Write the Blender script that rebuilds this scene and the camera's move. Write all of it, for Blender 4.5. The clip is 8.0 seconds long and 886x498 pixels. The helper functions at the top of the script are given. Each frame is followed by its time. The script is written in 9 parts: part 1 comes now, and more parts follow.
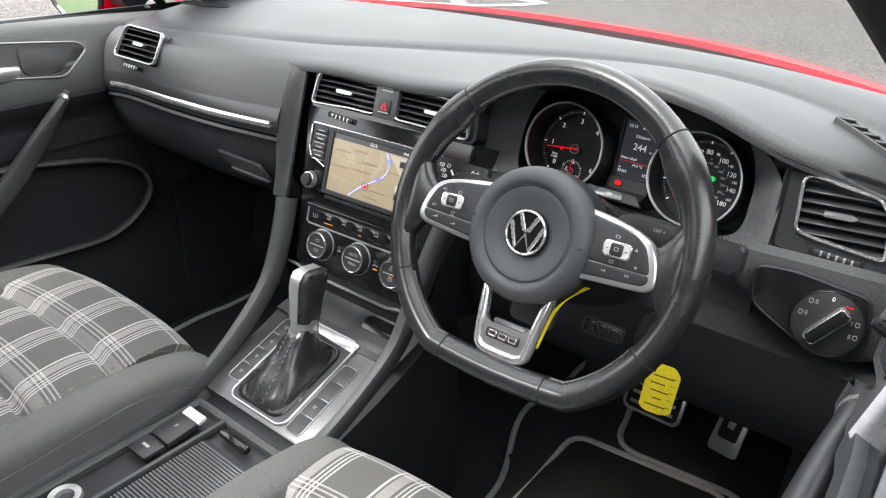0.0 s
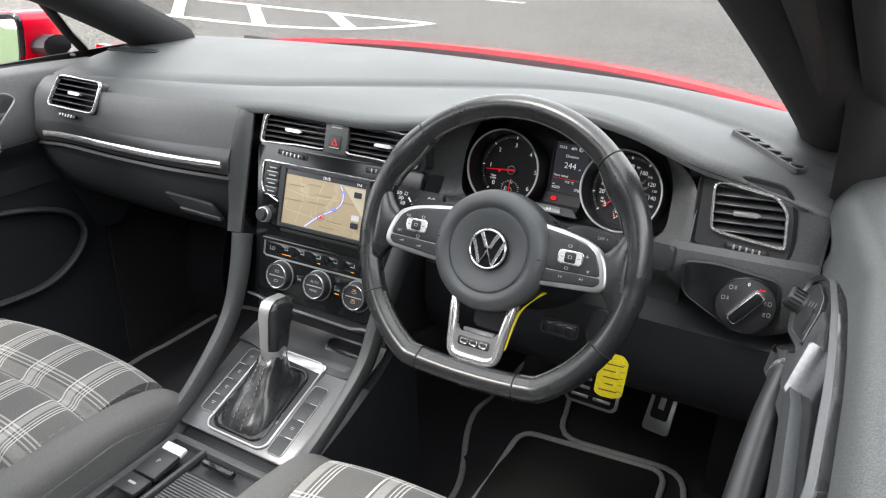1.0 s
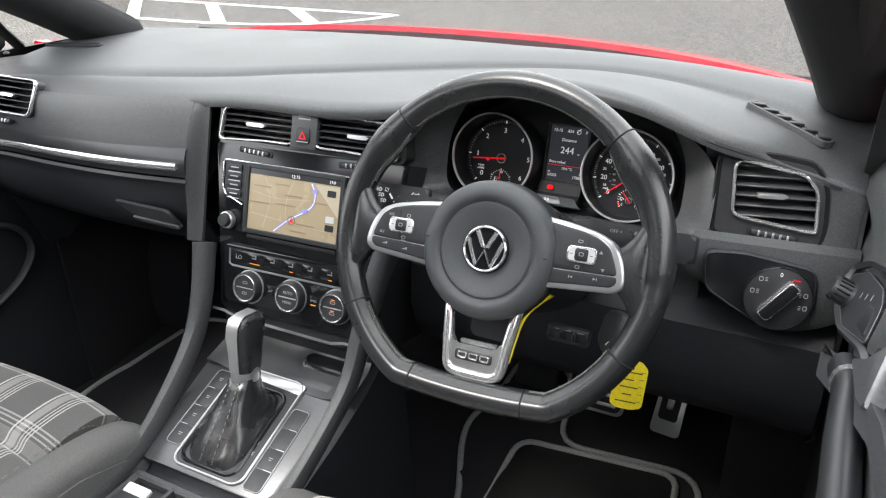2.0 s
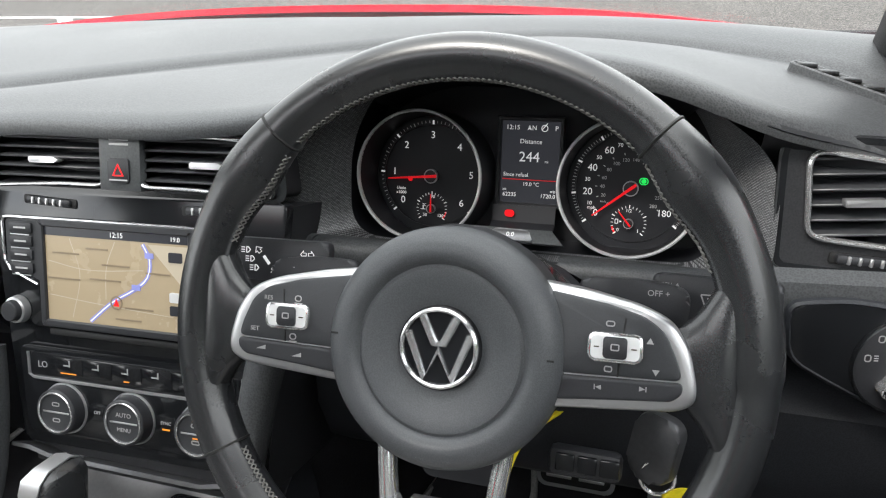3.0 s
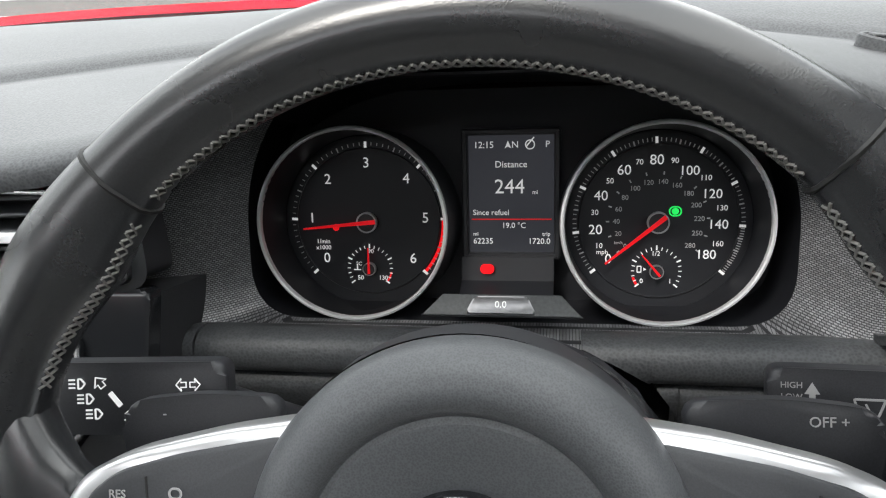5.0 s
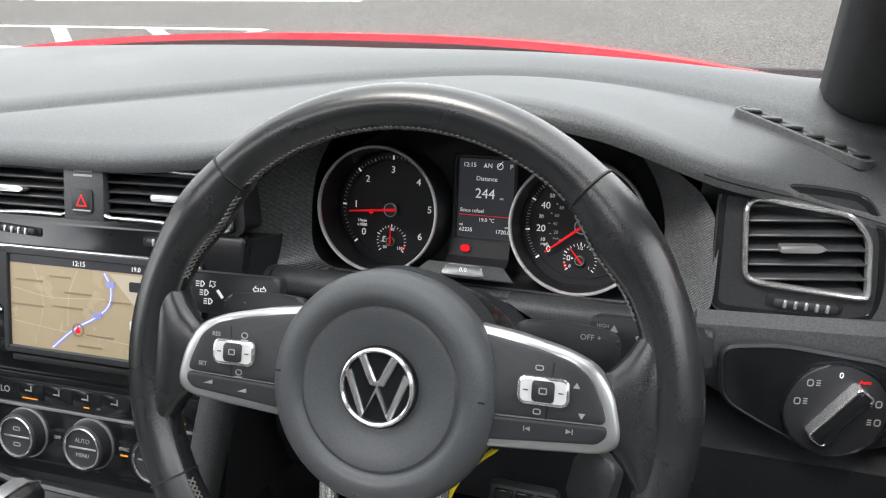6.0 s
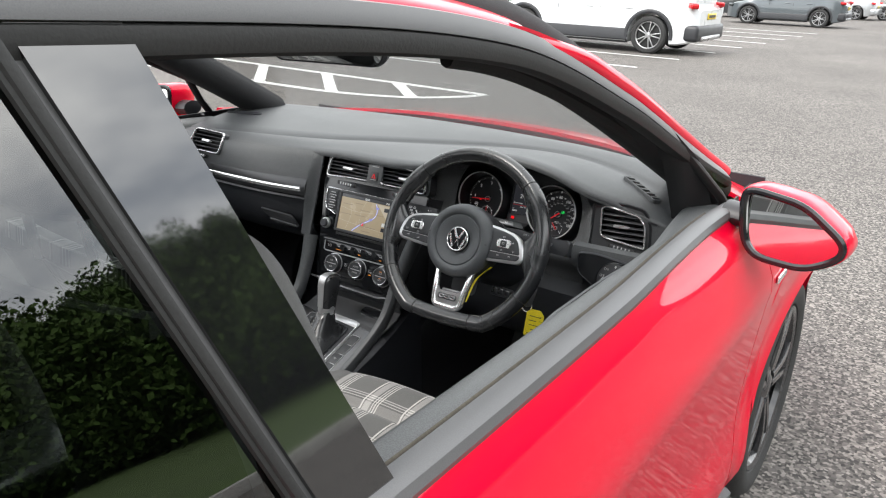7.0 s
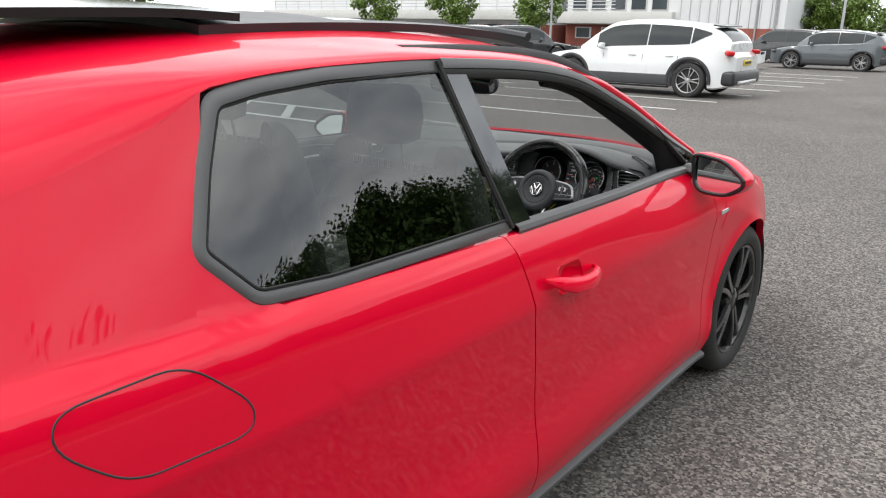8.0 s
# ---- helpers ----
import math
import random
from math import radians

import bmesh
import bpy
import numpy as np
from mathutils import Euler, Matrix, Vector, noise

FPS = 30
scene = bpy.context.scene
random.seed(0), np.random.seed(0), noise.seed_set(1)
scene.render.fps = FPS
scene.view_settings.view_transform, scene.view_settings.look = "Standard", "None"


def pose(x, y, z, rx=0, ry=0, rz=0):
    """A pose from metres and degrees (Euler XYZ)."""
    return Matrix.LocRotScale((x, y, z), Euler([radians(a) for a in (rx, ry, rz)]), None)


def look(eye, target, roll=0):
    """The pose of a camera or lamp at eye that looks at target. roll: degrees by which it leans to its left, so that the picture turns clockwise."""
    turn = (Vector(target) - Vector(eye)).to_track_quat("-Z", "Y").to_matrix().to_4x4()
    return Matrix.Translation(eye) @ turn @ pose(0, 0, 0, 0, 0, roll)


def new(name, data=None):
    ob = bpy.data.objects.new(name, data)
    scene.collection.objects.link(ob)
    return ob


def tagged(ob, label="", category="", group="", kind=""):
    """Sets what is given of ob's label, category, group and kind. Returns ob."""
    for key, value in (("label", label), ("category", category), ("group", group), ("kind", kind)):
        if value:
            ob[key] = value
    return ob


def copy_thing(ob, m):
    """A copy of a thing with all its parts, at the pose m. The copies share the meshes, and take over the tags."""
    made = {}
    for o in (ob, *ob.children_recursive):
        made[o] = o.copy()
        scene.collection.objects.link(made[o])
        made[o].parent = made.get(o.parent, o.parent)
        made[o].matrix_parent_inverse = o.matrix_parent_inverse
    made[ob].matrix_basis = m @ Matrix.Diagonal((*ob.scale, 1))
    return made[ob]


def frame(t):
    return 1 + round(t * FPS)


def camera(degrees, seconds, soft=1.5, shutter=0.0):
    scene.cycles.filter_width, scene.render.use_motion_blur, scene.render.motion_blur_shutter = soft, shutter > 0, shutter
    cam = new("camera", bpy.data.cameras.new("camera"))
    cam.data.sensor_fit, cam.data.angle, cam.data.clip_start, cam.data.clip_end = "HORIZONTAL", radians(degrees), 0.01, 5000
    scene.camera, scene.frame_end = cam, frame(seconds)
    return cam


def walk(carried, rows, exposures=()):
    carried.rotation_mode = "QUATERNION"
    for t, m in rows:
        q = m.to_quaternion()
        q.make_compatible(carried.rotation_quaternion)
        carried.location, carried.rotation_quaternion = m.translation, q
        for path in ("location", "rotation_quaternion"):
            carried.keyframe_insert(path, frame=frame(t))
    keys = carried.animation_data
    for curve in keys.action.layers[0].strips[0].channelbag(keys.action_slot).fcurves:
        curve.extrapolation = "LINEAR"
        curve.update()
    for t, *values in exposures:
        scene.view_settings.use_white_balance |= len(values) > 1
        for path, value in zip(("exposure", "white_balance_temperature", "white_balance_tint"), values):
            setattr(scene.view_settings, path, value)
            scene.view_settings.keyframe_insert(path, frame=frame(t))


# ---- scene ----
cam = camera(60.8, 8.0, 1.15)
PATH = [
    (0, (0.733, -1.429, 1.2), (-0.371, -0.023, 0.302), 1.7),
    (0.5, (0.715, -1.515, 1.229), (-0.235, 0.024, 0.376), 1.6),
    (1, (0.713, -1.547, 1.244), (-0.183, 0.025, 0.393), 0.8),
    (1.2, (0.713, -1.553, 1.245), (-0.179, 0.02, 0.388), 0.5),
    (2.3, (0.588, -1.368, 1.174), (-0.189, 0.253, 0.297), -1.8),
    (2.5, (0.55, -1.295, 1.156), (-0.178, 0.343, 0.268), -2.4),
    (3, (0.479, -1.153, 1.106), (-0.117, 0.542, 0.228), -3.5),
    (3.5, (0.416, -1.038, 1.08), (-0.058, 0.693, 0.199), -4.3),
    (4, (0.379, -0.968, 1.052), (0.0, 0.793, 0.182), -4.5),
    (4.5, (0.374, -0.951, 1.042), (0.051, 0.824, 0.179), -4.3),
    (4.7, (0.375, -0.954, 1.044), (0.058, 0.823, 0.183), -4.1),
    (5.8, (0.428, -1.057, 1.082), (-0.031, 0.699, 0.241), -2.4),
    (6, (0.514, -1.149, 1.129), (-0.067, 0.566, 0.281), -2.3),
    (6.5, (0.78, -1.482, 1.253), (-0.049, 0.164, 0.477), -0.3),
    (6.6, (0.843, -1.575, 1.276), (-0.037, 0.058, 0.527), 0.8),
    (6.8, (0.984, -1.78, 1.334), (0.006, -0.195, 0.605), 1.7),
    (6.9, (1.059, -1.902, 1.346), (0.042, -0.337, 0.63), 2.2),
    (7, (1.142, -2.002, 1.366), (0.081, -0.457, 0.669), 1.8),
    (7.5, (1.461, -2.572, 1.397), (0.306, -1.069, 0.76), 1.5),
    (8, (1.75, -3.104, 1.433), (0.562, -1.604, 0.852), 0.6),
]
walk(cam, [(t, look(eye, target, roll)) for t, eye, target, roll in PATH],
     exposures=((0.0, 1.9), (1.2, 1.9), (2.5, 1.8), (4.5, 1.8), (6.0, 1.8), (6.6, 1.6), (7.0, 1.3), (7.5, 0.79), (8.0, 0.55)))

# ---- light: bright overcast sky with a weak, wide sun ----
SUN_ELEV, SUN_AZ = 52.0, 205.0
world = bpy.data.worlds.new("overcast")
scene.world = world
world.use_nodes = True
wn, wl = world.node_tree.nodes, world.node_tree.links
wn.clear()
w_out = wn.new("ShaderNodeOutputWorld")
w_bg = wn.new("ShaderNodeBackground")
w_sky = wn.new("ShaderNodeTexSky")
w_sky.sky_type = "NISHITA"
w_sky.sun_disc = False
w_sky.sun_elevation = radians(SUN_ELEV)
w_sky.sun_rotation = radians(SUN_AZ)
w_co = wn.new("ShaderNodeTexCoord")
w_map = wn.new("ShaderNodeMapping")
w_map.inputs["Scale"].default_value = (1.6, 1.6, 4.0)
w_noise = wn.new("ShaderNodeTexNoise")
w_noise.inputs["Scale"].default_value = 1.7
w_noise.inputs["Detail"].default_value = 8.0
w_noise.inputs["Roughness"].default_value = 0.58
w_ramp = wn.new("ShaderNodeValToRGB")
w_ramp.color_ramp.elements[0].position = 0.33
w_ramp.color_ramp.elements[0].color = (4.6, 4.9, 5.3, 1)
w_ramp.color_ramp.elements[1].position = 0.66
w_ramp.color_ramp.elements[1].color = (13.0, 13.0, 12.6, 1)
w_mix = wn.new("ShaderNodeMixRGB")
w_mix.inputs["Fac"].default_value = 0.9
wl.new(w_co.outputs["Generated"], w_map.inputs["Vector"])
wl.new(w_map.outputs["Vector"], w_noise.inputs["Vector"])
wl.new(w_noise.outputs["Fac"], w_ramp.inputs["Fac"])
wl.new(w_sky.outputs["Color"], w_mix.inputs["Color1"])
wl.new(w_ramp.outputs["Color"], w_mix.inputs["Color2"])
wl.new(w_mix.outputs["Color"], w_bg.inputs["Color"])
w_bg.inputs["Strength"].default_value = 0.15
wl.new(w_bg.outputs["Background"], w_out.inputs["Surface"])

sun = new("sun", bpy.data.lights.new("sun", "SUN"))
sun.data.energy = 1.0
sun.data.angle = radians(14)
sun.data.color = (1.0, 0.96, 0.9)
sun.matrix_basis = look((0, 0, 0), (-math.sin(radians(SUN_AZ)) * math.cos(radians(SUN_ELEV)),
                                    -math.cos(radians(SUN_AZ)) * math.cos(radians(SUN_ELEV)), -math.sin(radians(SUN_ELEV))))

# ---- materials ----
def nodes_of(name):
    m = bpy.data.materials.new(name)
    m.use_nodes = True
    t = m.node_tree
    return m, t.nodes, t.links, t.nodes["Principled BSDF"]


def mat(name, col, rough=0.5, metal=0.0, grain=0.0, gscale=400.0, bump=0.0, vary=0.15, vscale=6.0, coat=0.0,
        rvary=0.1, spec=0.5, voronoi=False, emit=0.0, rnd=0.0):
    """Procedural surface: colour varied at a large and a fine scale, roughness varied, fine relief in metres."""
    m, n, l, p = nodes_of(name)
    co = n.new("ShaderNodeTexCoord")
    big = n.new("ShaderNodeTexNoise")
    big.inputs["Scale"].default_value = vscale
    big.inputs["Detail"].default_value = 5
    l.new(co.outputs["Object"], big.inputs["Vector"])
    fine = n.new("ShaderNodeTexVoronoi" if voronoi else "ShaderNodeTexNoise")
    fine.inputs["Scale"].default_value = gscale
    l.new(co.outputs["Object"], fine.inputs["Vector"])
    fine_out = fine.outputs["Distance"] if voronoi else fine.outputs["Fac"]
    lo = tuple(max(0, c * (1 - vary)) for c in col)
    hi = tuple(min(1, c * (1 + vary)) for c in col)
    mix = n.new("ShaderNodeMixRGB")
    mix.inputs["Color1"].default_value = (*lo, 1)
    mix.inputs["Color2"].default_value = (*hi, 1)
    l.new(big.outputs["Fac"], mix.inputs["Fac"])
    last = mix.outputs["Color"]
    if grain:
        mul = n.new("ShaderNodeMixRGB")
        mul.blend_type = "MULTIPLY"
        mul.inputs["Fac"].default_value = grain
        l.new(last, mul.inputs["Color1"])
        gr = n.new("ShaderNodeMapRange")
        gr.inputs["From Min"].default_value = 0.25
        gr.inputs["From Max"].default_value = 0.7
        gr.inputs["To Min"].default_value = 0.3
        gr.inputs["To Max"].default_value = 1.5
        l.new(fine_out, gr.inputs["Value"])
        l.new(gr.outputs["Result"], mul.inputs["Color2"])
        last = mul.outputs["Color"]
    if rnd:
        info = n.new("ShaderNodeObjectInfo")
        br = n.new("ShaderNodeMapRange")
        br.inputs["To Min"].default_value = 1 - rnd
        br.inputs["To Max"].default_value = 1 + rnd
        l.new(info.outputs["Random"], br.inputs["Value"])
        mu = n.new("ShaderNodeMixRGB")
        mu.blend_type = "MULTIPLY"
        mu.inputs["Fac"].default_value = 1
        l.new(last, mu.inputs["Color1"])
        l.new(br.outputs["Result"], mu.inputs["Color2"])
        last = mu.outputs["Color"]
    l.new(last, p.inputs["Base Color"])
    rr = n.new("ShaderNodeMapRange")
    rr.inputs["To Min"].default_value = max(0.02, rough - rvary)
    rr.inputs["To Max"].default_value = min(1, rough + rvary)
    l.new(big.outputs["Fac"], rr.inputs["Value"])
    l.new(rr.outputs["Result"], p.inputs["Roughness"])
    p.inputs["Metallic"].default_value = metal
    p.inputs["Specular IOR Level"].default_value = spec
    p.inputs["Coat Weight"].default_value = coat
    p.inputs["Coat Roughness"].default_value = 0.03
    if bump:
        b = n.new("ShaderNodeBump")
        b.inputs["Strength"].default_value = 0.6
        b.inputs["Distance"].default_value = bump
        l.new(fine_out, b.inputs["Height"])
        l.new(b.outputs["Normal"], p.inputs["Normal"])
    if emit:
        p.inputs["Emission Color"].default_value = (*col, 1)
        p.inputs["Emission Strength"].default_value = emit
    return m


def glass(name, tint, gloss=0.03, f0=0.045):
    """A thin pane: tinted see-through with a Fresnel gloss."""
    m, n, l, p = nodes_of(name)
    n.remove(p)
    out = n["Material Output"]
    tr = n.new("ShaderNodeBsdfTransparent")
    tr.inputs["Color"].default_value = (*tint, 1)
    gl = n.new("ShaderNodeBsdfGlossy")
    gl.inputs["Roughness"].default_value = gloss
    lw = n.new("ShaderNodeLayerWeight")
    pw = n.new("ShaderNodeMath")
    pw.operation = "POWER"
    pw.inputs[1].default_value = 4.6
    l.new(lw.outputs["Facing"], pw.inputs[0])
    fr = n.new("ShaderNodeMapRange")
    fr.inputs["To Min"].default_value = f0
    fr.inputs["To Max"].default_value = 0.95
    l.new(pw.outputs[0], fr.inputs["Value"])
    lw.inputs["Blend"].default_value = 0.5
    mx = n.new("ShaderNodeMixShader")
    l.new(fr.outputs["Result"], mx.inputs["Fac"])
    l.new(tr.outputs["BSDF"], mx.inputs[1])
    l.new(gl.outputs["BSDF"], mx.inputs[2])
    l.new(mx.outputs["Shader"], out.inputs["Surface"])
    return m


def plaid(name):
    """Woven check: dark grey cloth crossed by pale and mid-grey stripe groups, on the panel's own metres."""
    m, n, l, p = nodes_of(name)
    uv = n.new("ShaderNodeUVMap")
    uv.uv_map = "cloth"
    sep = n.new("ShaderNodeSeparateXYZ")
    l.new(uv.outputs["UV"], sep.inputs["Vector"])
    faces = []
    for axis, period, marks in (("X", 0.098, ((0.08, 0.035, 1.0), (0.145, 0.15, 0.4), (0.34, 0.022, .9), (0.40, 0.022, .9), (0.46, 0.022, .9))),
                                ("Y", 0.118, ((0.10, 0.022, 0.9), (0.155, 0.022, .9), (0.215, 0.022, .9), (0.27, 0.17, 0.36), (0.47, 0.035, 0.95)))):
        d = n.new("ShaderNodeMath")
        d.operation = "DIVIDE"
        d.inputs[1].default_value = period
        l.new(sep.outputs[axis], d.inputs[0])
        f = n.new("ShaderNodeMath")
        f.operation = "FRACT"
        l.new(d.outputs[0], f.inputs[0])
        r = n.new("ShaderNodeValToRGB")
        r.color_ramp.interpolation = "CONSTANT"
        r.color_ramp.elements[0].color = (0, 0, 0, 1)
        r.color_ramp.elements.remove(r.color_ramp.elements[1])
        for a, w, v in marks:
            e = r.color_ramp.elements.new(a)
            e.color = (v, v, v, 1)
            e = r.color_ramp.elements.new(a + w)
            e.color = (0, 0, 0, 1)
        l.new(f.outputs[0], r.inputs["Fac"])
        faces.append(r.outputs["Color"])
    add = n.new("ShaderNodeMixRGB")
    add.blend_type = "ADD"
    add.inputs["Fac"].default_value = 0.6
    l.new(faces[0], add.inputs["Color1"])
    l.new(faces[1], add.inputs["Color2"])
    weave = n.new("ShaderNodeTexNoise")
    weave.inputs["Scale"].default_value = 900
    co = n.new("ShaderNodeTexCoord")
    l.new(co.outputs["Object"], weave.inputs["Vector"])
    ramp = n.new("ShaderNodeValToRGB")
    ramp.color_ramp.elements[0].color = (0.105, 0.103, 0.10, 1)
    ramp.color_ramp.elements[1].color = (0.52, 0.50, 0.48, 1)
    l.new(add.outputs["Color"], ramp.inputs["Fac"])
    mul = n.new("ShaderNodeMixRGB")
    mul.blend_type = "OVERLAY"
    mul.inputs["Fac"].default_value = 0.5
    l.new(ramp.outputs["Color"], mul.inputs["Color1"])
    l.new(weave.outputs["Fac"], mul.inputs["Color2"])
    l.new(mul.outputs["Color"], p.inputs["Base Color"])
    p.inputs["Roughness"].default_value = 0.9
    p.inputs["Sheen Weight"].default_value = 0.2
    b = n.new("ShaderNodeBump")
    b.inputs["Distance"].default_value = 0.0006
    b.inputs["Strength"].default_value = 0.5
    l.new(weave.outputs["Fac"], b.inputs["Height"])
    l.new(b.outputs["Normal"], p.inputs["Normal"])
    return m


def carbon(name):
    """Dark woven-look trim: fine bright checks on a glossy dark film."""
    m, n, l, p = nodes_of(name)
    co = n.new("ShaderNodeTexCoord")
    mp = n.new("ShaderNodeMapping")
    mp.inputs["Scale"].default_value = (270, 215, 215)
    br = n.new("ShaderNodeTexBrick")
    br.inputs["Scale"].default_value = 1.0
    br.inputs["Color1"].default_value = (0.34, 0.345, 0.355, 1)
    br.inputs["Color2"].default_value = (0.19, 0.193, 0.20, 1)
    br.inputs["Mortar"].default_value = (0.045, 0.046, 0.05, 1)
    br.inputs["Mortar Size"].default_value = 0.055
    sw = n.new("ShaderNodeSeparateXYZ")
    cb = n.new("ShaderNodeCombineXYZ")
    l.new(co.outputs["Object"], sw.inputs["Vector"])
    l.new(sw.outputs["X"], cb.inputs["X"])
    l.new(sw.outputs["Z"], cb.inputs["Y"])
    l.new(cb.outputs["Vector"], mp.inputs["Vector"])
    l.new(mp.outputs["Vector"], br.inputs["Vector"])
    l.new(br.outputs["Color"], p.inputs["Base Color"])
    p.inputs["Roughness"].default_value = 0.30
    p.inputs["Metallic"].default_value = 0.15
    b = n.new("ShaderNodeBump")
    b.inputs["Distance"].default_value = 0.0004
    b.inputs["Strength"].default_value = 0.5
    l.new(br.outputs["Fac"], b.inputs["Height"])
    l.new(b.outputs["Normal"], p.inputs["Normal"])
    return m


RED = mat("red_paint", (0.76, 0.0, 0.028), 0.4, vary=0.04, vscale=2, coat=0.66, rvary=0.04, spec=0.06)
TRIM = mat("satin_window_trim", (0.10, 0.10, 0.103), 0.42, grain=0.2, gscale=900, vary=0.15)
SKIRT = mat("grey_sill_plastic", (0.075, 0.08, 0.083), 0.5, grain=0.3, gscale=500, bump=0.0002, vary=0.15)
SEAL = mat("dusty_seal", (0.09, 0.078, 0.062), 0.8, grain=0.4, gscale=300, vary=0.3, vscale=20)
BLACK_GLOSS = mat("gloss_black", (0.014, 0.015, 0.017), 0.14, vary=0.3, vscale=8, rvary=0.06)
# pale silver colour in place of the sky mirrored in the chrome rings
RING = mat("silver_dial_ring", (0.82, 0.82, 0.83), 0.35, metal=0.35, vary=0.03)
BLACK_SATIN = mat("black_plastic", (0.032, 0.033, 0.037), 0.42, grain=0.3, gscale=1500, bump=0.00006, vary=0.25)
SOFT = mat("soft_touch_plastic", (0.066, 0.069, 0.073), 0.48, grain=0.35, gscale=620, bump=0.00025, vary=0.12, voronoi=True)
SOFT_DARK = mat("lower_trim_plastic", (0.023, 0.025, 0.030), 0.55, grain=0.35, gscale=800, bump=0.0002, vary=0.15, voronoi=True)
LEATHER = mat("black_leather", (0.022, 0.023, 0.025), 0.27, grain=0.2, gscale=1100, bump=0.00005, vary=0.2, vscale=14, rvary=0.03, voronoi=True, spec=0.9)
# soft_touch_plastic again, its colour made paler for window light on the door tops
DOOR_TOP = mat("lit_soft_plastic", (0.115, 0.119, 0.121), 0.5, grain=0.35, gscale=620, bump=0.00025, vary=0.12, voronoi=True)
AIRBAG = mat("airbag_cover", (0.086, 0.090, 0.096), 0.42, grain=0.25, gscale=1300, bump=0.00008, vary=0.12, voronoi=True)
KEYPAD = mat("switch_pad", (0.036, 0.038, 0.042), 0.5, grain=0.25, gscale=1500, bump=0.00005, vary=0.15)
# greyer than black_plastic: the edge reflections are put into the slats' colour
SLAT = mat("vent_slat", (0.05, 0.052, 0.056), 0.36, grain=0.2, gscale=900, vary=0.2)
CHROME = mat("chrome", (0.86, 0.86, 0.87), 0.16, metal=0.8, vary=0.04, rvary=0.05)
SATIN = mat("satin_silver", (0.62, 0.62, 0.63), 0.30, metal=0.8, vary=0.05, rvary=0.04, gscale=300)
BRUSHED = mat("brushed_dark_metal", (0.26, 0.26, 0.27), 0.3, metal=0.6, grain=0.2, gscale=250, vary=0.12, rvary=0.1)
DECOR = mat("dark_decor_film", (0.055, 0.056, 0.06), 0.32, metal=0.35, grain=0.35, gscale=700, vary=0.2, rvary=0.08)
GUNMETAL = mat("gunmetal_satin", (0.12, 0.122, 0.128), 0.34, metal=0.55, grain=0.12, gscale=250, vary=0.1, rvary=0.06)
PLAID = plaid("plaid_cloth")
CARBON = carbon("woven_film_trim")
CLOTH = mat("grey_cloth", (0.125, 0.124, 0.122), 0.9, grain=0.5, gscale=900, bump=0.0006, vary=0.12)
CLOTH_DARK = mat("dark_cloth", (0.03, 0.03, 0.031), 0.9, grain=0.5, gscale=900, bump=0.0006, vary=0.2)
CARPET = mat("carpet", (0.024, 0.024, 0.028), 0.95, grain=0.6, gscale=700, bump=0.002, vary=0.3, vscale=9)
PIPING = mat("mat_binding", (0.42, 0.42, 0.41), 0.8, grain=0.6, gscale=500, bump=0.001, vary=0.15)
THREAD = mat("grey_thread", (0.20, 0.195, 0.185), 0.8, grain=0.3, gscale=900)
RUBBER = mat("rubber", (0.015, 0.015, 0.015), 0.62, grain=0.3, gscale=300, bump=0.0005, vary=0.3)
LINER = mat("roof_lining", (0.028, 0.028, 0.03), 0.95, grain=0.4, gscale=600, bump=0.0008, vary=0.1)
TYRE = mat("tyre_rubber", (0.03, 0.03, 0.03), 0.75, grain=0.4, gscale=180, bump=0.001, vary=0.3)
PILLAR = mat("polished_black", (0.008, 0.008, 0.009), 0.05, vary=0.2, rvary=0.02, spec=1.0, coat=1.0)
RIM = mat("dark_alloy", (0.03, 0.03, 0.032), 0.25, vary=0.2, coat=0.6)
GLASS = glass("clear_glass", (0.90, 0.905, 0.90), 0.0, 0.02)
TINTED = glass("privacy_glass", (0.21, 0.24, 0.228), 0.0, 0.125)
LENS = glass("instrument_glass", (0.95, 0.95, 0.95), 0.02)
MIRROR = mat("mirror_silver", (0.8, 0.82, 0.82), 0.02, metal=1.0, vary=0.01, rvary=0.0)
# dial black lifted and blued: the glass's reflected haze is in the colour
DIAL = mat("dial_face", (0.017, 0.018, 0.022), 0.45, vary=0.2, vscale=30)
# these prints glow faintly by emission, on the unlit stalks and switches too
WHITE_MARK = mat("white_print", (0.85, 0.85, 0.85), 0.5, vary=0.03, emit=0.13)
GREY_MARK = mat("grey_print", (0.5, 0.5, 0.5), 0.5, vary=0.03, emit=0.04)
SYMBOL = mat("symbol_print", (0.40, 0.40, 0.40), 0.5, vary=0.03)
NEEDLE = mat("needle_red", (0.80, 0.005, 0.012), 0.4, vary=0.03, emit=0.12)
LAMP_RED = mat("warning_red", (0.90, 0.005, 0.01), 0.4, vary=0.02, emit=0.2)
LAMP_GREEN = mat("warning_green", (0.02, 0.75, 0.12), 0.4, vary=0.02, emit=0.25)
LAMP_AMBER = mat("lamp_amber", (0.9, 0.30, 0.03), 0.4, vary=0.02, emit=0.2)
SCREEN = mat("screen_dark", (0.020, 0.021, 0.025), 0.2, vary=0.3, vscale=25, emit=0.35)
MAP = mat("map_screen", (0.40, 0.32, 0.21), 0.25, vary=0.06, vscale=40, emit=0.10)
MAP_ROAD = mat("map_road", (0.26, 0.28, 0.62), 0.3, vary=0.05, emit=0.12)
MAP_PALE = mat("map_pale", (0.47, 0.41, 0.31), 0.3, vary=0.05, emit=0.12)
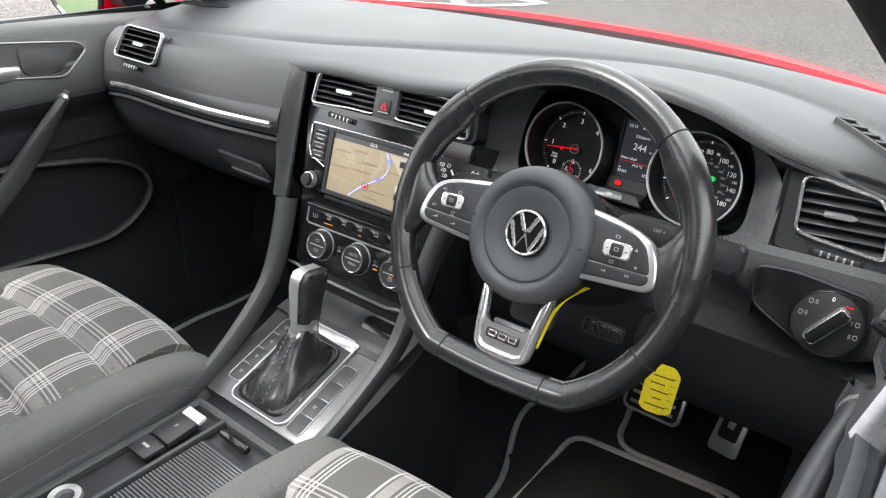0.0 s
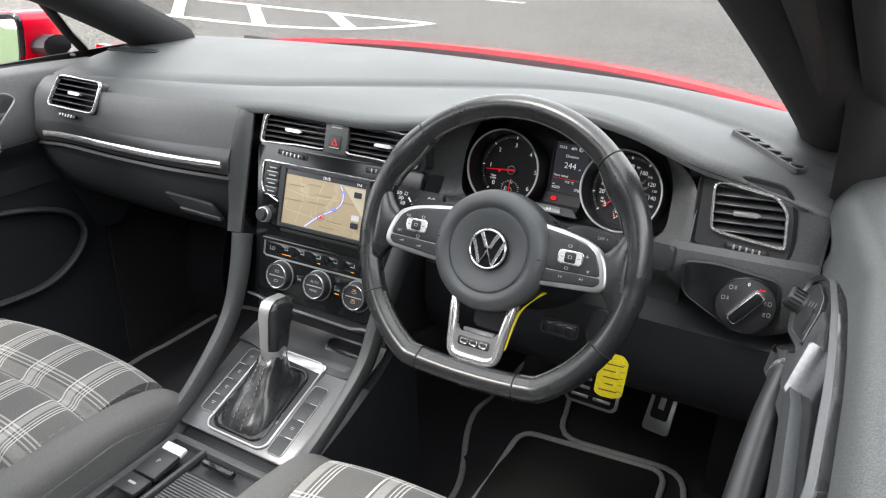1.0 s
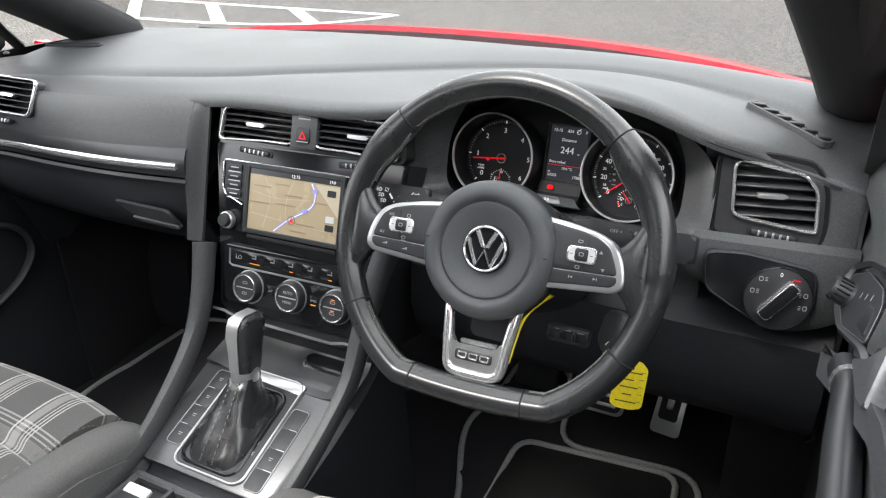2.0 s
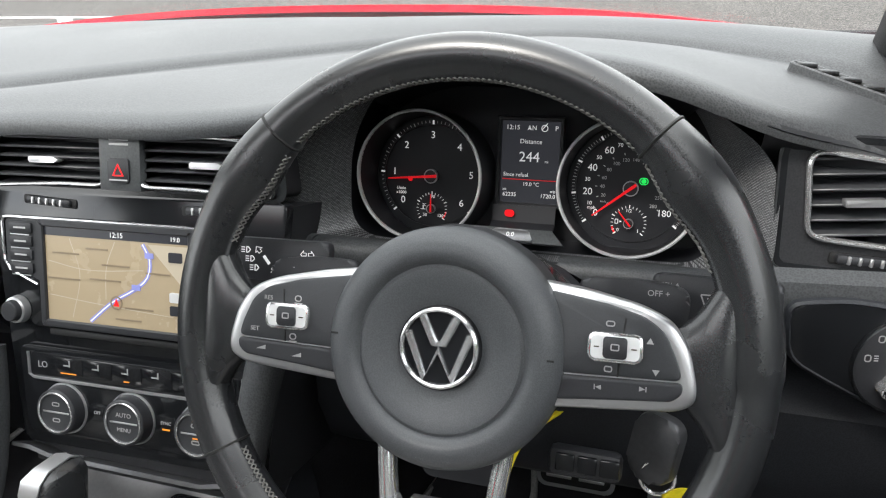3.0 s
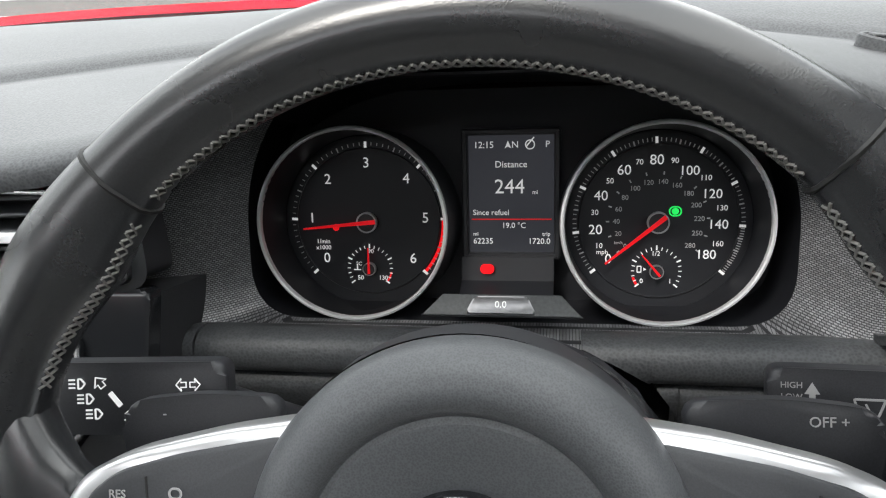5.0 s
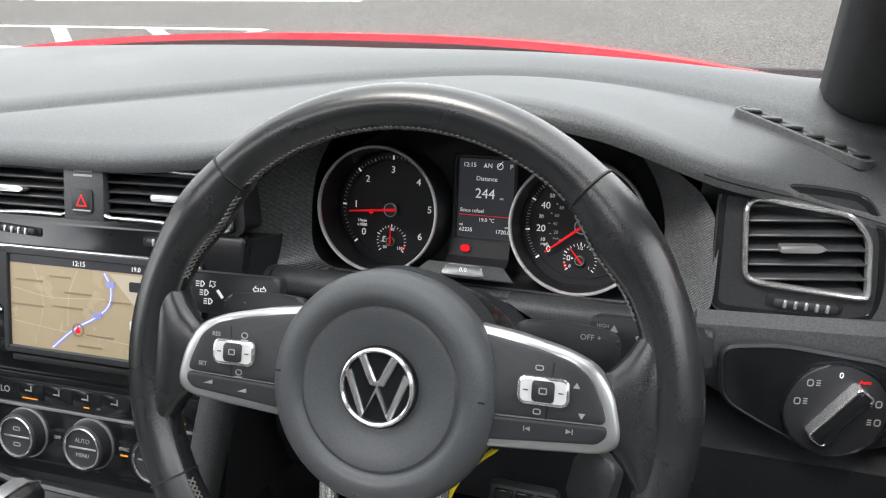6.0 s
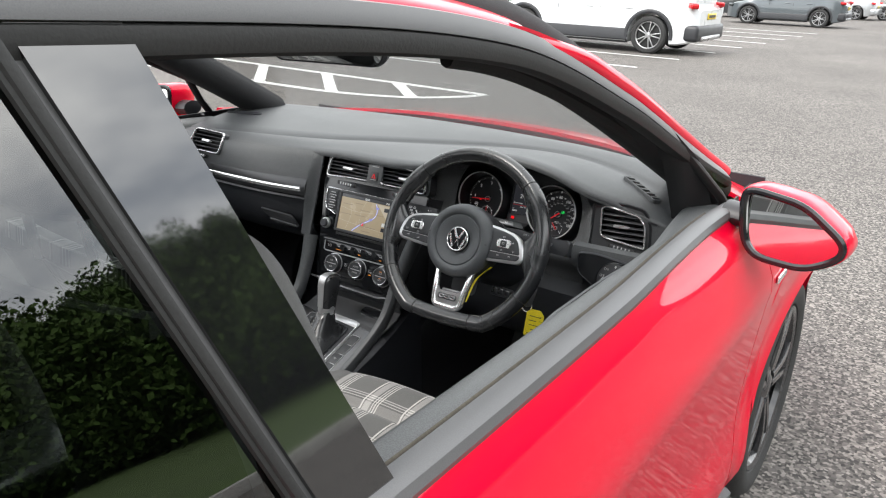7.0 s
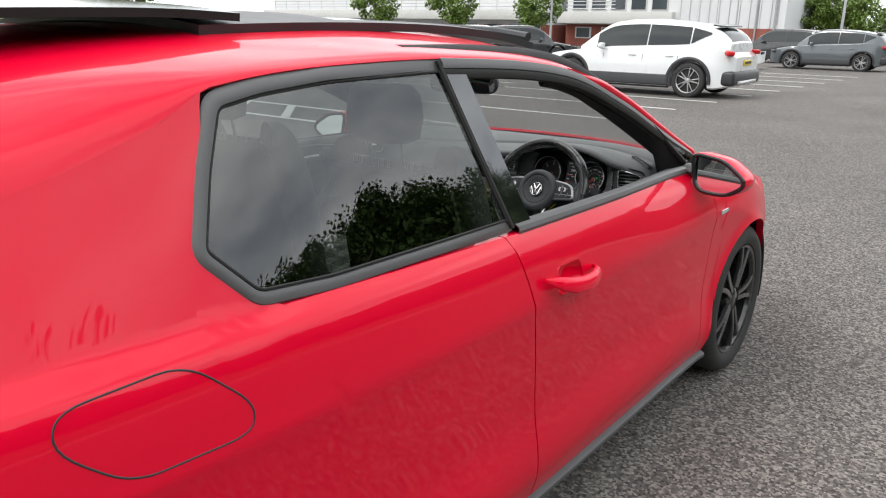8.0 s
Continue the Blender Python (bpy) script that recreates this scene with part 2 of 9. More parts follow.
MAP_TEXT = mat("map_label", (0.26, 0.20, 0.13), 0.3, vary=0.05, emit=0.04)
TAG = mat("yellow_plastic_tag", (0.82, 0.66, 0.02), 0.45, vary=0.08, vscale=40, grain=0.15, gscale=300)
INK = mat("dark_ink", (0.06, 0.05, 0.03), 0.6)
# plain pale colour without emission
WHITE_BUTTON = mat("pale_button", (0.8, 0.8, 0.8), 0.4, vary=0.05)


# ---- mesh helpers ----
WORLD = {}


def thing(name, at=(0, 0, 0), label="", category="", group="", kind=""):
    e = new(name)
    e.empty_display_size = 0.1
    e.matrix_basis = Matrix.Translation(at)
    WORLD[e.name] = e.matrix_basis.copy()
    return tagged(e, label, category, group, kind)


def shaded(mesh, angle=38):
    mesh.polygons.foreach_set("use_smooth", [True] * len(mesh.polygons))
    mesh.set_sharp_from_angle(angle=radians(angle))


def place(name, mesh, parent=None, m=None, label=""):
    ob = new(name, mesh)
    m = m if m is not None else Matrix()
    if parent is not None:
        ob.parent = parent
        ob.matrix_parent_inverse = WORLD[parent.name].inverted()
    ob.matrix_basis = m
    WORLD[ob.name] = m.copy()
    if label:
        ob["label"] = label
    return ob


def mesh_of(name, bm, material, angle=38):
    bmesh.ops.recalc_face_normals(bm, faces=bm.faces[:])
    me = bpy.data.meshes.new(name)
    bm.to_mesh(me)
    bm.free()
    me.materials.append(material)
    shaded(me, angle)
    return me


def part(name, bm, material, parent=None, label="", m=None, angle=38):
    return place(name, mesh_of(name, bm, material, angle), parent, m, label)


def box(sx, sy, sz, bevel=0.0, at=(0, 0, 0), seg=2):
    bm = bmesh.new()
    bmesh.ops.create_cube(bm, size=1, matrix=Matrix.Translation(at) @ Matrix.Diagonal((sx, sy, sz, 1)))
    if bevel:
        bmesh.ops.bevel(bm, geom=bm.edges[:], offset=bevel, segments=seg, affect="EDGES", profile=0.5)
    return bm


def prism(pts, depth, bevel=0.0, z0=0.0, seg=2):
    """A flat outline in local x, y, raised along local z, its upper rim rounded."""
    bm = bmesh.new()
    lo = [bm.verts.new((x, y, z0)) for x, y in pts]
    hi = [bm.verts.new((x, y, z0 + depth)) for x, y in pts]
    k = len(pts)
    top = bm.faces.new(hi)
    bm.faces.new(lo[::-1])
    for i in range(k):
        bm.faces.new((lo[i], lo[(i + 1) % k], hi[(i + 1) % k], hi[i]))
    if bevel:
        bmesh.ops.bevel(bm, geom=list(top.edges), offset=bevel, segments=seg, affect="EDGES", profile=0.5)
    return bm


def rounded(w, h, r, n=5, cx=0.0, cy=0.0):
    out = []
    for sx, sy, a0 in ((1, 1, 0), (-1, 1, 90), (-1, -1, 180), (1, -1, 270)):
        for i in range(n + 1):
            a = radians(a0 + 90 * i / n)
            out.append((cx + sx * (w / 2 - r) + r * math.cos(a), cy + sy * (h / 2 - r) + r * math.sin(a)))
    return out


def round_poly(pts, r, n=4):
    """Rounds the corners of an outline."""
    out = []
    k = len(pts)
    for i in range(k):
        p, a, b = Vector(pts[i]), Vector(pts[i - 1]), Vector(pts[(i + 1) % k])
        da, db = a - p, b - p
        ra = min(r, da.length * 0.45)
        rb = min(r, db.length * 0.45)
        s, e = p + da.normalized() * ra, p + db.normalized() * rb
        for j in range(n + 1):
            t = j / n
            q = s * (1 - t) ** 2 + p * 2 * t * (1 - t) + e * t ** 2
            out.append((q.x, q.y))
    return out


def inset(pts, d):
    """An outline moved inwards by d (rough, for convex outlines)."""
    c = Vector((sum(p[0] for p in pts) / len(pts), sum(p[1] for p in pts) / len(pts)))
    out = []
    for i in range(len(pts)):
        a, p, b = Vector(pts[i - 1]), Vector(pts[i]), Vector(pts[(i + 1) % len(pts)])
        t = b - a
        nrm = Vector((-t.y, t.x)).normalized()
        if nrm.dot(c - p) < 0:
            nrm = -nrm
        q = p + nrm * d
        out.append((q.x, q.y))
    return out


def rim_of(pts, width, depth, bevel=0.0, z0=0.0):
    """A raised frame that follows an outline: width is its breadth inwards."""
    inner = inset(pts, width)
    bm = bmesh.new()
    k = len(pts)
    rows = []
    for ring, z in ((pts, z0), (pts, z0 + depth - bevel), (inset(pts, bevel), z0 + depth), (inset(pts, width - bevel), z0 + depth), (inner, z0 + depth - bevel), (inner, z0)):
        rows.append([bm.verts.new((x, y, z)) for x, y in ring])
    for a, b in zip(rows, rows[1:] + rows[:1]):
        for i in range(k):
            bm.faces.new((a[i], a[(i + 1) % k], b[(i + 1) % k], b[i]))
    return bm


def loft(rings, caps=True, closed=True):
    bm = bmesh.new()
    rows = [[bm.verts.new(p) for p in ring] for ring in rings]
    k = len(rows[0])
    for a, b in zip(rows, rows[1:]):
        for i in range(k if closed else k - 1):
            bm.faces.new((a[i], a[(i + 1) % k], b[(i + 1) % k], b[i]))
    if caps and closed:
        bm.faces.new(rows[0][::-1])
        bm.faces.new(rows[-1])
    return bm


def sheet(rows, thick=0.0, uv=None):
    """A surface through rows of points; thick gives it depth, uv its cloth metres."""
    bm = bmesh.new()
    vs = [[bm.verts.new(p) for p in row] for row in rows]
    layer = bm.loops.layers.uv.new("cloth") if uv else None
    for j in range(len(vs) - 1):
        for i in range(len(vs[0]) - 1):
            f = bm.faces.new((vs[j][i], vs[j][i + 1], vs[j + 1][i + 1], vs[j + 1][i]))
            if uv:
                for lp, (jj, ii) in zip(f.loops, ((j, i), (j, i + 1), (j + 1, i + 1), (j + 1, i))):
                    lp[layer].uv = uv(jj, ii)
    if thick:
        bmesh.ops.recalc_face_normals(bm, faces=bm.faces[:])
        bmesh.ops.solidify(bm, geom=bm.faces[:], thickness=thick)
    return bm


def spline(pts, n):
    """n points along a smooth curve through pts."""
    P = [Vector(p) for p in pts]
    if len(P) == 2:
        return [P[0].lerp(P[1], i / (n - 1)) for i in range(n)]
    P = [2 * P[0] - P[1]] + P + [2 * P[-1] - P[-2]]
    m = len(P) - 3
    out = []
    for i in range(n):
        u = i / (n - 1) * m
        j = min(int(u), m - 1)
        t = u - j
        a, b, c, d = P[j:j + 4]
        out.append(0.5 * ((2 * b) + (c - a) * t + (2 * a - 5 * b + 4 * c - d) * t * t + (3 * b - a - 3 * c + d) * t ** 3))
    return out


def tube(path, ra, rb=None, n=10, closed=False, up=(0, 0, 1), power=2.0):
    """A bar along a path; ra across, rb along 'up'; power over 2 squares the section."""
    rb = ra if rb is None else rb
    rings = []
    k = len(path)
    P = [Vector(p) for p in path]
    for i in range(k):
        if closed:
            t = P[(i + 1) % k] - P[i - 1]
        else:
            t = P[min(i + 1, k - 1)] - P[max(i - 1, 0)]
        t.normalize()
        u = Vector(up)
        side = t.cross(u)
        if side.length < 1e-4:
            side = t.cross(Vector((1, 0, 0.01)))
        side.normalize()
        u = side.cross(t).normalized()
        a = ra(i / (k - 1)) if callable(ra) else ra
        b = rb(i / (k - 1)) if callable(rb) else rb
        ring = []
        for j in range(n):
            w = 2 * math.pi * j / n
            c, s = math.cos(w), math.sin(w)
            ring.append(P[i] + side * a * math.copysign(abs(c) ** (2 / power), c) + u * b * math.copysign(abs(s) ** (2 / power), s))
        rings.append(ring)
    if closed:
        rings.append(rings[0])
        bm = loft(rings, caps=False)
        bmesh.ops.remove_doubles(bm, verts=bm.verts[:], dist=1e-6)
        return bm
    return loft(rings)


def lathe(profile, n=32):
    """Turns (radius, height) pairs round local z; a radius of 0 closes it."""
    bm = bmesh.new()
    rows = []
    for r, z in profile:
        if r < 1e-6:
            rows.append([bm.verts.new((0, 0, z))])
        else:
            rows.append([bm.verts.new((r * math.cos(2 * math.pi * i / n), r * math.sin(2 * math.pi * i / n), z)) for i in range(n)])
    for a, b in zip(rows, rows[1:]):
        for i in range(n):
            j = (i + 1) % n
            if len(a) == 1 and len(b) == 1:
                continue
            if len(a) == 1:
                bm.faces.new((a[0], b[i], b[j]))
            elif len(b) == 1:
                bm.faces.new((a[i], a[j], b[0]))
            else:
                bm.faces.new((a[i], a[j], b[j], b[i]))
    return bm


def merge(*bms):
    out = bmesh.new()
    for b in bms:
        me = bpy.data.meshes.new("tmp")
        b.to_mesh(me)
        b.free()
        out.from_mesh(me)
        bpy.data.meshes.remove(me)
    return out


def moved(bm, m):
    bm.transform(m)
    return bm


def lettering(text, size, align="CENTER", depth=0.0002):
    """Letters in local x, y as a bmesh."""
    cu = bpy.data.curves.new("letters", "FONT")
    cu.body = text
    cu.size = size
    cu.align_x = align
    cu.align_y = "CENTER"
    cu.extrude = depth
    cu.resolution_u = 3
    ob = bpy.data.objects.new("letters", cu)
    me = bpy.data.meshes.new_from_object(ob)
    bm = bmesh.new()
    bm.from_mesh(me)
    bpy.data.objects.remove(ob)
    bpy.data.curves.remove(cu)
    bpy.data.meshes.remove(me)
    return bm


def words(text, size, material, parent, m, align="CENTER", name="lettering"):
    return part(name, lettering(text, size, align), material, parent, m=m)


def face_at(x, y, z, tilt=0.0, yaw=0.0):
    """Local x to the right, y up, z towards the driver and tilted up."""
    return pose(x, y, z, 90 - tilt, 0, yaw)


def shift(x, y, z=0.0):
    return Matrix.Translation((x, y, z))


def interp(x, xs, ys):
    return float(np.interp(x, xs, ys))


def smooth_at(x, xs, ys):
    """A curve through (xs, ys), eased between them."""
    x = min(max(x, xs[0]), xs[-1])
    for i in range(len(xs) - 1):
        if x <= xs[i + 1]:
            t = (x - xs[i]) / (xs[i + 1] - xs[i])
            p0 = ys[max(i - 1, 0)]
            p1, p2 = ys[i], ys[i + 1]
            p3 = ys[min(i + 2, len(ys) - 1)]
            m1 = (p2 - p0) / (xs[i + 1] - xs[max(i - 1, 0)]) * (xs[i + 1] - xs[i])
            m2 = (p3 - p1) / (xs[min(i + 2, len(xs) - 1)] - xs[i]) * (xs[i + 1] - xs[i])
            return (2 * t ** 3 - 3 * t * t + 1) * p1 + (t ** 3 - 2 * t * t + t) * m1 + (-2 * t ** 3 + 3 * t * t) * p2 + (t ** 3 - t * t) * m2
    return ys[-1]

# ---- ground ----
def ground_z(y):
    return -0.014 * max(0.0, y - 7.0) if y < 60 else -0.742


def asphalt(name):
    """Coarse aggregate: stones of differing grey in a dark binder, with broad stains."""
    m, n, l, p = nodes_of(name)
    co = n.new("ShaderNodeTexCoord")
    cells = n.new("ShaderNodeTexVoronoi")
    cells.inputs["Scale"].default_value = 105
    l.new(co.outputs["Object"], cells.inputs["Vector"])
    sep = n.new("ShaderNodeSeparateColor")
    l.new(cells.outputs["Color"], sep.inputs["Color"])
    ramp = n.new("ShaderNodeValToRGB")
    ramp.color_ramp.elements[0].color = (0.035, 0.033, 0.032, 1)
    ramp.color_ramp.elements[1].color = (0.27, 0.247, 0.228, 1)
    e = ramp.color_ramp.elements.new(0.6)
    e.color = (0.128, 0.117, 0.109, 1)
    l.new(sep.outputs["Red"], ramp.inputs["Fac"])
    big = n.new("ShaderNodeTexNoise")
    big.inputs["Scale"].default_value = 0.45
    big.inputs["Detail"].default_value = 7
    l.new(co.outputs["Object"], big.inputs["Vector"])
    gain = n.new("ShaderNodeMapRange")
    gain.inputs["From Min"].default_value = 0.3
    gain.inputs["From Max"].default_value = 0.7
    gain.inputs["To Min"].default_value = 0.84
    gain.inputs["To Max"].default_value = 1.14
    l.new(big.outputs["Fac"], gain.inputs["Value"])
    mul = n.new("ShaderNodeMixRGB")
    mul.blend_type = "MULTIPLY"
    mul.inputs["Fac"].default_value = 1
    l.new(ramp.outputs["Color"], mul.inputs["Color1"])
    l.new(gain.outputs["Result"], mul.inputs["Color2"])
    l.new(mul.outputs["Color"], p.inputs["Base Color"])
    p.inputs["Roughness"].default_value = 0.88
    p.inputs["Specular IOR Level"].default_value = 0.3
    b = n.new("ShaderNodeBump")
    b.inputs["Distance"].default_value = 0.004
    b.inputs["Strength"].default_value = 0.6
    l.new(sep.outputs["Green"], b.inputs["Height"])
    l.new(b.outputs["Normal"], p.inputs["Normal"])
    return m


ASPHALT = asphalt("asphalt")
LINE = mat("white_road_paint", (0.72, 0.72, 0.70), 0.7, grain=0.25, gscale=60, bump=0.001, vary=0.12, vscale=3)
GRASS = mat("grass", (0.065, 0.105, 0.028), 0.9, grain=0.5, gscale=60, bump=0.02, vary=0.3, vscale=1.5)

g_rows = []
for gy in (-400, -120, -40, -10, 0, 7, 12, 20, 30, 45, 60, 140, 600):
    g_rows.append([(gx, gy, ground_z(gy)) for gx in (-500, -100, -30, -10, 0, 10, 30, 100, 500)])
ground = part("ground", sheet(g_rows), ASPHALT)
tagged(ground, "grey asphalt car park with coarse grain", "ground", kind="structure")


def line(x0, y0, x1, y1, w=0.1, lift=0.006):
    d = Vector((x1 - x0, y1 - y0))
    s = Vector((-d.y, d.x)).normalized() * w / 2
    k = max(2, int(d.length / 1.5) + 1)
    rows = []
    for i in range(k):
        p = Vector((x0, y0)) + d * i / (k - 1)
        rows.append([(p.x + s.x, p.y + s.y, ground_z(p.y) + lift), (p.x - s.x, p.y - s.y, ground_z(p.y) + lift)])
    return sheet(rows)


def marking(bm, label):
    return tagged(part("road_marking", bm, LINE), label, "road marking", kind="structure")


# hatched island with a rounded tip
isle = [line(-14, 5.52, -3.55, 5.52, 0.12)]
low = spline([(-14, 4.3, 0), (-8, 4.33, 0), (-6.2, 4.36, 0), (-4.9, 4.42, 0), (-4.05, 4.72, 0), (-3.62, 5.2, 0), (-3.5, 5.55, 0)], 26)
for a, b in zip(low, low[1:]):
    isle.append(line(a.x, a.y, b.x, b.y, 0.12))
marking(merge(*isle), "worn white painted outline of a hatched island")
for i in range(7):
    x0 = -4.78 - 1.2 * i
    marking(line(x0, 5.5, x0 + (0.85 if i == 0 else 1.14), 4.70 if i == 0 else 4.38, 0.14, 0.010), "slanting white painted bar of a hatched island")
# bay lines
for yy in (7.7, 9.95, 12.0, 14.2, 16.3, 18.5, 20.7, 23.0, 25.3):
    marking(line(-8.4, yy, -3.4, yy, 0.09), "white painted parking bay line")
for yy in (8.5, 10.9, 13.3, 15.7, 18.1, 20.5, 22.9, 25.3):
    marking(line(-14.2, yy, -9.0, yy, 0.09), "white painted parking bay line")
marking(line(-14.5, 10.4, -8.6, 7.7, 0.09), "white painted parking bay line")

# ---- the red car: outer body ----
car = thing("hatchback_car", (0, -1.3, 0), "glossy red three-door hatchback with its driver's window lowered, parked on asphalt", "car")


def half_width(y):
    return smooth_at(y, [-3.38, -3.2, -2.9, -2.5, -1.8, -1.0, -0.4, 0.1, 0.5, 0.75, 0.86],
                     [0.60, 0.76, 0.842, 0.878, 0.889, 0.889, 0.886, 0.880, 0.80, 0.66, 0.46])


def section(z):
    return smooth_at(z, [0.16, 0.24, 0.30, 0.37, 0.48, 0.62, 0.76, 0.792, 0.806, 0.86, 0.92, 0.948, 0.972, 1.02],
                     [-0.06, -0.032, -0.012, -0.009, -0.018, -0.012, 0.0, 0.0055, 0.003, -0.007, -0.022, -0.035, -0.058, -0.085])


def belt(y):
    return smooth_at(y, [-3.4, -2.9, -2.4, -2.0, -1.66, -1.0, -0.5, -0.2, 0.3, 0.7, 0.86],
                     [0.98, 0.99, 0.985, 0.972, 0.962, 0.948, 0.935, 0.895, 0.80, 0.69, 0.58])


def belt_far(y):
    """The passenger side's lower window sill."""
    return belt(y) - 0.034


def side_x(y, z):
    w = half_width(y) + section(z + (0.967 - belt(y)) * 0.6 if y < -0.2 else z + 0.043 + 0.16 * max(0.0, min(1.0, (y + 0.2) / 0.5)))
    w -= smooth_at(y, [-1.7, -1.13, -0.9, -0.68, -0.4, 0.0, 0.3], [0, 0.011, 0.024, 0.032, 0.033, 0.02, 0.0]) * max(0.0, min(1.15, (z - 0.80) / 0.142))
    for yc in (0.0, -2.63):                      # flared wheel arches
        r = math.hypot(y - yc, z - 0.325)
        w += 0.012 * max(0.0, 1 - abs(r - 0.345) / 0.06) ** 2
    return w + 0.006 * max(0.0, min(1.0, (-1.9 - y) / 0.5)) * max(0.0, (z - 0.83) / 0.14)


ARCH_R = 0.345


def low_edge(y):
    z = 0.20
    for yc in (0.0, -2.63):
        d = abs(y - yc)
        if d < ARCH_R:
            z = max(z, 0.325 + math.sqrt(ARCH_R ** 2 - d * d))
    return z


def side_panel(y0, y1, ztop, rear_gap=None, front_gap=None, n=22, flange=0.03, sgn=1):
    """A body side panel between two shut lines, which may bend with the height, with its edges turned in."""
    ny = max(12, int((y1 - y0) / 0.018))
    rows = []
    for i in range(ny + 1):
        col = []
        u = i / ny
        ymid = y0 + (y1 - y0) * u
        for j in range(n + 1):
            v = j / n
            zt = ztop(ymid)
            zl = low_edge(ymid)
            z = zl + (zt - zl) * v
            ya = y0 + (rear_gap(z) if rear_gap else 0)
            yb = y1 + (front_gap(z) if front_gap else 0)
            y = ya + (yb - ya) * u
            col.append((sgn * side_x(y, z), y, z))
        rows.append(col)
    bm = sheet(rows)
    edges = [e for e in bm.edges if e.is_boundary]
    r = bmesh.ops.extrude_edge_only(bm, edges=edges)
    for v in [g for g in r["geom"] if isinstance(g, bmesh.types.BMVert)]:
        v.co.x -= sgn * flange
    return bm


def door_rear(z):
    return smooth_at(z, [0.2, 0.3, 0.5, 0.66, 0.8, 0.9, 0.97], [0.10, 0.075, 0.055, 0.03, -0.005, -0.035, -0.062]) - 0.002


def rail_z(y):
    return smooth_at(y, [-3.3, -3.0, -2.6, -2.4, -2.17, -1.8, -1.25, -0.886, -0.6, -0.4, -0.25],
                     [1.12, 1.25, 1.322, 1.343, 1.358, 1.362, 1.317, 1.208, 1.088, 1.0, 0.935])


def rail_x(y):
    return smooth_at(y, [-3.3, -2.9, -2.4, -1.8, -1.25, -0.886, -0.5, -0.25], [0.60, 0.66, 0.703, 0.70, 0.695, 0.70, 0.72, 0.745])


def green_x(y, z):
    """The side of the cabin above the belt."""
    b = belt(y)
    t = max(0.0, (z - b) / max(0.05, rail_z(y) - b))
    return (side_x(y, b) - 0.004) * (1 - t ** 0.97) + rail_x(y) * t ** 0.97


def skin_x(y, z):
    """Body side and cabin side as one skin, with a rounded shoulder."""
    b = belt(y)
    if z <= b:
        return side_x(y, z)
    return green_x(y, z)


def edge_drop(y):
    """How far below the rail the roof's rounding begins."""
    return smooth_at(y, [-3.3, -2.75, -2.5, -2.38, -1.86, -1.8, -1.14], [0.10, 0.10, 0.06, 0.016, 0.010, 0.009, 0.008])


def roof_mid(y):
    return smooth_at(y, [-3.3, -3.0, -2.5, -1.9, -1.43, -1.14], [1.24, 1.345, 1.406, 1.428, 1.412, 1.378])


QUARTER = round_poly([(-1.672, 0.976), (-1.798, 1.345), (-2.14, 1.341), (-2.30, 1.328), (-2.392, 1.311), (-2.44, 1.21), (-2.486, 1.088), (-2.402, 0.997), (-2.24, 0.984), (-1.91, 0.978)], 0.022, 4)


def quarter_top(y):
    return smooth_at(y, [-2.52, -2.490, -2.478, -2.405, -2.36], [1.13, 1.10, 1.083, 1.004, 0.990])


def pillar_front(z):
    return smooth_at(z, [1.08, 1.11, 1.25, 1.30, 1.324], [-2.478, -2.476, -2.422, -2.402, -2.37])


def quarter_side(sgn):
    def top(y):
        return quarter_top(y) if y < -2.36 else belt(y)
    rows = []
    for i in range(47):
        u = i / 46
        col = []
        for j in range(37):
            v = j / 36
            ym = -2.51 + 0.84 * u
            z = low_edge(ym) + (top(ym) - low_edge(ym)) * v
            y = -2.51 + (0.84 + door_rear(z)) * u
            col.append((sgn * skin_x(y, z), y, z))
        rows.append(col)
    bm = sheet(rows)
    edges = [e for e in bm.edges if e.is_boundary and max(v.co.y for v in e.verts) > -2.505]
    r = bmesh.ops.extrude_edge_only(bm, edges=edges)
    for v in [g for g in r["geom"] if isinstance(g, bmesh.types.BMVert)]:
        v.co.x -= sgn * 0.03
    part("rear_quarter", bm, RED, car)
    rows = []
    for y in np.linspace(-3.38, -2.509, 46):
        zl, zt = low_edge(y), rail_z(y) - edge_drop(y)
        rows.append([(sgn * skin_x(y, zl + (zt - zl) * j / 52), y, zl + (zt - zl) * j / 52) for j in range(53)])
    part("rear_quarter", sheet(rows), RED, car)
    rows = []
    for j in range(21):
        v = j / 20
        row = []
        for i in range(9):
            z = 1.09 + (rail_z(-2.45) - edge_drop(-2.45) - 1.09) * v
            y = -2.511 + (pillar_front(z) + 2.511) * i / 8
            z = 1.09 + (rail_z(y) - edge_drop(y) - 1.09) * v
            row.append((sgn * skin_x(y, z), y, z))
        rows.append(row)
    part("rear_pillar", sheet(rows), RED, car)


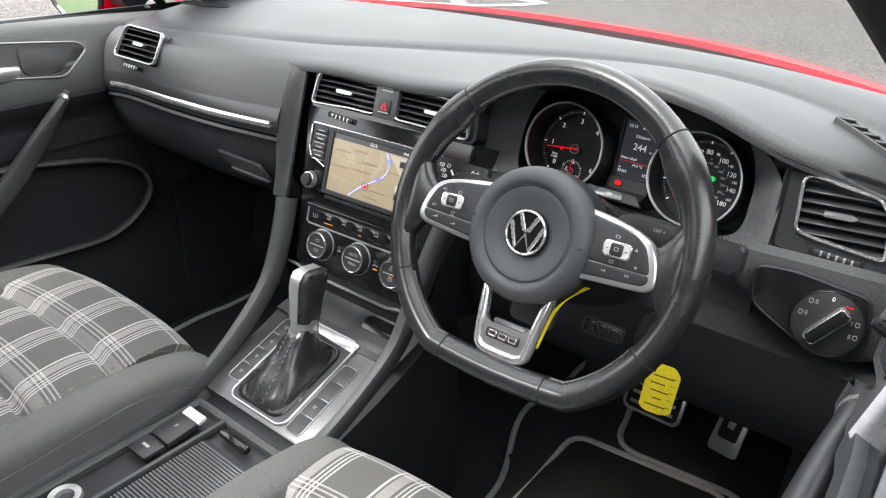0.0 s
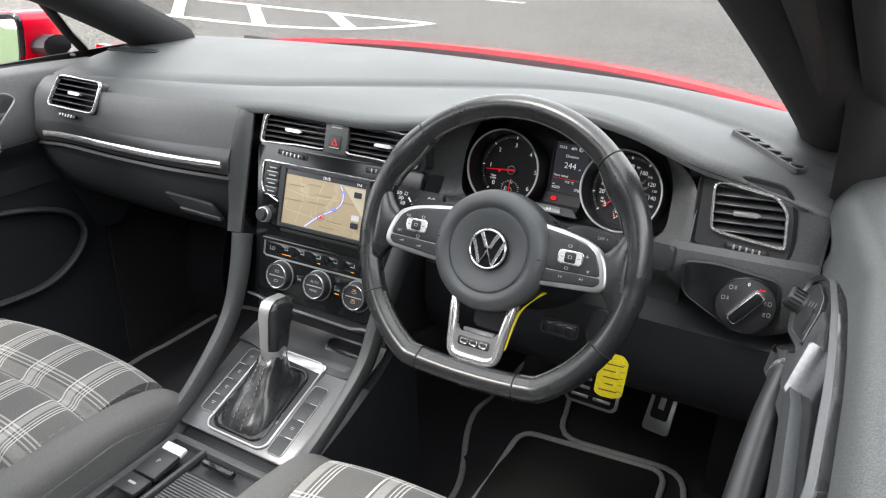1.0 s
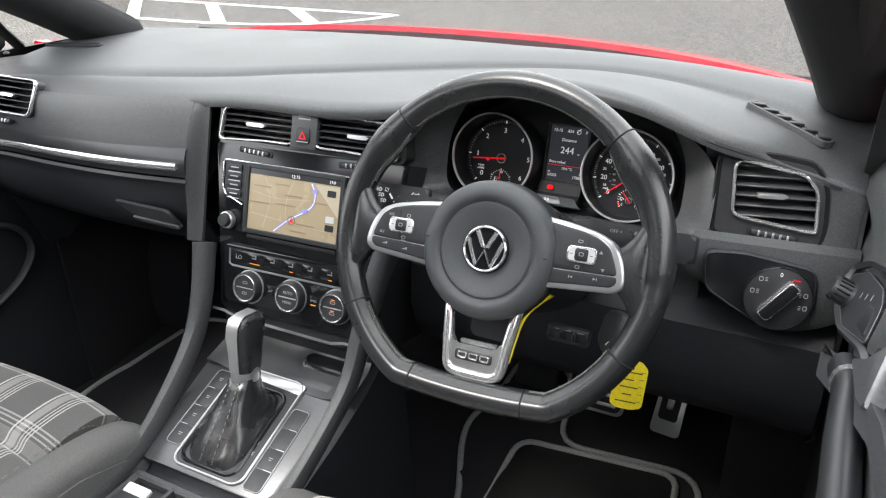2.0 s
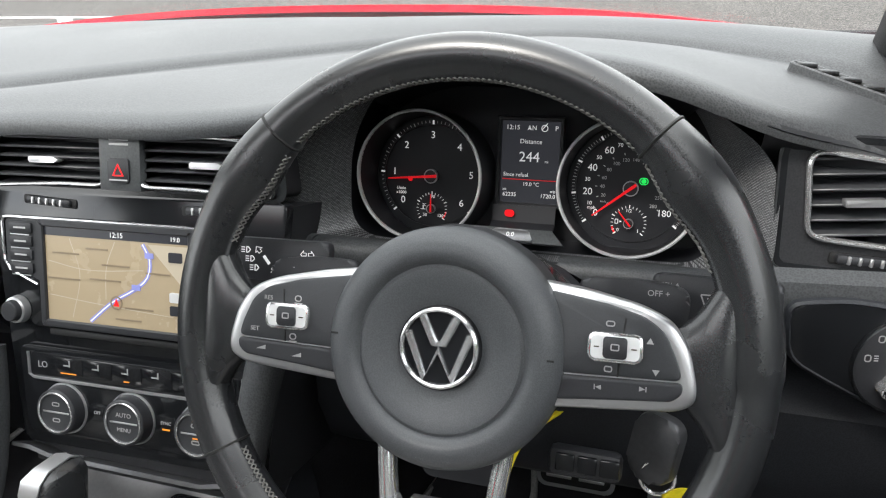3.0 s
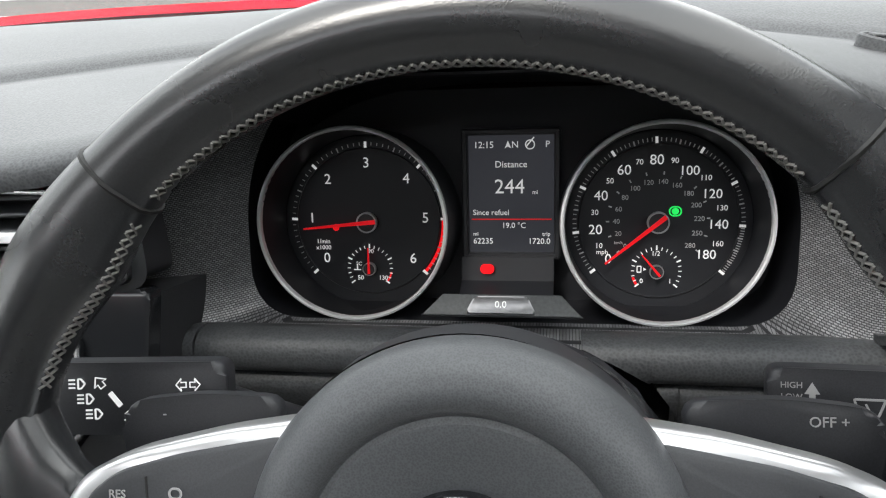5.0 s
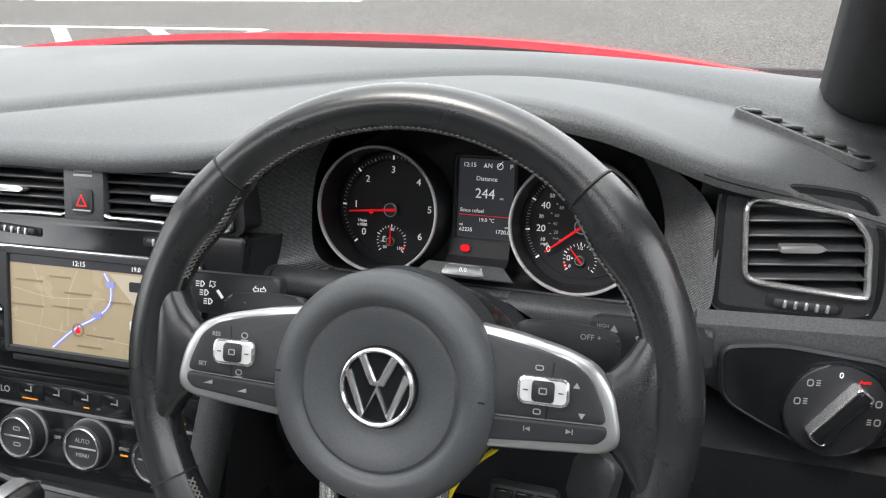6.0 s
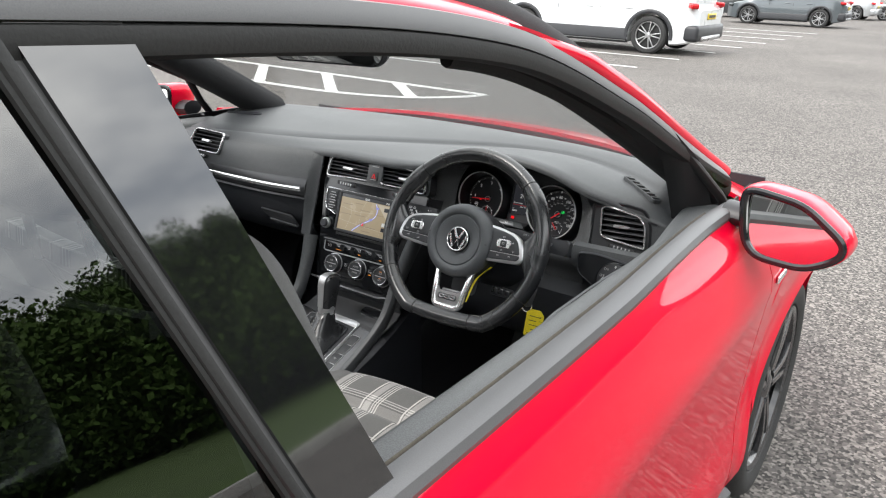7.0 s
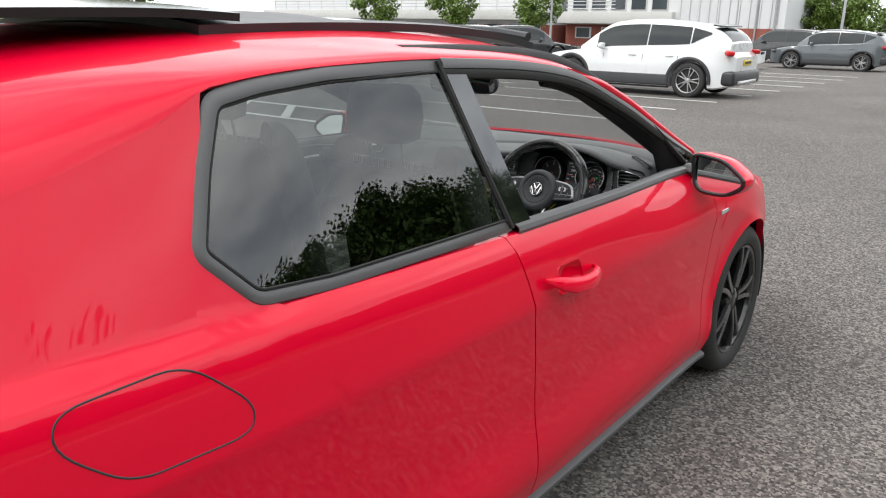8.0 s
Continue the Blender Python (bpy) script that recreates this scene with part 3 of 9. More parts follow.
for sgn, tag in ((1, "driver"), (-1, "passenger")):
    part("wing", side_panel(-0.44, 0.86, belt, sgn=sgn), RED, car)
    d = part("door", side_panel(-1.665, -0.445, belt if sgn > 0 else belt_far, rear_gap=door_rear, sgn=sgn), RED, car)
    quarter_side(sgn)
    # pull handle over a dished recess
    hy, hz = -1.50, 0.818
    hx = side_x(hy, hz)
    hm = Matrix(((0, 0, sgn, 0), (1, 0, 0, 0), (0, 1, 0, 0), (0, 0, 0, 1)))
    dish = lathe([(0.0, -0.026), (0.03, -0.024), (0.045, -0.016), (0.052, -0.006), (0.058, 0.0002), (0.066, -0.004)], 32)
    for v in dish.verts:
        yy, zz, dd = v.co.x * 1.25, v.co.y * 0.82, v.co.z
        v.co = (sgn * (side_x(hy + yy, hz + zz) + dd), hy + yy, hz + zz)
    part("handle_recess", dish, RED, d)
    cut = bmesh.new()
    cut.from_mesh(d.data)
    bmesh.ops.delete(cut, geom=[q for q in cut.faces if ((q.calc_center_median().y - hy) / 0.062) ** 2 + ((q.calc_center_median().z - hz) / 0.041) ** 2 < 1], context="FACES")
    cut.to_mesh(d.data)
    cut.free()
    shaded(d.data)
    rings = []
    for dy, dz, o, hh, tt in ((-0.125, 0.024, 0.000, 0.004, 0.004), (-0.118, 0.022, 0.016, 0.010, 0.008), (-0.095, 0.014, 0.030, 0.017, 0.011), (-0.05, 0.002, 0.040, 0.019, 0.011),
                              (0.0, -0.006, 0.043, 0.018, 0.010), (0.05, -0.008, 0.040, 0.017, 0.010), (0.09, -0.004, 0.030, 0.016, 0.010), (0.112, 0.0, 0.014, 0.010, 0.007), (0.118, 0.001, 0.0, 0.004, 0.004)):
        ring = []
        for k in range(14):
            a = 2 * math.pi * k / 14
            c, s = math.cos(a), math.sin(a)
            ring.append((sgn * (hx + o + tt * math.copysign(abs(c) ** 0.75, c) - 0.3 * hh * s), hy + dy, hz + dz + hh * math.copysign(abs(s) ** 0.75, s)))
        rings.append(ring)
    part("handle", loft(rings), RED, d)
    # sill skirt
    skirt = [[(sgn * (side_x(y, 0.2) + dx), y, z) for dx, z in ((-0.03, 0.214), (0.010, 0.206), (0.020, 0.198), (0.020, 0.186), (0.004, 0.175), (-0.04, 0.17))] for y in np.linspace(-2.27, -0.35, 30)]
    part("sill_skirt", sheet(skirt, 0.006), SKIRT, car)
    # inner backing behind the shut lines
    back = [[(sgn * (side_x(y, z) - 0.035), y, z) for z in (0.3, 0.5, 0.7, 0.93)] for y in np.linspace(-3.2, 0.6, 60) if low_edge(y) < 0.5]
    part("inner_skin", sheet([r for r in back if -2.25 < r[0][1] < -0.36], 0.004), BLACK_SATIN, car)
    # wheel-arch liner
    for yc in (0.0, -2.63):
        liner = []
        for a in np.linspace(-0.25, math.pi + 0.25, 22):
            liner.append([(sgn * x, yc + 0.362 * math.cos(a), 0.325 + 0.362 * math.sin(a)) for x in (0.865, 0.6)])
        part("arch_liner", sheet(liner, 0.004), BLACK_SATIN, car)

# roof, rounded over its side rails into the body side
r_rows = []
for y in np.linspace(-3.3, -1.19, 61):
    zr, xr, zc, dr = rail_z(y), rail_x(y), roof_mid(y), edge_drop(y)
    if y < -2.9:
        zr = min(zr, zc - 0.03)
    se = 1 - 0.035 - 1.2 * dr
    def crown(s):
        return Vector((xr * s, y, zr + (zc - zr) * (1 - abs(s) ** 2.5)))
    lo = Vector((green_x(y, rail_z(y) - dr), y, rail_z(y) - dr))
    hi = crown(se)
    bend = [lo * (1 - t) ** 2 + Vector((xr - 0.002, y, zr)) * 2 * t * (1 - t) + hi * t * t for t in (0, 0.12, 0.25, 0.4, 0.55, 0.7, 0.85)]
    mid = [crown(s) for s in np.linspace(se, -se, 33)]
    r_rows.append(bend + mid + [Vector((-p.x, p.y, p.z)) for p in bend[::-1]])
roof_bm = sheet(r_rows)
bmesh.ops.delete(roof_bm, geom=[f for f in roof_bm.faces if abs(f.calc_center_median().x) < 0.39 and -1.80 < f.calc_center_median().y < -1.27], context="FACES")
bmesh.ops.recalc_face_normals(roof_bm, faces=roof_bm.faces[:])
bmesh.ops.solidify(roof_bm, geom=roof_bm.faces[:], thickness=0.012)
part("roof", roof_bm, RED, car)
# tailgate and back of the body, closing the shell
tg = []
for z, y in ((0.25, -3.36), (0.6, -3.40), (0.95, -3.34), (1.0, -3.3)):
    w = half_width(-3.3) - 0.02
    tg.append([(w * s, y + 0.1 * abs(s) ** 3, z) for s in np.linspace(-1, 1, 15)])
part("tailgate", sheet(tg, 0.01), RED, car)
part("rear_window", sheet([[(0.62 * s, -3.3 + 0.05 * abs(s) ** 3, 1.0) for s in np.linspace(-1, 1, 11)], [(0.56 * s, -3.12 + 0.04 * abs(s) ** 3, 1.29) for s in np.linspace(-1, 1, 11)]], 0.005), TINTED, car)

# bonnet and nose
b_rows = []
for v in np.linspace(0, 1, 30):
    row = []
    for s in np.linspace(-1, 1, 33):
        x = (0.80 - 0.10 * v * v) * s
        yr = -0.085 - 0.30 * x * x
        y = yr + (0.80 - 0.25 * s * s - yr) * v
        z = smooth_at(v, [0, 0.15, 0.4, 0.7, 0.9, 1.0], [0.946, 0.925, 0.872, 0.795, 0.725, 0.67]) - 0.055 * abs(s) ** 3.2
        row.append((x, y, z))
    b_rows.append(row)
part("bonnet", sheet(b_rows, 0.01), RED, car)
nose = [[(s * 0.70, 0.84 - 0.3 * abs(s) ** 3 + dy, z) for s in np.linspace(-1, 1, 17)] for z, dy in ((0.70, -0.04), (0.55, 0.03), (0.35, 0.04), (0.2, -0.02))]
part("bumper", sheet(nose, 0.01), RED, car)
part("cowl", sheet([[(x, -0.04 - 0.30 * x * x - 0.05 * v, 0.885 + 0.013 * v) for x in np.linspace(-0.72, 0.72, 21)] for v in (0, 0.5, 1, 2, 3)], 0.006), BLACK_SATIN, car)

# windscreen
def ws_base_y(x):
    return -0.172 - 0.28 * x * x
def ws_point(s, v):
    x = s * (0.70 - 0.075 * v)
    y0, z0 = -0.165 - 0.28 * (0.70 * s) ** 2, 0.945
    y1, z1 = -1.15 - 0.08 * s * s, 1.376 - 0.054 * s * s
    return Vector((x, y0 + (y1 - y0) * v, z0 + (z1 - z0) * v + 0.028 * math.sin(math.pi * v)))
ws = part("windscreen", sheet([[ws_point(s, v) for s in np.linspace(-1, 1, 25)] for v in np.linspace(0, 1, 15)], 0.005), GLASS, car)
ws.visible_shadow = False

# cabin side frames
for sgn in (1, -1):
    part("cant_rail", tube([(sgn * (rail_x(y) - 0.006), y, rail_z(y) - 0.004 - 0.020 * max(0.0, min(1.0, (-1.02 - y) / 0.28))) for y in np.linspace(-0.34, -1.3, 30)], lambda t: 0.019 - 0.010 * max(0.0, t - 0.7) / 0.3, lambda t: 0.016 - 0.010 * max(0.0, t - 0.7) / 0.3, n=12), RED, car)
    skin = []
    for v in np.linspace(0.04, 1.0, 30):
        W = ws_point(sgn, v)
        Rr = Vector((sgn * (rail_x(W.y) + 0.004), W.y, rail_z(W.y) + 0.006 - 0.010 * v ** 3))
        skin.append([Rr.lerp(W, t) + Vector((0, 0, 0.010 * (1 - v ** 4) * math.sin(math.pi * t))) for t in (0, 0.25, 0.5, 0.75, 1.0)])
    part("windscreen_pillar", sheet(skin, 0.004), RED, car)
    part("roof_trim", sheet([[(sgn * (green_x(y, rail_z(y) - q) + o), y, rail_z(y) - q) for q, o in ((0.006, -0.004), (0.008, 0.003), (0.018, 0.006), (0.028, 0.004), (0.031, -0.012))] for y in np.linspace(-0.40, -1.80, 50)], 0.003), TRIM, car, "satin dark window trim")
    part("door_frame", tube([(sgn * (green_x(y, rail_z(y) - 0.04) - 0.014), y, rail_z(y) - 0.040) for y in np.linspace(-0.42, -1.80, 40)], 0.016, 0.013, n=10, power=3), RUBBER, car)
    part("inner_pillar", tube(spline([(sgn * 0.695, -0.33, 0.93), (sgn * 0.665, -0.55, 1.045), (sgn * 0.625, -0.85, 1.19), (sgn * 0.60, -1.15, 1.30), (sgn * 0.61, -1.5, 1.335), (sgn * 0.62, -1.85, 1.345)], 40),
                              lambda t: 0.060 - 0.012 * t, lambda t: 0.046 - 0.010 * t, n=16), LINER, car, "dark fabric-look windscreen pillar lining")
    part("frame_seal", tube([(sgn * (rail_x(y) - 0.045), y + 0.01, rail_z(y) - 0.052) for y in np.linspace(-0.50, -1.30, 30)], 0.010, 0.012, n=8), LINER, car)
    part("pillar_lining", sheet([[p + Vector((-sgn * 0.006, 0, -0.016)) for p in row] for row in skin], 0.004), LINER, car)
    # belt mouldings
    part("belt_trim", sheet([[(sgn * (side_x(y, belt(y)) + dx), y, (belt if sgn > 0 else belt_far)(y) + dz) for dx, dz in ((0.003, -0.006), (0.006, 0.004), (0.002, 0.014), (-0.006, 0.018), (-0.024, 0.018), (-0.028, 0.012), (-0.029, -0.012))] for y in np.linspace(-1.672, -0.5, 50)], 0.002), TRIM, car, "satin dark belt moulding")
    if sgn > 0:
        part("belt_seal", tube([(sgn * (side_x(y, belt(y)) - 0.0315), y, belt(y) + 0.007) for y in np.linspace(-1.66, -0.62, 40)], 0.003, 0.008, n=8), SEAL, car, "dusty brown window seal")
    # gloss pillar panel between the door window and the quarter window
    def post(z, off):
        t = (z - 0.967) / 0.385
        return -1.677 - 0.132 * t + off
    rows = [[(sgn * (green_x(post(z, o), z) + 0.001), post(z, o), z) for o in (0.008, 0.03, 0.055, 0.078)] for z in np.linspace(0.972, 1.350, 14)]
    part("pillar_panel", sheet(rows, 0.012), PILLAR, car, "gloss black door pillar panel")
    part("post_seal", tube([(sgn * (green_x(post(z, 0.0), z) + 0.002), post(z, -0.004), z) for z in np.linspace(0.975, 1.350, 14)], 0.004, 0.005, n=8, up=(0, 1, 0)), RUBBER, car)
    # quarter window
    fine_q = QUARTER
    bm = bmesh.new()
    ctr = Vector((-2.1, 1.16))
    rings = []
    for k in (1.0, 0.75, 0.5, 0.25):
        rings.append([bm.verts.new((sgn * (green_x(ctr.x + (y - ctr.x) * k, ctr.y + (z - ctr.y) * k) - 0.005), ctr.x + (y - ctr.x) * k, ctr.y + (z - ctr.y) * k)) for y, z in fine_q])
    kk = len(fine_q)
    for a, b in zip(rings, rings[1:]):
        for i in range(kk):
            bm.faces.new((a[i], a[(i + 1) % kk], b[(i + 1) % kk], b[i]))
    c0 = bm.verts.new((sgn * (green_x(ctr.x, ctr.y) - 0.005), ctr.x, ctr.y))
    for i in range(kk):
        bm.faces.new((rings[-1][i], rings[-1][(i + 1) % kk], c0))
    quarter = part("quarter_window", bm, TINTED, car, "dark tinted fixed rear side window")
    band = []
    for k, o in ((-0.010, -0.004), (-0.004, 0.003), (0.006, 0.006), (0.014, 0.004), (0.016, -0.008)):
        band.append([(sgn * (green_x(y, z) + (o if y + 1.672 + (z - 0.976) * 0.338 < -0.03 else min(o, -0.004))), y, z) for y, z in inset(fine_q, k)])
    part("window_frame", loft(band, caps=False), TRIM, quarter, "satin dark window surround")
    part("window_seal", tube([(sgn * (green_x(y, z) - 0.001), y, z) for y, z in inset(fine_q, 0.018)], 0.003, n=6, closed=True, up=(1, 0, 0)), RUBBER, quarter)
    # front quarter light and door corner
    tri = [(-0.30, 0.905), (-0.45, 0.895), (-0.60, 1.052)]
    part("quarter_light", loft([[(sgn * (green_x(y, z) - 0.006 - o), y, z) for y, z in tri] for o in (0, 0.004)]), GLASS, car)
    part("quarter_light_bar", tube([(sgn * (green_x(y, z) - 0.006), y, z) for y, z in ((-0.45, 0.885), (-0.53, 0.968), (-0.612, 1.055))], 0.011, 0.009, n=10), RUBBER, car)
# door mirrors
for sgn in (1, -1):
    mirror = part("door_mirror", moved(box(0.02, 0.02, 0.02, 0.004), Matrix.Translation((sgn * 0.815, -0.55, 0.945))), BLACK_SATIN, car)
    arm = tube([(sgn * 0.80, -0.545, 0.945), (sgn * 0.85, -0.55, 0.942), (sgn * 0.90, -0.56, 0.945)], 0.035, 0.022, n=12)
    part("mirror_arm", arm, BLACK_SATIN, mirror)
    outline = round_poly([(-0.103, 0.051), (-0.085, 0.07), (0.015, 0.058), (0.095, 0.002), (0.093, -0.034), (0.034, -0.07), (-0.06, -0.068), (-0.09, -0.035)], 0.03, 5)
    mm = pose(sgn * 0.932, -0.60, 0.946, 88, 0, -6 * sgn)
    if sgn < 0:
        mm = mm @ Matrix.Diagonal((-1, 1, 1, 1))
    rings = []
    for k, zz in ((0.82, -0.016), (0.95, -0.006), (0.985, 0.003), (1.0, 0.002), (1.02, -0.02), (1.0, -0.06), (0.85, -0.10), (0.55, -0.125), (0.2, -0.133)):
        rings.append([mm @ Vector((x * k, y * k + 0.004 * (1 - k), zz)) for x, y in outline])
    part("mirror_shell", loft(rings), RED, mirror)
    part("mirror_bezel", moved(rim_of([(x * 0.985, y * 0.985) for x, y in outline], 0.013, 0.012, 0.004), mm), BLACK_GLOSS, mirror)
    part("mirror_glass", moved(prism([(x * 0.90, y * 0.88) for x, y in outline], 0.003, z0=0.004), mm @ pose(0, 0, -0.0045, -5, -2, 0)), MIRROR, mirror)

# fuel flap: a shallow groove round a lid, on the quarter panel

def on_side(y, z, off=0.0):
    return (side_x(y, z) + off, y, z)
fl = round_poly([(-2.572, 0.958), (-2.475, 0.865), (-2.485, 0.82), (-2.68, 0.825), (-2.768, 0.905), (-2.755, 0.952)], 0.045, 5)
part("fuel_flap_gap", tube([on_side(y, z, 0.0004) for y, z in [(q[0] + 0.012, q[1]) for q in fl]], 0.0017, 0.0012, n=6, closed=True, up=(1, 0, 0)), BLACK_SATIN, car)
# wing badge
part("wing_badge", moved(box(0.006, 0.075, 0.016, 0.003), Matrix.Translation((side_x(-0.36, 0.775) + 0.003, -0.365, 0.775))), CHROME, car, "small chrome side badge")

# glass roof: the front section slid open above the rear one, with its deflector frame
plate = [[(0.45 * s, y, smooth_at(y, [-2.3, -1.9, -1.5, -1.2, -1.02], [1.442, 1.450, 1.444, 1.422, 1.392]) - 0.025 * abs(s) ** 2.4) for s in np.linspace(-1, 1, 21)] for y in np.linspace(-2.22, -1.02, 16)]
plate_bm = sheet(plate)
bmesh.ops.delete(plate_bm, geom=[q for q in plate_bm.faces if abs(q.calc_center_median().x) < 0.39 and -1.86 < q.calc_center_median().y < -1.16], context="FACES")
bmesh.ops.solidify(plate_bm, geom=plate_bm.faces[:], thickness=0.02)
part("deflector_frame", plate_bm, BLACK_SATIN, car, "dark mesh wind deflector frame")
slid = [[(0.46 * s, y, smooth_at(y, [-2.95, -2.6, -2.3, -2.1], [1.455, 1.466, 1.470, 1.462]) - 0.022 * abs(s) ** 2.4) for s in np.linspace(-1, 1, 21)] for y in np.linspace(-2.95, -2.13, 14)]
part("sunroof_panel", sheet(slid, 0.016), BLACK_GLOSS, car, "dark glass sunroof panel slid open")
part("wind_deflector", tube([(-0.45, -1.05, 1.385), (-0.3, -1.0, 1.398), (0, -0.98, 1.408), (0.3, -1.0, 1.398), (0.45, -1.05, 1.385)], 0.012, 0.014, n=8), BLACK_SATIN, car)

# wheels
def wheel(x, y, sgn):
    w = part("wheel", moved(lathe([(0.215, 0.02), (0.222, 0.035), (0.232, 0.04), (0.236, 0.03), (0.236, -0.16), (0.22, -0.17)], 40), Matrix()), RIM, car)
    base = pose(x, y, 0.322, 0, 90 * sgn, 0)
    w.matrix_basis = base
    WORLD[w.name] = base.copy()
    tyre = lathe([(0.228, 0.02), (0.238, 0.042), (0.262, 0.052), (0.29, 0.048), (0.309, 0.032), (0.317, 0.01), (0.319, -0.06), (0.319, -0.11), (0.309, -0.16), (0.262, -0.175), (0.228, -0.16)], 56)
    part("tyre", tyre, TYRE, w, m=base)
    spoke = []
    for k in range(5):
        for da in (-0.16, 0.16):
            a = 2 * math.pi * k / 5 + 0.3
            p0 = Vector((0.05 * math.cos(a + da * 1.5), 0.05 * math.sin(a + da * 1.5), 0.022))
            p1 = Vector((0.14 * math.cos(a + da * 0.9), 0.14 * math.sin(a + da * 0.9), 0.028))
            p2 = Vector((0.222 * math.cos(a + da * 1.25), 0.222 * math.sin(a + da * 1.25), 0.026))
            spoke.append((p0, p1, p2))
    for s3 in spoke:
        part("spoke", tube(spline(s3, 6), 0.012, 0.011, n=8, power=3), RIM, w, m=base)
    part("hub_cap", lathe([(0, 0.034), (0.028, 0.033), (0.034, 0.028), (0.06, 0.02), (0.065, 0.0), (0.065, -0.02)], 24), RIM, w, m=base)
    part("brake_disc", lathe([(0, -0.06), (0.15, -0.06), (0.15, -0.085), (0, -0.085)], 32), BRUSHED, w, m=base)
    return w
for sx in (1, -1):
    for wy in (0.0, -2.63):
        wheel(sx * 0.828, wy, sx)

# ---- dashboard ----
dash = thing("dashboard", (0, -0.55, 0.55), "dark grey soft-touch dashboard with silver-rimmed air vents", "dashboard")
XS = [-0.70, -0.60, -0.45, -0.33, -0.2, -0.1, 0.06, 0.16, 0.25, 0.35, 0.45, 0.54, 0.60, 0.66, 0.70]
CREASE_Y = [-0.63, -0.63, -0.62, -0.60, -0.555, -0.50, -0.41, -0.365, -0.342, -0.338, -0.355, -0.39, -0.42, -0.45, -0.47]
CREASE_Z = [0.915, 0.925, 0.935, 0.94, 0.942, 0.944, 0.946, 0.948, 0.95, 0.952, 0.95, 0.945, 0.94, 0.932, 0.925]
EDGE_Y = [-0.670, -0.673, -0.668, -0.658, -0.645, -0.637, -0.635, -0.625, -0.615, -0.615, -0.612, -0.592, -0.565, -0.555, -0.55]
EDGE_Z = [0.896, 0.912, 0.916, 0.919, 0.926, 0.932, 0.934, 0.946, 0.980, 0.992, 0.980, 0.943, 0.922, 0.904, 0.890]


def dash_curve(xs, ys):
    return lambda x: smooth_at(x, xs, ys)


c_y, c_z, e_y, e_z = (dash_curve(XS, a) for a in (CREASE_Y, CREASE_Z, EDGE_Y, EDGE_Z))
rows = []
for x in np.linspace(-0.70, 0.70, 113):
    y0 = ws_base_y(x) + 0.012
    cy, cz, ey, ez = c_y(x), c_z(x), e_y(x), e_z(x)
    row = [Vector((x, y0, 0.935)), Vector((x, y0 - 0.012, 0.943))]
    for t in np.linspace(0.1, 1, 10):
        y = y0 - 0.012 + (cy - y0 + 0.012) * t
        row.append(Vector((x, y, 0.943 + (cz - 0.943) * t + 0.012 * math.sin(math.pi * t))))
    row.append(Vector((x, cy - 0.004, cz - 0.004)))
    for t in np.linspace(0.15, 1, 8):
        y = cy - 0.004 + (ey - cy + 0.004) * t
        row.append(Vector((x, y, cz - 0.004 + (ez - cz + 0.004) * t + 0.006 * math.sin(math.pi * t))))
    row.append(Vector((x, ey - 0.006, ez - 0.006)))
    row.append(Vector((x, ey - 0.005, ez - 0.014)))
    rows.append(row)
dash_top = part("dash_top", sheet(rows, 0.006), SOFT, dash, angle=60)

# passenger face, trim strip and glove box
PX0, PX1 = -0.70, -0.187
def pass_face(name, prof, material, n=40, thick=0.006, label="", x1=PX1):
    rws = []
    for x in np.linspace(PX0, x1, n):
        k = (x - PX0) / (x1 - PX0)
        bow = -0.012 * math.sin(math.pi * k)
        rws.append([Vector((x, y + bow + (e_y(x) + 0.668) * max(0.0, min(1.0, (z - 0.80) / 0.1)), z + (e_z(x) - 0.905) * max(0, (z - 0.6) / 0.3))) for y, z in prof])
    return part(name, sheet(rws, thick), material, dash, label)
upper = pass_face("upper_face", [(-0.668, 0.904), (-0.674, 0.898), (-0.678, 0.890), (-0.682, 0.880), (-0.685, 0.868), (-0.687, 0.857), (-0.689, 0.847), (-0.690, 0.835)], SOFT, n=90)
pm = face_at(-0.556, -0.690, 0.902, 27, 0)
for ob in (upper, dash_top):
    hole = bmesh.new()
    hole.from_mesh(ob.data)
    inv = pm.inverted()
    gone = []
    for q in hole.faces:
        c = inv @ q.calc_center_median()
        if abs(c.x) < 0.058 and abs(c.y) < 0.026 and abs(c.z) < 0.05:
            gone.append(q)
    bmesh.ops.delete(hole, geom=gone, context="FACES")
    hole.to_mesh(ob.data)
    hole.free()
    shaded(ob.data, 60)
pass_face("trim_panel", [(-0.684, 0.833), (-0.691, 0.840), (-0.695, 0.828), (-0.695, 0.812), (-0.690, 0.800)], DECOR, label="dark patterned decor strip")
for k, (zz, yy) in enumerate(((0.8275, -0.6945),)):
    path = []
    for x in np.linspace(PX0 + 0.03, PX1 - 0.012, 40):
        kk = (x - PX0) / (PX1 - PX0)
        path.append((x, yy - 0.012 * math.sin(math.pi * kk), zz - 0.012 + (e_z(x) - 0.905) * 0.75))
    part("chrome_strip", tube(path, 0.003, 0.0065, n=8), CHROME, dash, "polished chrome trim strip")
pass_face("glove_box", [(-0.690, 0.797), (-0.683, 0.790), (-0.680, 0.774), (-0.674, 0.752), (-0.664, 0.728), (-0.646, 0.700), (-0.612, 0.672), (-0.55, 0.652), (-0.45, 0.640)], SOFT_DARK, label="dark plastic glove box lid")
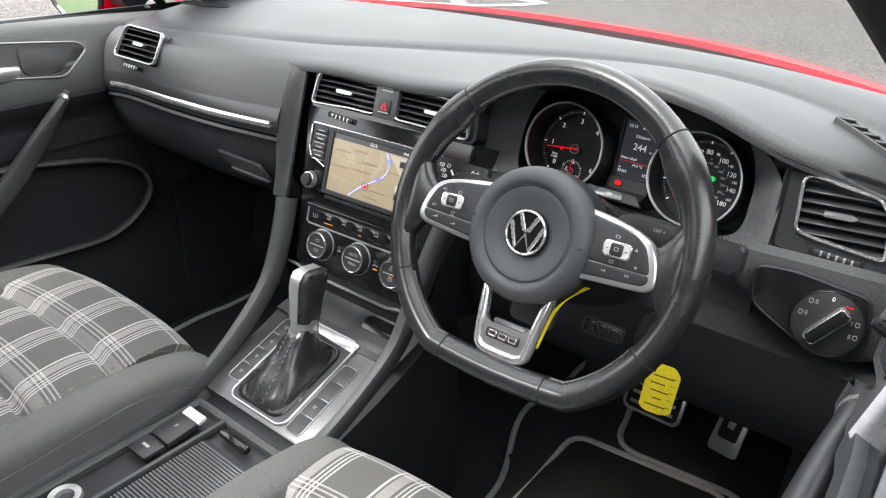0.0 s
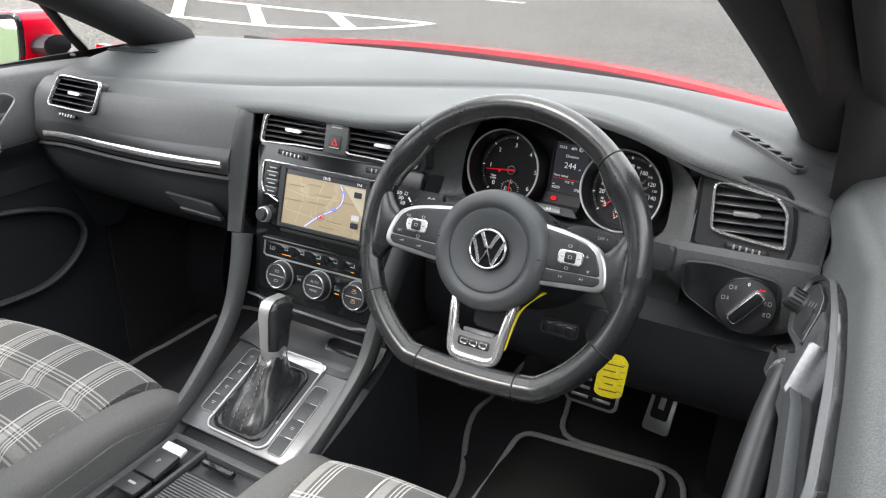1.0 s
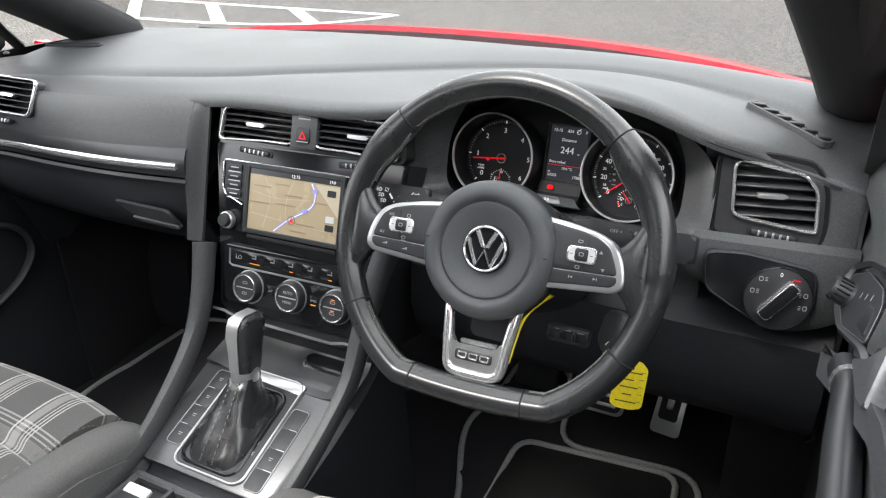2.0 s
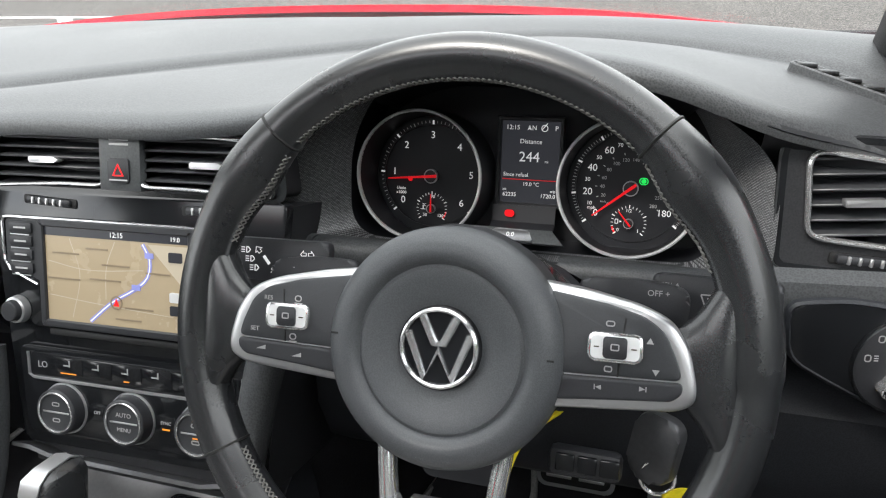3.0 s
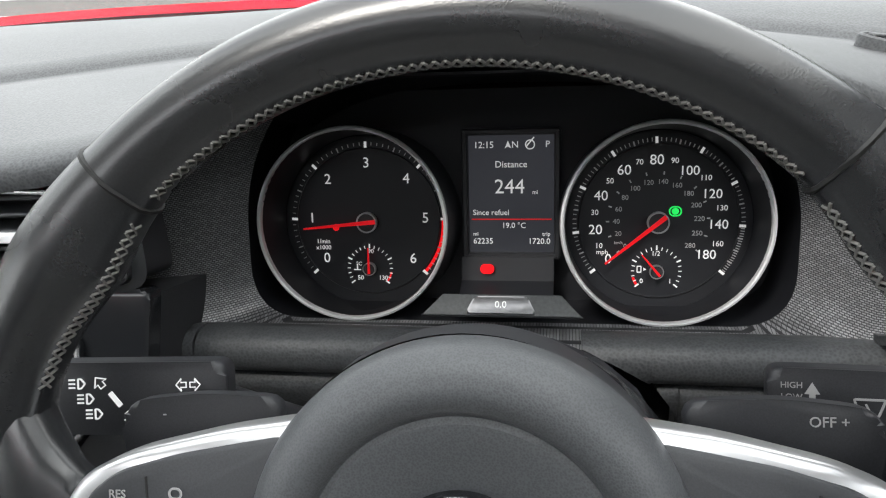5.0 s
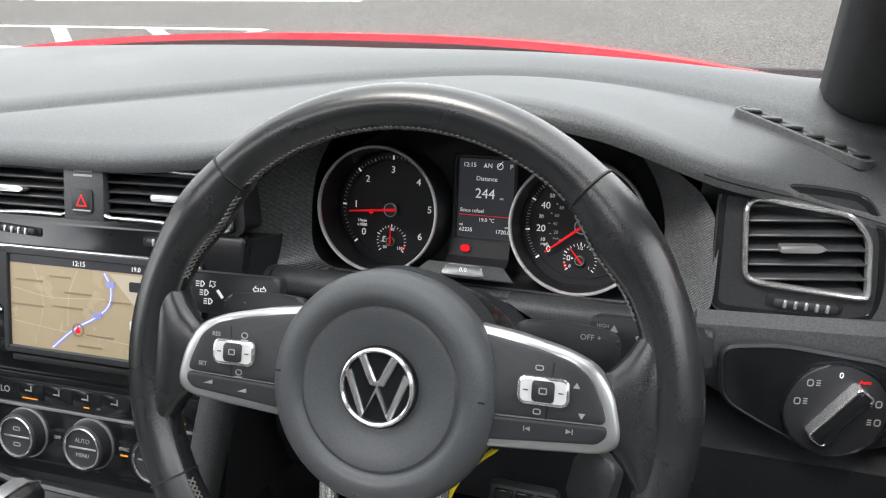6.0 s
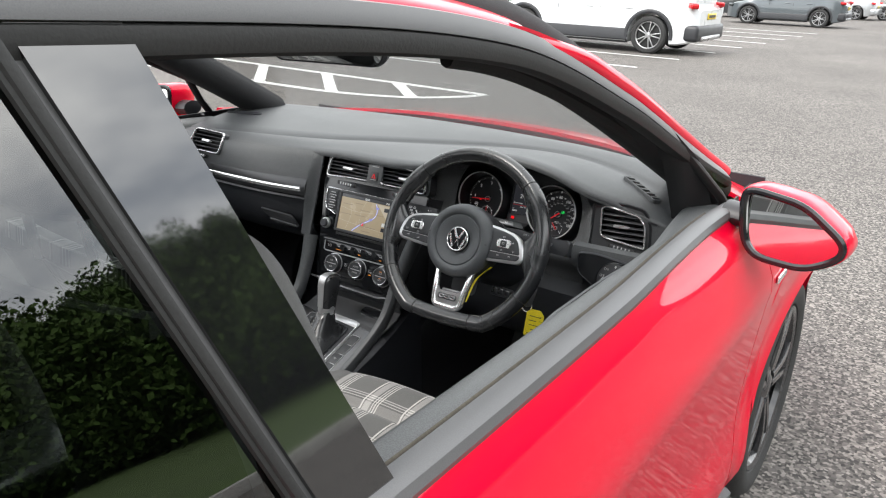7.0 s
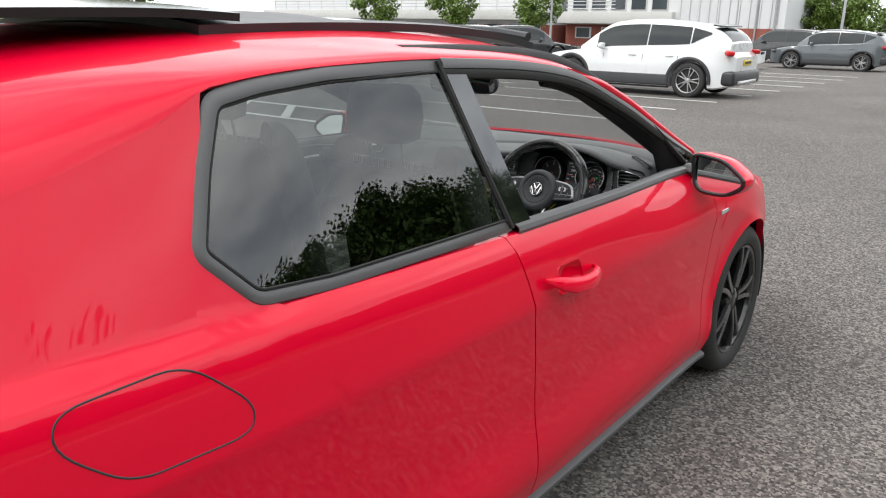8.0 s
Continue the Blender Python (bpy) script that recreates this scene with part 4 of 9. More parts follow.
# handle recess not cut: a raised dark plate gives its shade, above a paler lip
gh = part("glove_box_handle", moved(prism(round_poly([(-0.066, 0.012), (0.050, 0.012), (0.066, -0.014), (-0.030, -0.014)], 0.006), 0.006, 0.002, z0=-0.002), face_at(-0.288, -0.687, 0.742, -18)), BLACK_SATIN, dash)
part("handle_lip", moved(prism(round_poly([(-0.034, -0.012), (0.062, -0.012), (0.066, -0.018), (-0.026, -0.018)], 0.002), 0.010, 0.002, z0=-0.002), face_at(-0.288, -0.687, 0.742, -18)), SOFT, gh)
# the face turns down beside the stack
post_rows = []
for u in np.linspace(0, 1, 7):
    x = PX1 - 0.002 + 0.0265 * u
    w = u * u * (3 - 2 * u)
    col = []
    for z in np.linspace(0.712, 0.902, 24):
        front = interp(z, [0.712, 0.745, 0.80, 0.835, 0.847, 0.868, 0.890, 0.902], [-0.708, -0.699, -0.6915, -0.6905, -0.6895, -0.6855, -0.6785, -0.670])
        front += (e_y(x) + 0.668) * max(0.0, min(1.0, (z - 0.80) / 0.1))
        flush = -0.6574 + (z - 0.8363) * 0.325 - 0.006
        col.append(Vector((x, front + (min(front + 0.03, flush) - front) * w, z + (e_z(x) - 0.905) * max(0, (z - 0.6) / 0.3))))
    post_rows.append(col)
part("stack_cheek", sheet(post_rows, 0.006), SOFT, dash, "grey soft panel beside the centre stack", angle=60)
part("side_cap", sheet([[(-0.702, y, z) for y, z in ((-0.30, 0.93), (-0.655, 0.892), (-0.69, 0.80), (-0.6, 0.57))], [(-0.702, y, z) for y, z in ((-0.30, 0.6), (-0.45, 0.6), (-0.5, 0.6), (-0.55, 0.56))]], 0.004), SOFT_DARK, dash)

# air vents
def vent(outline, m, parent_label, slats, tab=True, tabx=0.0, chrome_w=0.0035, angle=12):
    v = part("air_vent", moved(rim_of(outline, chrome_w, 0.007, 0.0015), m), CHROME, dash, parent_label)
    deep = [m @ Vector((x, y, -0.045)) for x, y in outline]
    lip = [m @ Vector((x, y, 0.002)) for x, y in outline]
    part("vent_shaft", loft([lip, deep], caps=False), BLACK_SATIN, v)
    bm = bmesh.new()
    bm.faces.new([bm.verts.new(p) for p in deep])
    part("vent_back", bm, BLACK_SATIN, v)
    xs0 = [p[0] for p in outline]
    ys0 = [p[1] for p in outline]
    for k in range(slats):
        yy = min(ys0) + (max(ys0) - min(ys0)) * (k + 0.5) / slats
        # clip the slat to the outline
        hits = []
        for a, b in zip(outline, outline[1:] + outline[:1]):
            if (a[1] - yy) * (b[1] - yy) < 0:
                hits.append(a[0] + (b[0] - a[0]) * (yy - a[1]) / (b[1] - a[1]))
        if len(hits) < 2:
            continue
        x0, x1 = min(hits) + 0.003, max(hits) - 0.003
        s = moved(box(x1 - x0, 0.0022, 0.02, 0.0008, seg=1), m @ Matrix.Translation(((x0 + x1) / 2, yy, -0.008)) @ pose(0, 0, 0, angle, 0, 0))
        part("slat", s, SLAT, v)
    if tab:
        cy = (min(ys0) + max(ys0)) / 2
        part("vent_tab", moved(prism(round_poly([(-0.016, -0.0028), (0.012, -0.0028), (0.018, 0.0), (0.012, 0.0028), (-0.016, 0.0028)], 0.0012), 0.008, 0.0012, z0=-0.006), m @ Matrix.Translation((tabx, cy, 0.004))), SATIN, v, "silver vent tab")
    return v


def wheel_tab(m, parent):
    t = part("vent_thumbwheel", moved(box(0.05, 0.008, 0.008, 0.003), m), BLACK_SATIN, parent)
    for k in range(5):
        part("rib", moved(box(0.0025, 0.0065, 0.003, 0.0006, seg=1), m @ Matrix.Translation((-0.016 + 0.008 * k, 0, 0.004))), SATIN, t)


# passenger vent
pv = vent(round_poly([(-0.054, 0.031), (0.066, 0.031), (0.063, -0.031), (-0.070, -0.031)], 0.014, 5), pm, "silver-rimmed passenger air vent", 6)
wheel_tab(pm @ shift(-0.012, -0.042, -0.002), pv)

# driver's outer vent, in its dark patterned surround
RVT, RVY = 9, 12
vm = face_at(0.606, -0.574, 0.871, RVT, RVY)
vo = round_poly([(-0.0455, 0.040), (-0.037, 0.0470), (0.034, 0.0335), (0.0495, 0.014), (0.0540, -0.0345), (0.045, -0.0350), (-0.030, -0.0235), (-0.0420, -0.0175)], 0.009, 4)
rv = vent(vo, vm, "silver-rimmed outer air vent", 7, tabx=0.0)
sur = round_poly([(-0.064, 0.054), (0.0, 0.0545), (0.045, 0.047), (0.062, 0.018), (0.066, -0.03), (0.062, -0.055), (0.03, -0.058), (-0.064, -0.046)], 0.013, 4)
part("vent_surround", moved(rim_of(sur, 0.008, 0.005, 0.002, z0=-0.004), vm), BLACK_GLOSS, dash)
# ring between surround and vent
def resample(pts, n):
    P = [Vector(p) for p in pts] + [Vector(pts[0])]
    L = [0.0]
    for a, b in zip(P, P[1:]):
        L.append(L[-1] + (b - a).length)
    out = []
    j = 0
    for i in range(n):
        d = L[-1] * i / n
        while L[j + 1] < d:
            j += 1
        t = (d - L[j]) / max(1e-9, L[j + 1] - L[j])
        out.append(P[j].lerp(P[j + 1], t))
    return out
def ring_plate(outer, inner, z, n=72):
    """A flat plate with a hole, both outlines starting near the same corner."""
    ctr = Vector((sum(p[0] for p in inner) / len(inner), sum(p[1] for p in inner) / len(inner)))
    def cast(pts, a):
        d = Vector((math.cos(a), math.sin(a)))
        best = 0
        for p, q in zip(pts, pts[1:] + pts[:1]):
            p, q = Vector(p) - ctr, Vector(q) - ctr
            e = q - p
            den = d.x * e.y - d.y * e.x
            if abs(den) < 1e-12:
                continue
            t = (p.x * e.y - p.y * e.x) / den
            u = (p.x * d.y - p.y * d.x) / den
            if t > 0 and -1e-6 <= u <= 1 + 1e-6:
                best = max(best, t)
        return ctr + d * best
    bm = bmesh.new()
    A, B = [], []
    angs = sorted(set([2 * math.pi * i / n for i in range(n)] + [math.atan2(p[1] - ctr.y, p[0] - ctr.x) % (2 * math.pi) for p in outer]))
    for a in angs:
        o, i = cast(outer, a), cast(inner, a)
        A.append(bm.verts.new((o.x, o.y, z)))
        B.append(bm.verts.new((i.x, i.y, z)))
    k = len(angs)
    for i in range(k):
        bm.faces.new((A[i], A[(i + 1) % k], B[(i + 1) % k], B[i]))
    return bm
bm.free()
part("vent_plate", moved(ring_plate(sur, vo, 0.0005), vm), DECOR, dash)
# black plate laid on the surround as the shade of the thumbwheel's recess
part("wheel_recess_shade", moved(prism(rounded(0.058, 0.009, 0.002), 0.001, 0.0004), vm @ pose(0.007, -0.0400, 0.0006, 0, 0, -7)), RUBBER, rv)
wheel_tab(vm @ pose(0.007, -0.0400, 0.002, 0, 0, -7), rv)

# driver's face below and round the vent
rows = []
for x in np.linspace(0.535, 0.705, 34):
    k = (x - 0.515) / 0.19
    zb = smooth_at(x, [0.535, 0.553, 0.585, 0.615, 0.645, 0.675, 0.705], [0.796, 0.785, 0.766, 0.748, 0.740, 0.748, 0.765])
    prof = [(-0.570, 0.815), (-0.590, 0.822), (-0.605, 0.828), (-0.632, 0.845), (-0.645, 0.84)]
    prof += [(-0.654, zb + (0.84 - zb) * 0.5), (-0.655, zb + 0.012), (-0.651, zb + 0.003), (-0.640, zb - 0.002), (-0.60, zb - 0.006), (-0.54, zb - 0.01)]
    rows.append([Vector((x, y + 0.018 * k, z)) for y, z in prof])
part("outer_face", sheet(rows, 0.005), SOFT, dash)
rows = []
for x in np.linspace(0.664, 0.706, 8):
    rows.append([Vector((x, y, z)) for y, z in ((e_y(x) - 0.004, e_z(x) - 0.004), (-0.560, 0.875), (-0.566, 0.84), (-0.572, 0.815))])
part("outer_cheek", sheet(rows, 0.005), SOFT, dash)
rows = []
for x in np.linspace(0.53, 0.675, 16):
    rows.append([Vector((x, y, z)) for y, z in ((e_y(x) - 0.004, e_z(x) - 0.004), (e_y(x) + 0.004, e_z(x) - 0.012), (-0.560, 0.906 - 0.12 * (x - 0.53)))])
part("vent_brow", sheet(rows, 0.004), BLACK_SATIN, dash)

# light switch panel
lm = face_at(0.619, -0.648, 0.793, 8, 10)
lsp = round_poly([(-0.066, 0.039), (-0.027, 0.0415), (0.047, 0.030), (0.051, -0.006), (0.045, -0.026), (0.027, -0.0415), (0.006, -0.041), (-0.035, -0.019), (-0.0625, -0.002)], 0.012, 4)
sw = part("light_switch_panel", moved(prism(lsp, 0.006, 0.002), lm), BLACK_GLOSS, dash, "gloss black light switch panel")
part("panel_rim", moved(rim_of([(x * 1.04, y * 1.05) for x, y in lsp], 0.004, 0.007, 0.002), lm), SOFT_DARK, sw)
dm = lm @ Matrix.Translation((0.0135, -0.0045, 0.006)) @ Matrix.Diagonal((0.90, 0.90, 1, 1))
part("dial_base", moved(lathe([(0, 0.004), (0.036, 0.004), (0.0385, 0.003), (0.0395, 0)], 40), dm), BLACK_SATIN, sw)
part("dial_ring", moved(lathe([(0.0385, 0.003), (0.0395, 0.005), (0.0408, 0.003), (0.0408, 0)], 40), dm), BLACK_GLOSS, sw)
km = dm @ pose(0, 0, 0.004, 0, 0, 52)
part("switch_knob", moved(prism(rounded(0.052, 0.013, 0.003), 0.012, 0.003), km), BLACK_GLOSS, sw)
part("knob_edge", moved(rim_of(rounded(0.055, 0.016, 0.004), 0.0020, 0.011, 0.0008), km), CHROME, sw, "chrome edge of the light switch")
words("0", 0.007, WHITE_MARK, sw, dm @ shift(0, 0.031, 0.0045))
words("Auto", 0.0042, LAMP_RED, sw, dm @ shift(0.018, 0.026, 0.0045))
for px, py, r in ((-0.022, 0.024, 0), (-0.03, 0.008, 0), (0.030, 0.008, 0), (0.031, -0.008, 0)):
    part("symbol", moved(rim_of(rounded(0.005, 0.006, 0.002), 0.0008, 0.0004), dm @ shift(px, py, 0.0045)), SYMBOL, sw)
    for k in (-1, 0, 1):
        part("symbol", moved(box(0.003, 0.0007, 0.0004), dm @ shift(px + (0.006 if px < 0 else -0.006), py + 0.002 * k, 0.0045)), SYMBOL, sw)

# side window demister outlet on the dash top
da, db = Vector((0.566, -0.452, 0.944)), Vector((0.645, -0.505, 0.926))
ax = (db - da).normalized()
up = Vector((0.05, 0.1, 1)).normalized()
yv = up.cross(ax).normalized()
up = ax.cross(yv)
dmx = Matrix(((ax.x, yv.x, up.x, 0), (ax.y, yv.y, up.y, 0), (ax.z, yv.z, up.z, 0), (0, 0, 0, 1)))
mid = (da + db) / 2
dmx = Matrix.Translation(mid + up * 0.0035) @ dmx
dl = (db - da).length
out_l = round_poly([(-dl / 2 - 0.012, 0.011), (dl / 2 + 0.012, 0.011), (dl / 2 + 0.012, -0.011), (-dl / 2 - 0.012, -0.011)], 0.008)
dv = part("demister_outlet", moved(rim_of(out_l, 0.0035, 0.008, 0.001, z0=-0.006), dmx), SOFT, dash)
# black plate under the bars paints the shade of an opening that isn't cut
part("outlet_shade", moved(prism(inset(out_l, 0.004), 0.001, z0=-0.0010), dmx), RUBBER, dv)
for k in range(6):
    part("outlet_bar", moved(box(0.0055, 0.019, 0.003, 0.0008, seg=1), dmx @ pose(-dl / 2 + dl * (k + 0.0) / 5, 0, 0.002, 0, 0, -25)), SOFT, dv)
for sx in (-0.62,):
    part("demister_outlet", moved(rim_of(rounded(0.11, 0.018, 0.006), 0.004, 0.004, 0.001), pose(sx, -0.50, e_z(sx) + 0.035, 5, 0, 20)), SOFT_DARK, dash)

# ---- centre stack ----
STACK = pose(0.0056, -0.6574, 0.8363, 0, 0, 0.8) @ pose(0, 0, 0, 72, 0, 0) @ pose(0, 0, 0, 0, 0, 0.8)
stack = part("stack_panel", moved(prism(round_poly([(-0.1595, 0.034), (0.1595, 0.034), (0.150, -0.05), (0.132, -0.215), (-0.132, -0.215), (-0.150, -0.05)], 0.006), 0.012, 0.003, z0=-0.014), STACK), BLACK_GLOSS, dash, "gloss black centre stack panel")
part("stack_body", moved(loft([[(x * k, y, z) for x, y in ((-0.158, 0.030), (0.158, 0.030), (0.13, -0.24), (-0.13, -0.24))] for k, z in ((1.0, -0.013), (0.95, -0.2))]), STACK), BLACK_SATIN, dash)
VPAIR = round_poly([(-0.1525, 0.0350), (-0.1445, 0.0860), (-0.070, 0.0900), (0.070, 0.0900), (0.1445, 0.0860), (0.1525, 0.0350), (0.070, 0.0400), (-0.070, 0.0400)], 0.011, 4)
part("vent_fascia", moved(ring_plate(round_poly([(-0.1605, 0.0335), (-0.1535, 0.0985), (0.1535, 0.0985), (0.1605, 0.0335)], 0.014, 5), VPAIR, -0.0015, 120), STACK), BLACK_GLOSS, dash, "gloss black panel round the centre vents")
for s in (-1, 1):
    ol = round_poly([(-0.1515, 0.0358), (-0.1438, 0.0852), (-0.070, 0.0892), (-0.0170, 0.0892), (-0.0170, 0.0408), (-0.070, 0.0408)], 0.011, 4)
    if s > 0:
        ol = [(-x, y) for x, y in ol][::-1]
    v = vent(ol, STACK, "silver-rimmed centre air vent", 6, tabx=s * 0.086, chrome_w=0.0026)
    # black plate on the panel as the shade of the thumbwheel's recess
    part("wheel_recess_shade", moved(prism(rounded(0.060, 0.0085, 0.002), 0.0012, 0.0004), STACK @ pose(s * 0.0865, 0.0240, -0.0022, 0, 0, s * 3)), RUBBER, v)
    wheel_tab(STACK @ pose(s * 0.0865, 0.0240, -0.0012, 0, 0, s * 3), v)
hz = part("hazard_panel", moved(prism([(-0.0215, 0.0385), (0.0215, 0.0385), (0.0215, 0.0915), (-0.0215, 0.0915)], 0.0085, 0.001, z0=-0.001), STACK), SKIRT, stack)
hb = part("hazard_button", moved(prism(rounded(0.022, 0.022, 0.003), 0.004, 0.0012), STACK @ shift(0.000, 0.0560, 0.0055)), BLACK_SATIN, stack)
tri_o = [(0, 0.006), (-0.006, -0.005), (0.006, -0.005)]
part("hazard_mark", moved(rim_of(tri_o, 0.002, 0.0005), STACK @ shift(0.000, 0.0562, 0.0096)), LAMP_RED, hb)
part("button_edge", moved(box(0.019, 0.0012, 0.0004), STACK @ shift(0.0, 0.0478, 0.0097)), GREY_MARK, hb)
for k in (0, 1):
    part("label_bar", moved(box(0.02, 0.0018, 0.0004), STACK @ shift(0, 0.0830 - 0.004 * k, 0.0078)), SYMBOL, stack)

# navigation unit
NAV = STACK @ shift(0.004, -0.030, 0.0)
nav = part("navigation_unit", moved(prism(round_poly([(-0.148, 0.040), (0.1165, 0.040), (0.1165, -0.012), (0.098, -0.030), (0.098, -0.066), (-0.112, -0.066), (-0.140, -0.030)], 0.006), 0.0035, 0.001), NAV), BLACK_GLOSS, stack)
part("key_field", moved(prism(round_poly([(-0.1395, 0.036), (-0.100, 0.036), (-0.100, -0.022), (-0.1395, -0.006)], 0.004), 0.0006, z0=0.0034), NAV), KEYPAD, nav)
part("chrome_line", tube([NAV @ Vector((x, y, 0.0045)) for x, y in ((-0.104, -0.0245), (-0.136, -0.0120), (-0.1415, -0.004), (-0.1425, 0.006), (-0.1425, 0.034), (-0.1405, 0.0375), (-0.136, 0.0385), (-0.06, 0.0385), (0.108, 0.0385), (0.1130, 0.0375), (0.1150, 0.034), (0.1150, -0.006), (0.1135, -0.012), (0.102, -0.0245))], 0.0014, n=6), CHROME, nav)
SCR = NAV @ shift(-0.0145, -0.0125, 0.004)
SW, SH = 0.156, 0.088
part("screen_bezel", moved(rim_of(rounded(SW + 0.014, SH + 0.014, 0.004), 0.007, 0.004, 0.001), SCR), BLACK_SATIN, nav)
scr = part("map_display", moved(prism(rounded(SW, SH, 0.001), 0.001), SCR), MAP, nav, "lit navigation map display")
part("status_bar", moved(box(SW, 0.008, 0.0006), SCR @ shift(0, SH / 2 - 0.004, 0.0011)), SCREEN, scr)
words("12:15", 0.0068, WHITE_MARK, scr, SCR @ shift(0.002, SH / 2 - 0.004, 0.0016))
words("19.0", 0.006, WHITE_MARK, scr, SCR @ shift(0.064, SH / 2 - 0.004, 0.0016))
def strip(pts, w, z, material, parent, M, name="map_road"):
    rws = []
    P = spline([(x, y, 0) for x, y in pts], 16)
    for i, p in enumerate(P):
        t = (P[min(i + 1, 15)] - P[max(i - 1, 0)]).normalized()
        nrm = Vector((-t.y, t.x, 0)) * w / 2
        rws.append([(p.x + nrm.x, p.y + nrm.y, z), (p.x - nrm.x, p.y - nrm.y, z)])
    return part(name, moved(sheet(rws), M), material, parent)
pale = bmesh.new()
pale.faces.new([pale.verts.new((x, y, 0.0011)) for x, y in ((0.035, 0.034), (SW / 2, 0.034), (SW / 2, -0.01))])
part("map_area", moved(pale, SCR), MAP_PALE, scr)
strip([(-0.03, -0.042), (-0.005, -0.022), (0.02, -0.008), (0.034, 0.004), (0.037, 0.02), (0.03, 0.034)], 0.0040, 0.0013, MAP_ROAD, scr, SCR)
strip([(-0.03, -0.042), (-0.005, -0.022), (0.02, -0.008), (0.034, 0.004), (0.037, 0.02), (0.03, 0.034)], 0.0012, 0.0016, WHITE_MARK, scr, SCR, "map_route")
for pts in ([(-0.075, 0.012), (-0.03, 0.006), (0.03, 0.01)], [(-0.05, 0.034), (-0.04, 0.0), (-0.05, -0.04)], [(-0.075, -0.02), (-0.02, -0.025), (0.06, -0.03)], [(0.0, 0.034), (-0.01, 0.01), (-0.012, -0.02)]):
    strip(pts, 0.0007, 0.0012, MAP_PALE, scr, SCR)
for bx, by, bw in ((-0.055, 0.02, 0.03), (-0.02, 0.026, 0.024), (-0.058, -0.004, 0.036), (0.0, 0.012, 0.03), (-0.012, -0.002, 0.034), (0.045, 0.008, 0.026), (0.024, -0.026, 0.03), (0.012, -0.037, 0.028)):
    part("map_label_bar", moved(box(bw, 0.0016, 0.0004), SCR @ shift(bx, by, 0.0013)), MAP_TEXT, scr)
part("map_cursor", moved(rim_of(rounded(0.013, 0.013, 0.0064), 0.0012, 0.0005), SCR @ shift(0.0, -0.022, 0.0018)), MAP_TEXT, scr)
part("map_arrow", moved(prism([(0, 0.004), (-0.003, -0.003), (0.003, -0.003)], 0.0005), SCR @ shift(0.0, -0.022, 0.0018)), LAMP_RED, scr)
for bx, by in ((0.037, 0.024), (0.022, -0.006)):
    part("map_sign", moved(box(0.009, 0.005, 0.0005), SCR @ shift(bx, by, 0.0019)), MAP_ROAD, scr)
for by, mt in ((0.024, SCREEN), (-0.012, WHITE_BUTTON), (-0.024, SCREEN)):
    part("map_button", moved(prism(rounded(0.014, 0.009, 0.0015), 0.0008), SCR @ shift(0.064, by, 0.0012)), mt, scr)
# raised black bar painted as the shade inside the card slot
part("card_slot_shade", moved(box(0.155, 0.006, 0.003, 0.001), SCR @ shift(0, -SH / 2 - 0.012, 0.0005)), RUBBER, nav)
for k in range(4):
    part("nav_button", moved(prism(rounded(0.026, 0.010, 0.0015), 0.003, 0.0008), NAV @ shift(-0.121, 0.0285 - 0.0128 * k, 0.003)), BLACK_SATIN, nav)
    part("label_bar", moved(box(0.014, 0.0016, 0.0003), NAV @ shift(-0.121, 0.0285 - 0.0128 * k, 0.0063)), GREY_MARK, nav)
    part("silver_line", moved(box(0.022, 0.0009, 0.0004), NAV @ shift(-0.121, 0.0221 - 0.0128 * k, 0.0063)), SATIN, nav)
kn = NAV @ shift(-0.128, -0.0505, 0.004)
part("nav_knob", moved(lathe([(0, 0.014), (0.0085, 0.014), (0.0095, 0.013), (0.0105, 0.0)], 28), kn), BLACK_SATIN, nav)
part("knob_ring", moved(lathe([(0.0105, 0.008), (0.0125, 0.007), (0.0135, 0.0)], 28), kn), SATIN, nav, "silver knob ring")

# climate panel
AC = STACK @ shift(0.0, -0.168, 0.0)
ac = part("climate_panel", moved(prism(round_poly([(-0.128, 0.052), (0.128, 0.052), (0.122, -0.034), (-0.122, -0.034)], 0.008), 0.003, 0.001), AC), BLACK_GLOSS, stack)
part("chrome_line", tube([AC @ Vector((x, y, 0.0035)) for x, y in ((-0.118, 0.046), (-0.117, 0.024), (-0.112, 0.021), (0.112, 0.021), (0.117, 0.024), (0.118, 0.046))], 0.0016, n=6), SATIN, ac)
part("button_strip", moved(prism(rounded(0.228, 0.022, 0.002), 0.003, 0.001), AC @ shift(0, 0.035, 0.001)), BLACK_GLOSS, ac)
words("LO", 0.009, SYMBOL, ac, AC @ shift(-0.100, 0.035, 0.0045))
for k in range(6):
    bx = -0.07 + 0.033 * k
    b = part("climate_button", moved(prism(rounded(0.0318, 0.0165, 0.001), 0.0012, 0.0004), AC @ shift(bx, 0.036, 0.0034)), BLACK_GLOSS, ac)
    part("symbol", moved(box(0.006, 0.0012, 0.0004), AC @ shift(bx - 0.002, 0.037, 0.0052)), SYMBOL, b)
    part("symbol", moved(box(0.0012, 0.006, 0.0004), AC @ shift(bx + 0.002, 0.039, 0.0052)), SYMBOL, b)
    if k in (0, 2, 4, 5):
        part("button_lamp", moved(box(0.018 if k in (0, 5) else 0.006, 0.0011, 0.0004), AC @ shift(bx, 0.0292, 0.0047)), LAMP_AMBER, b)
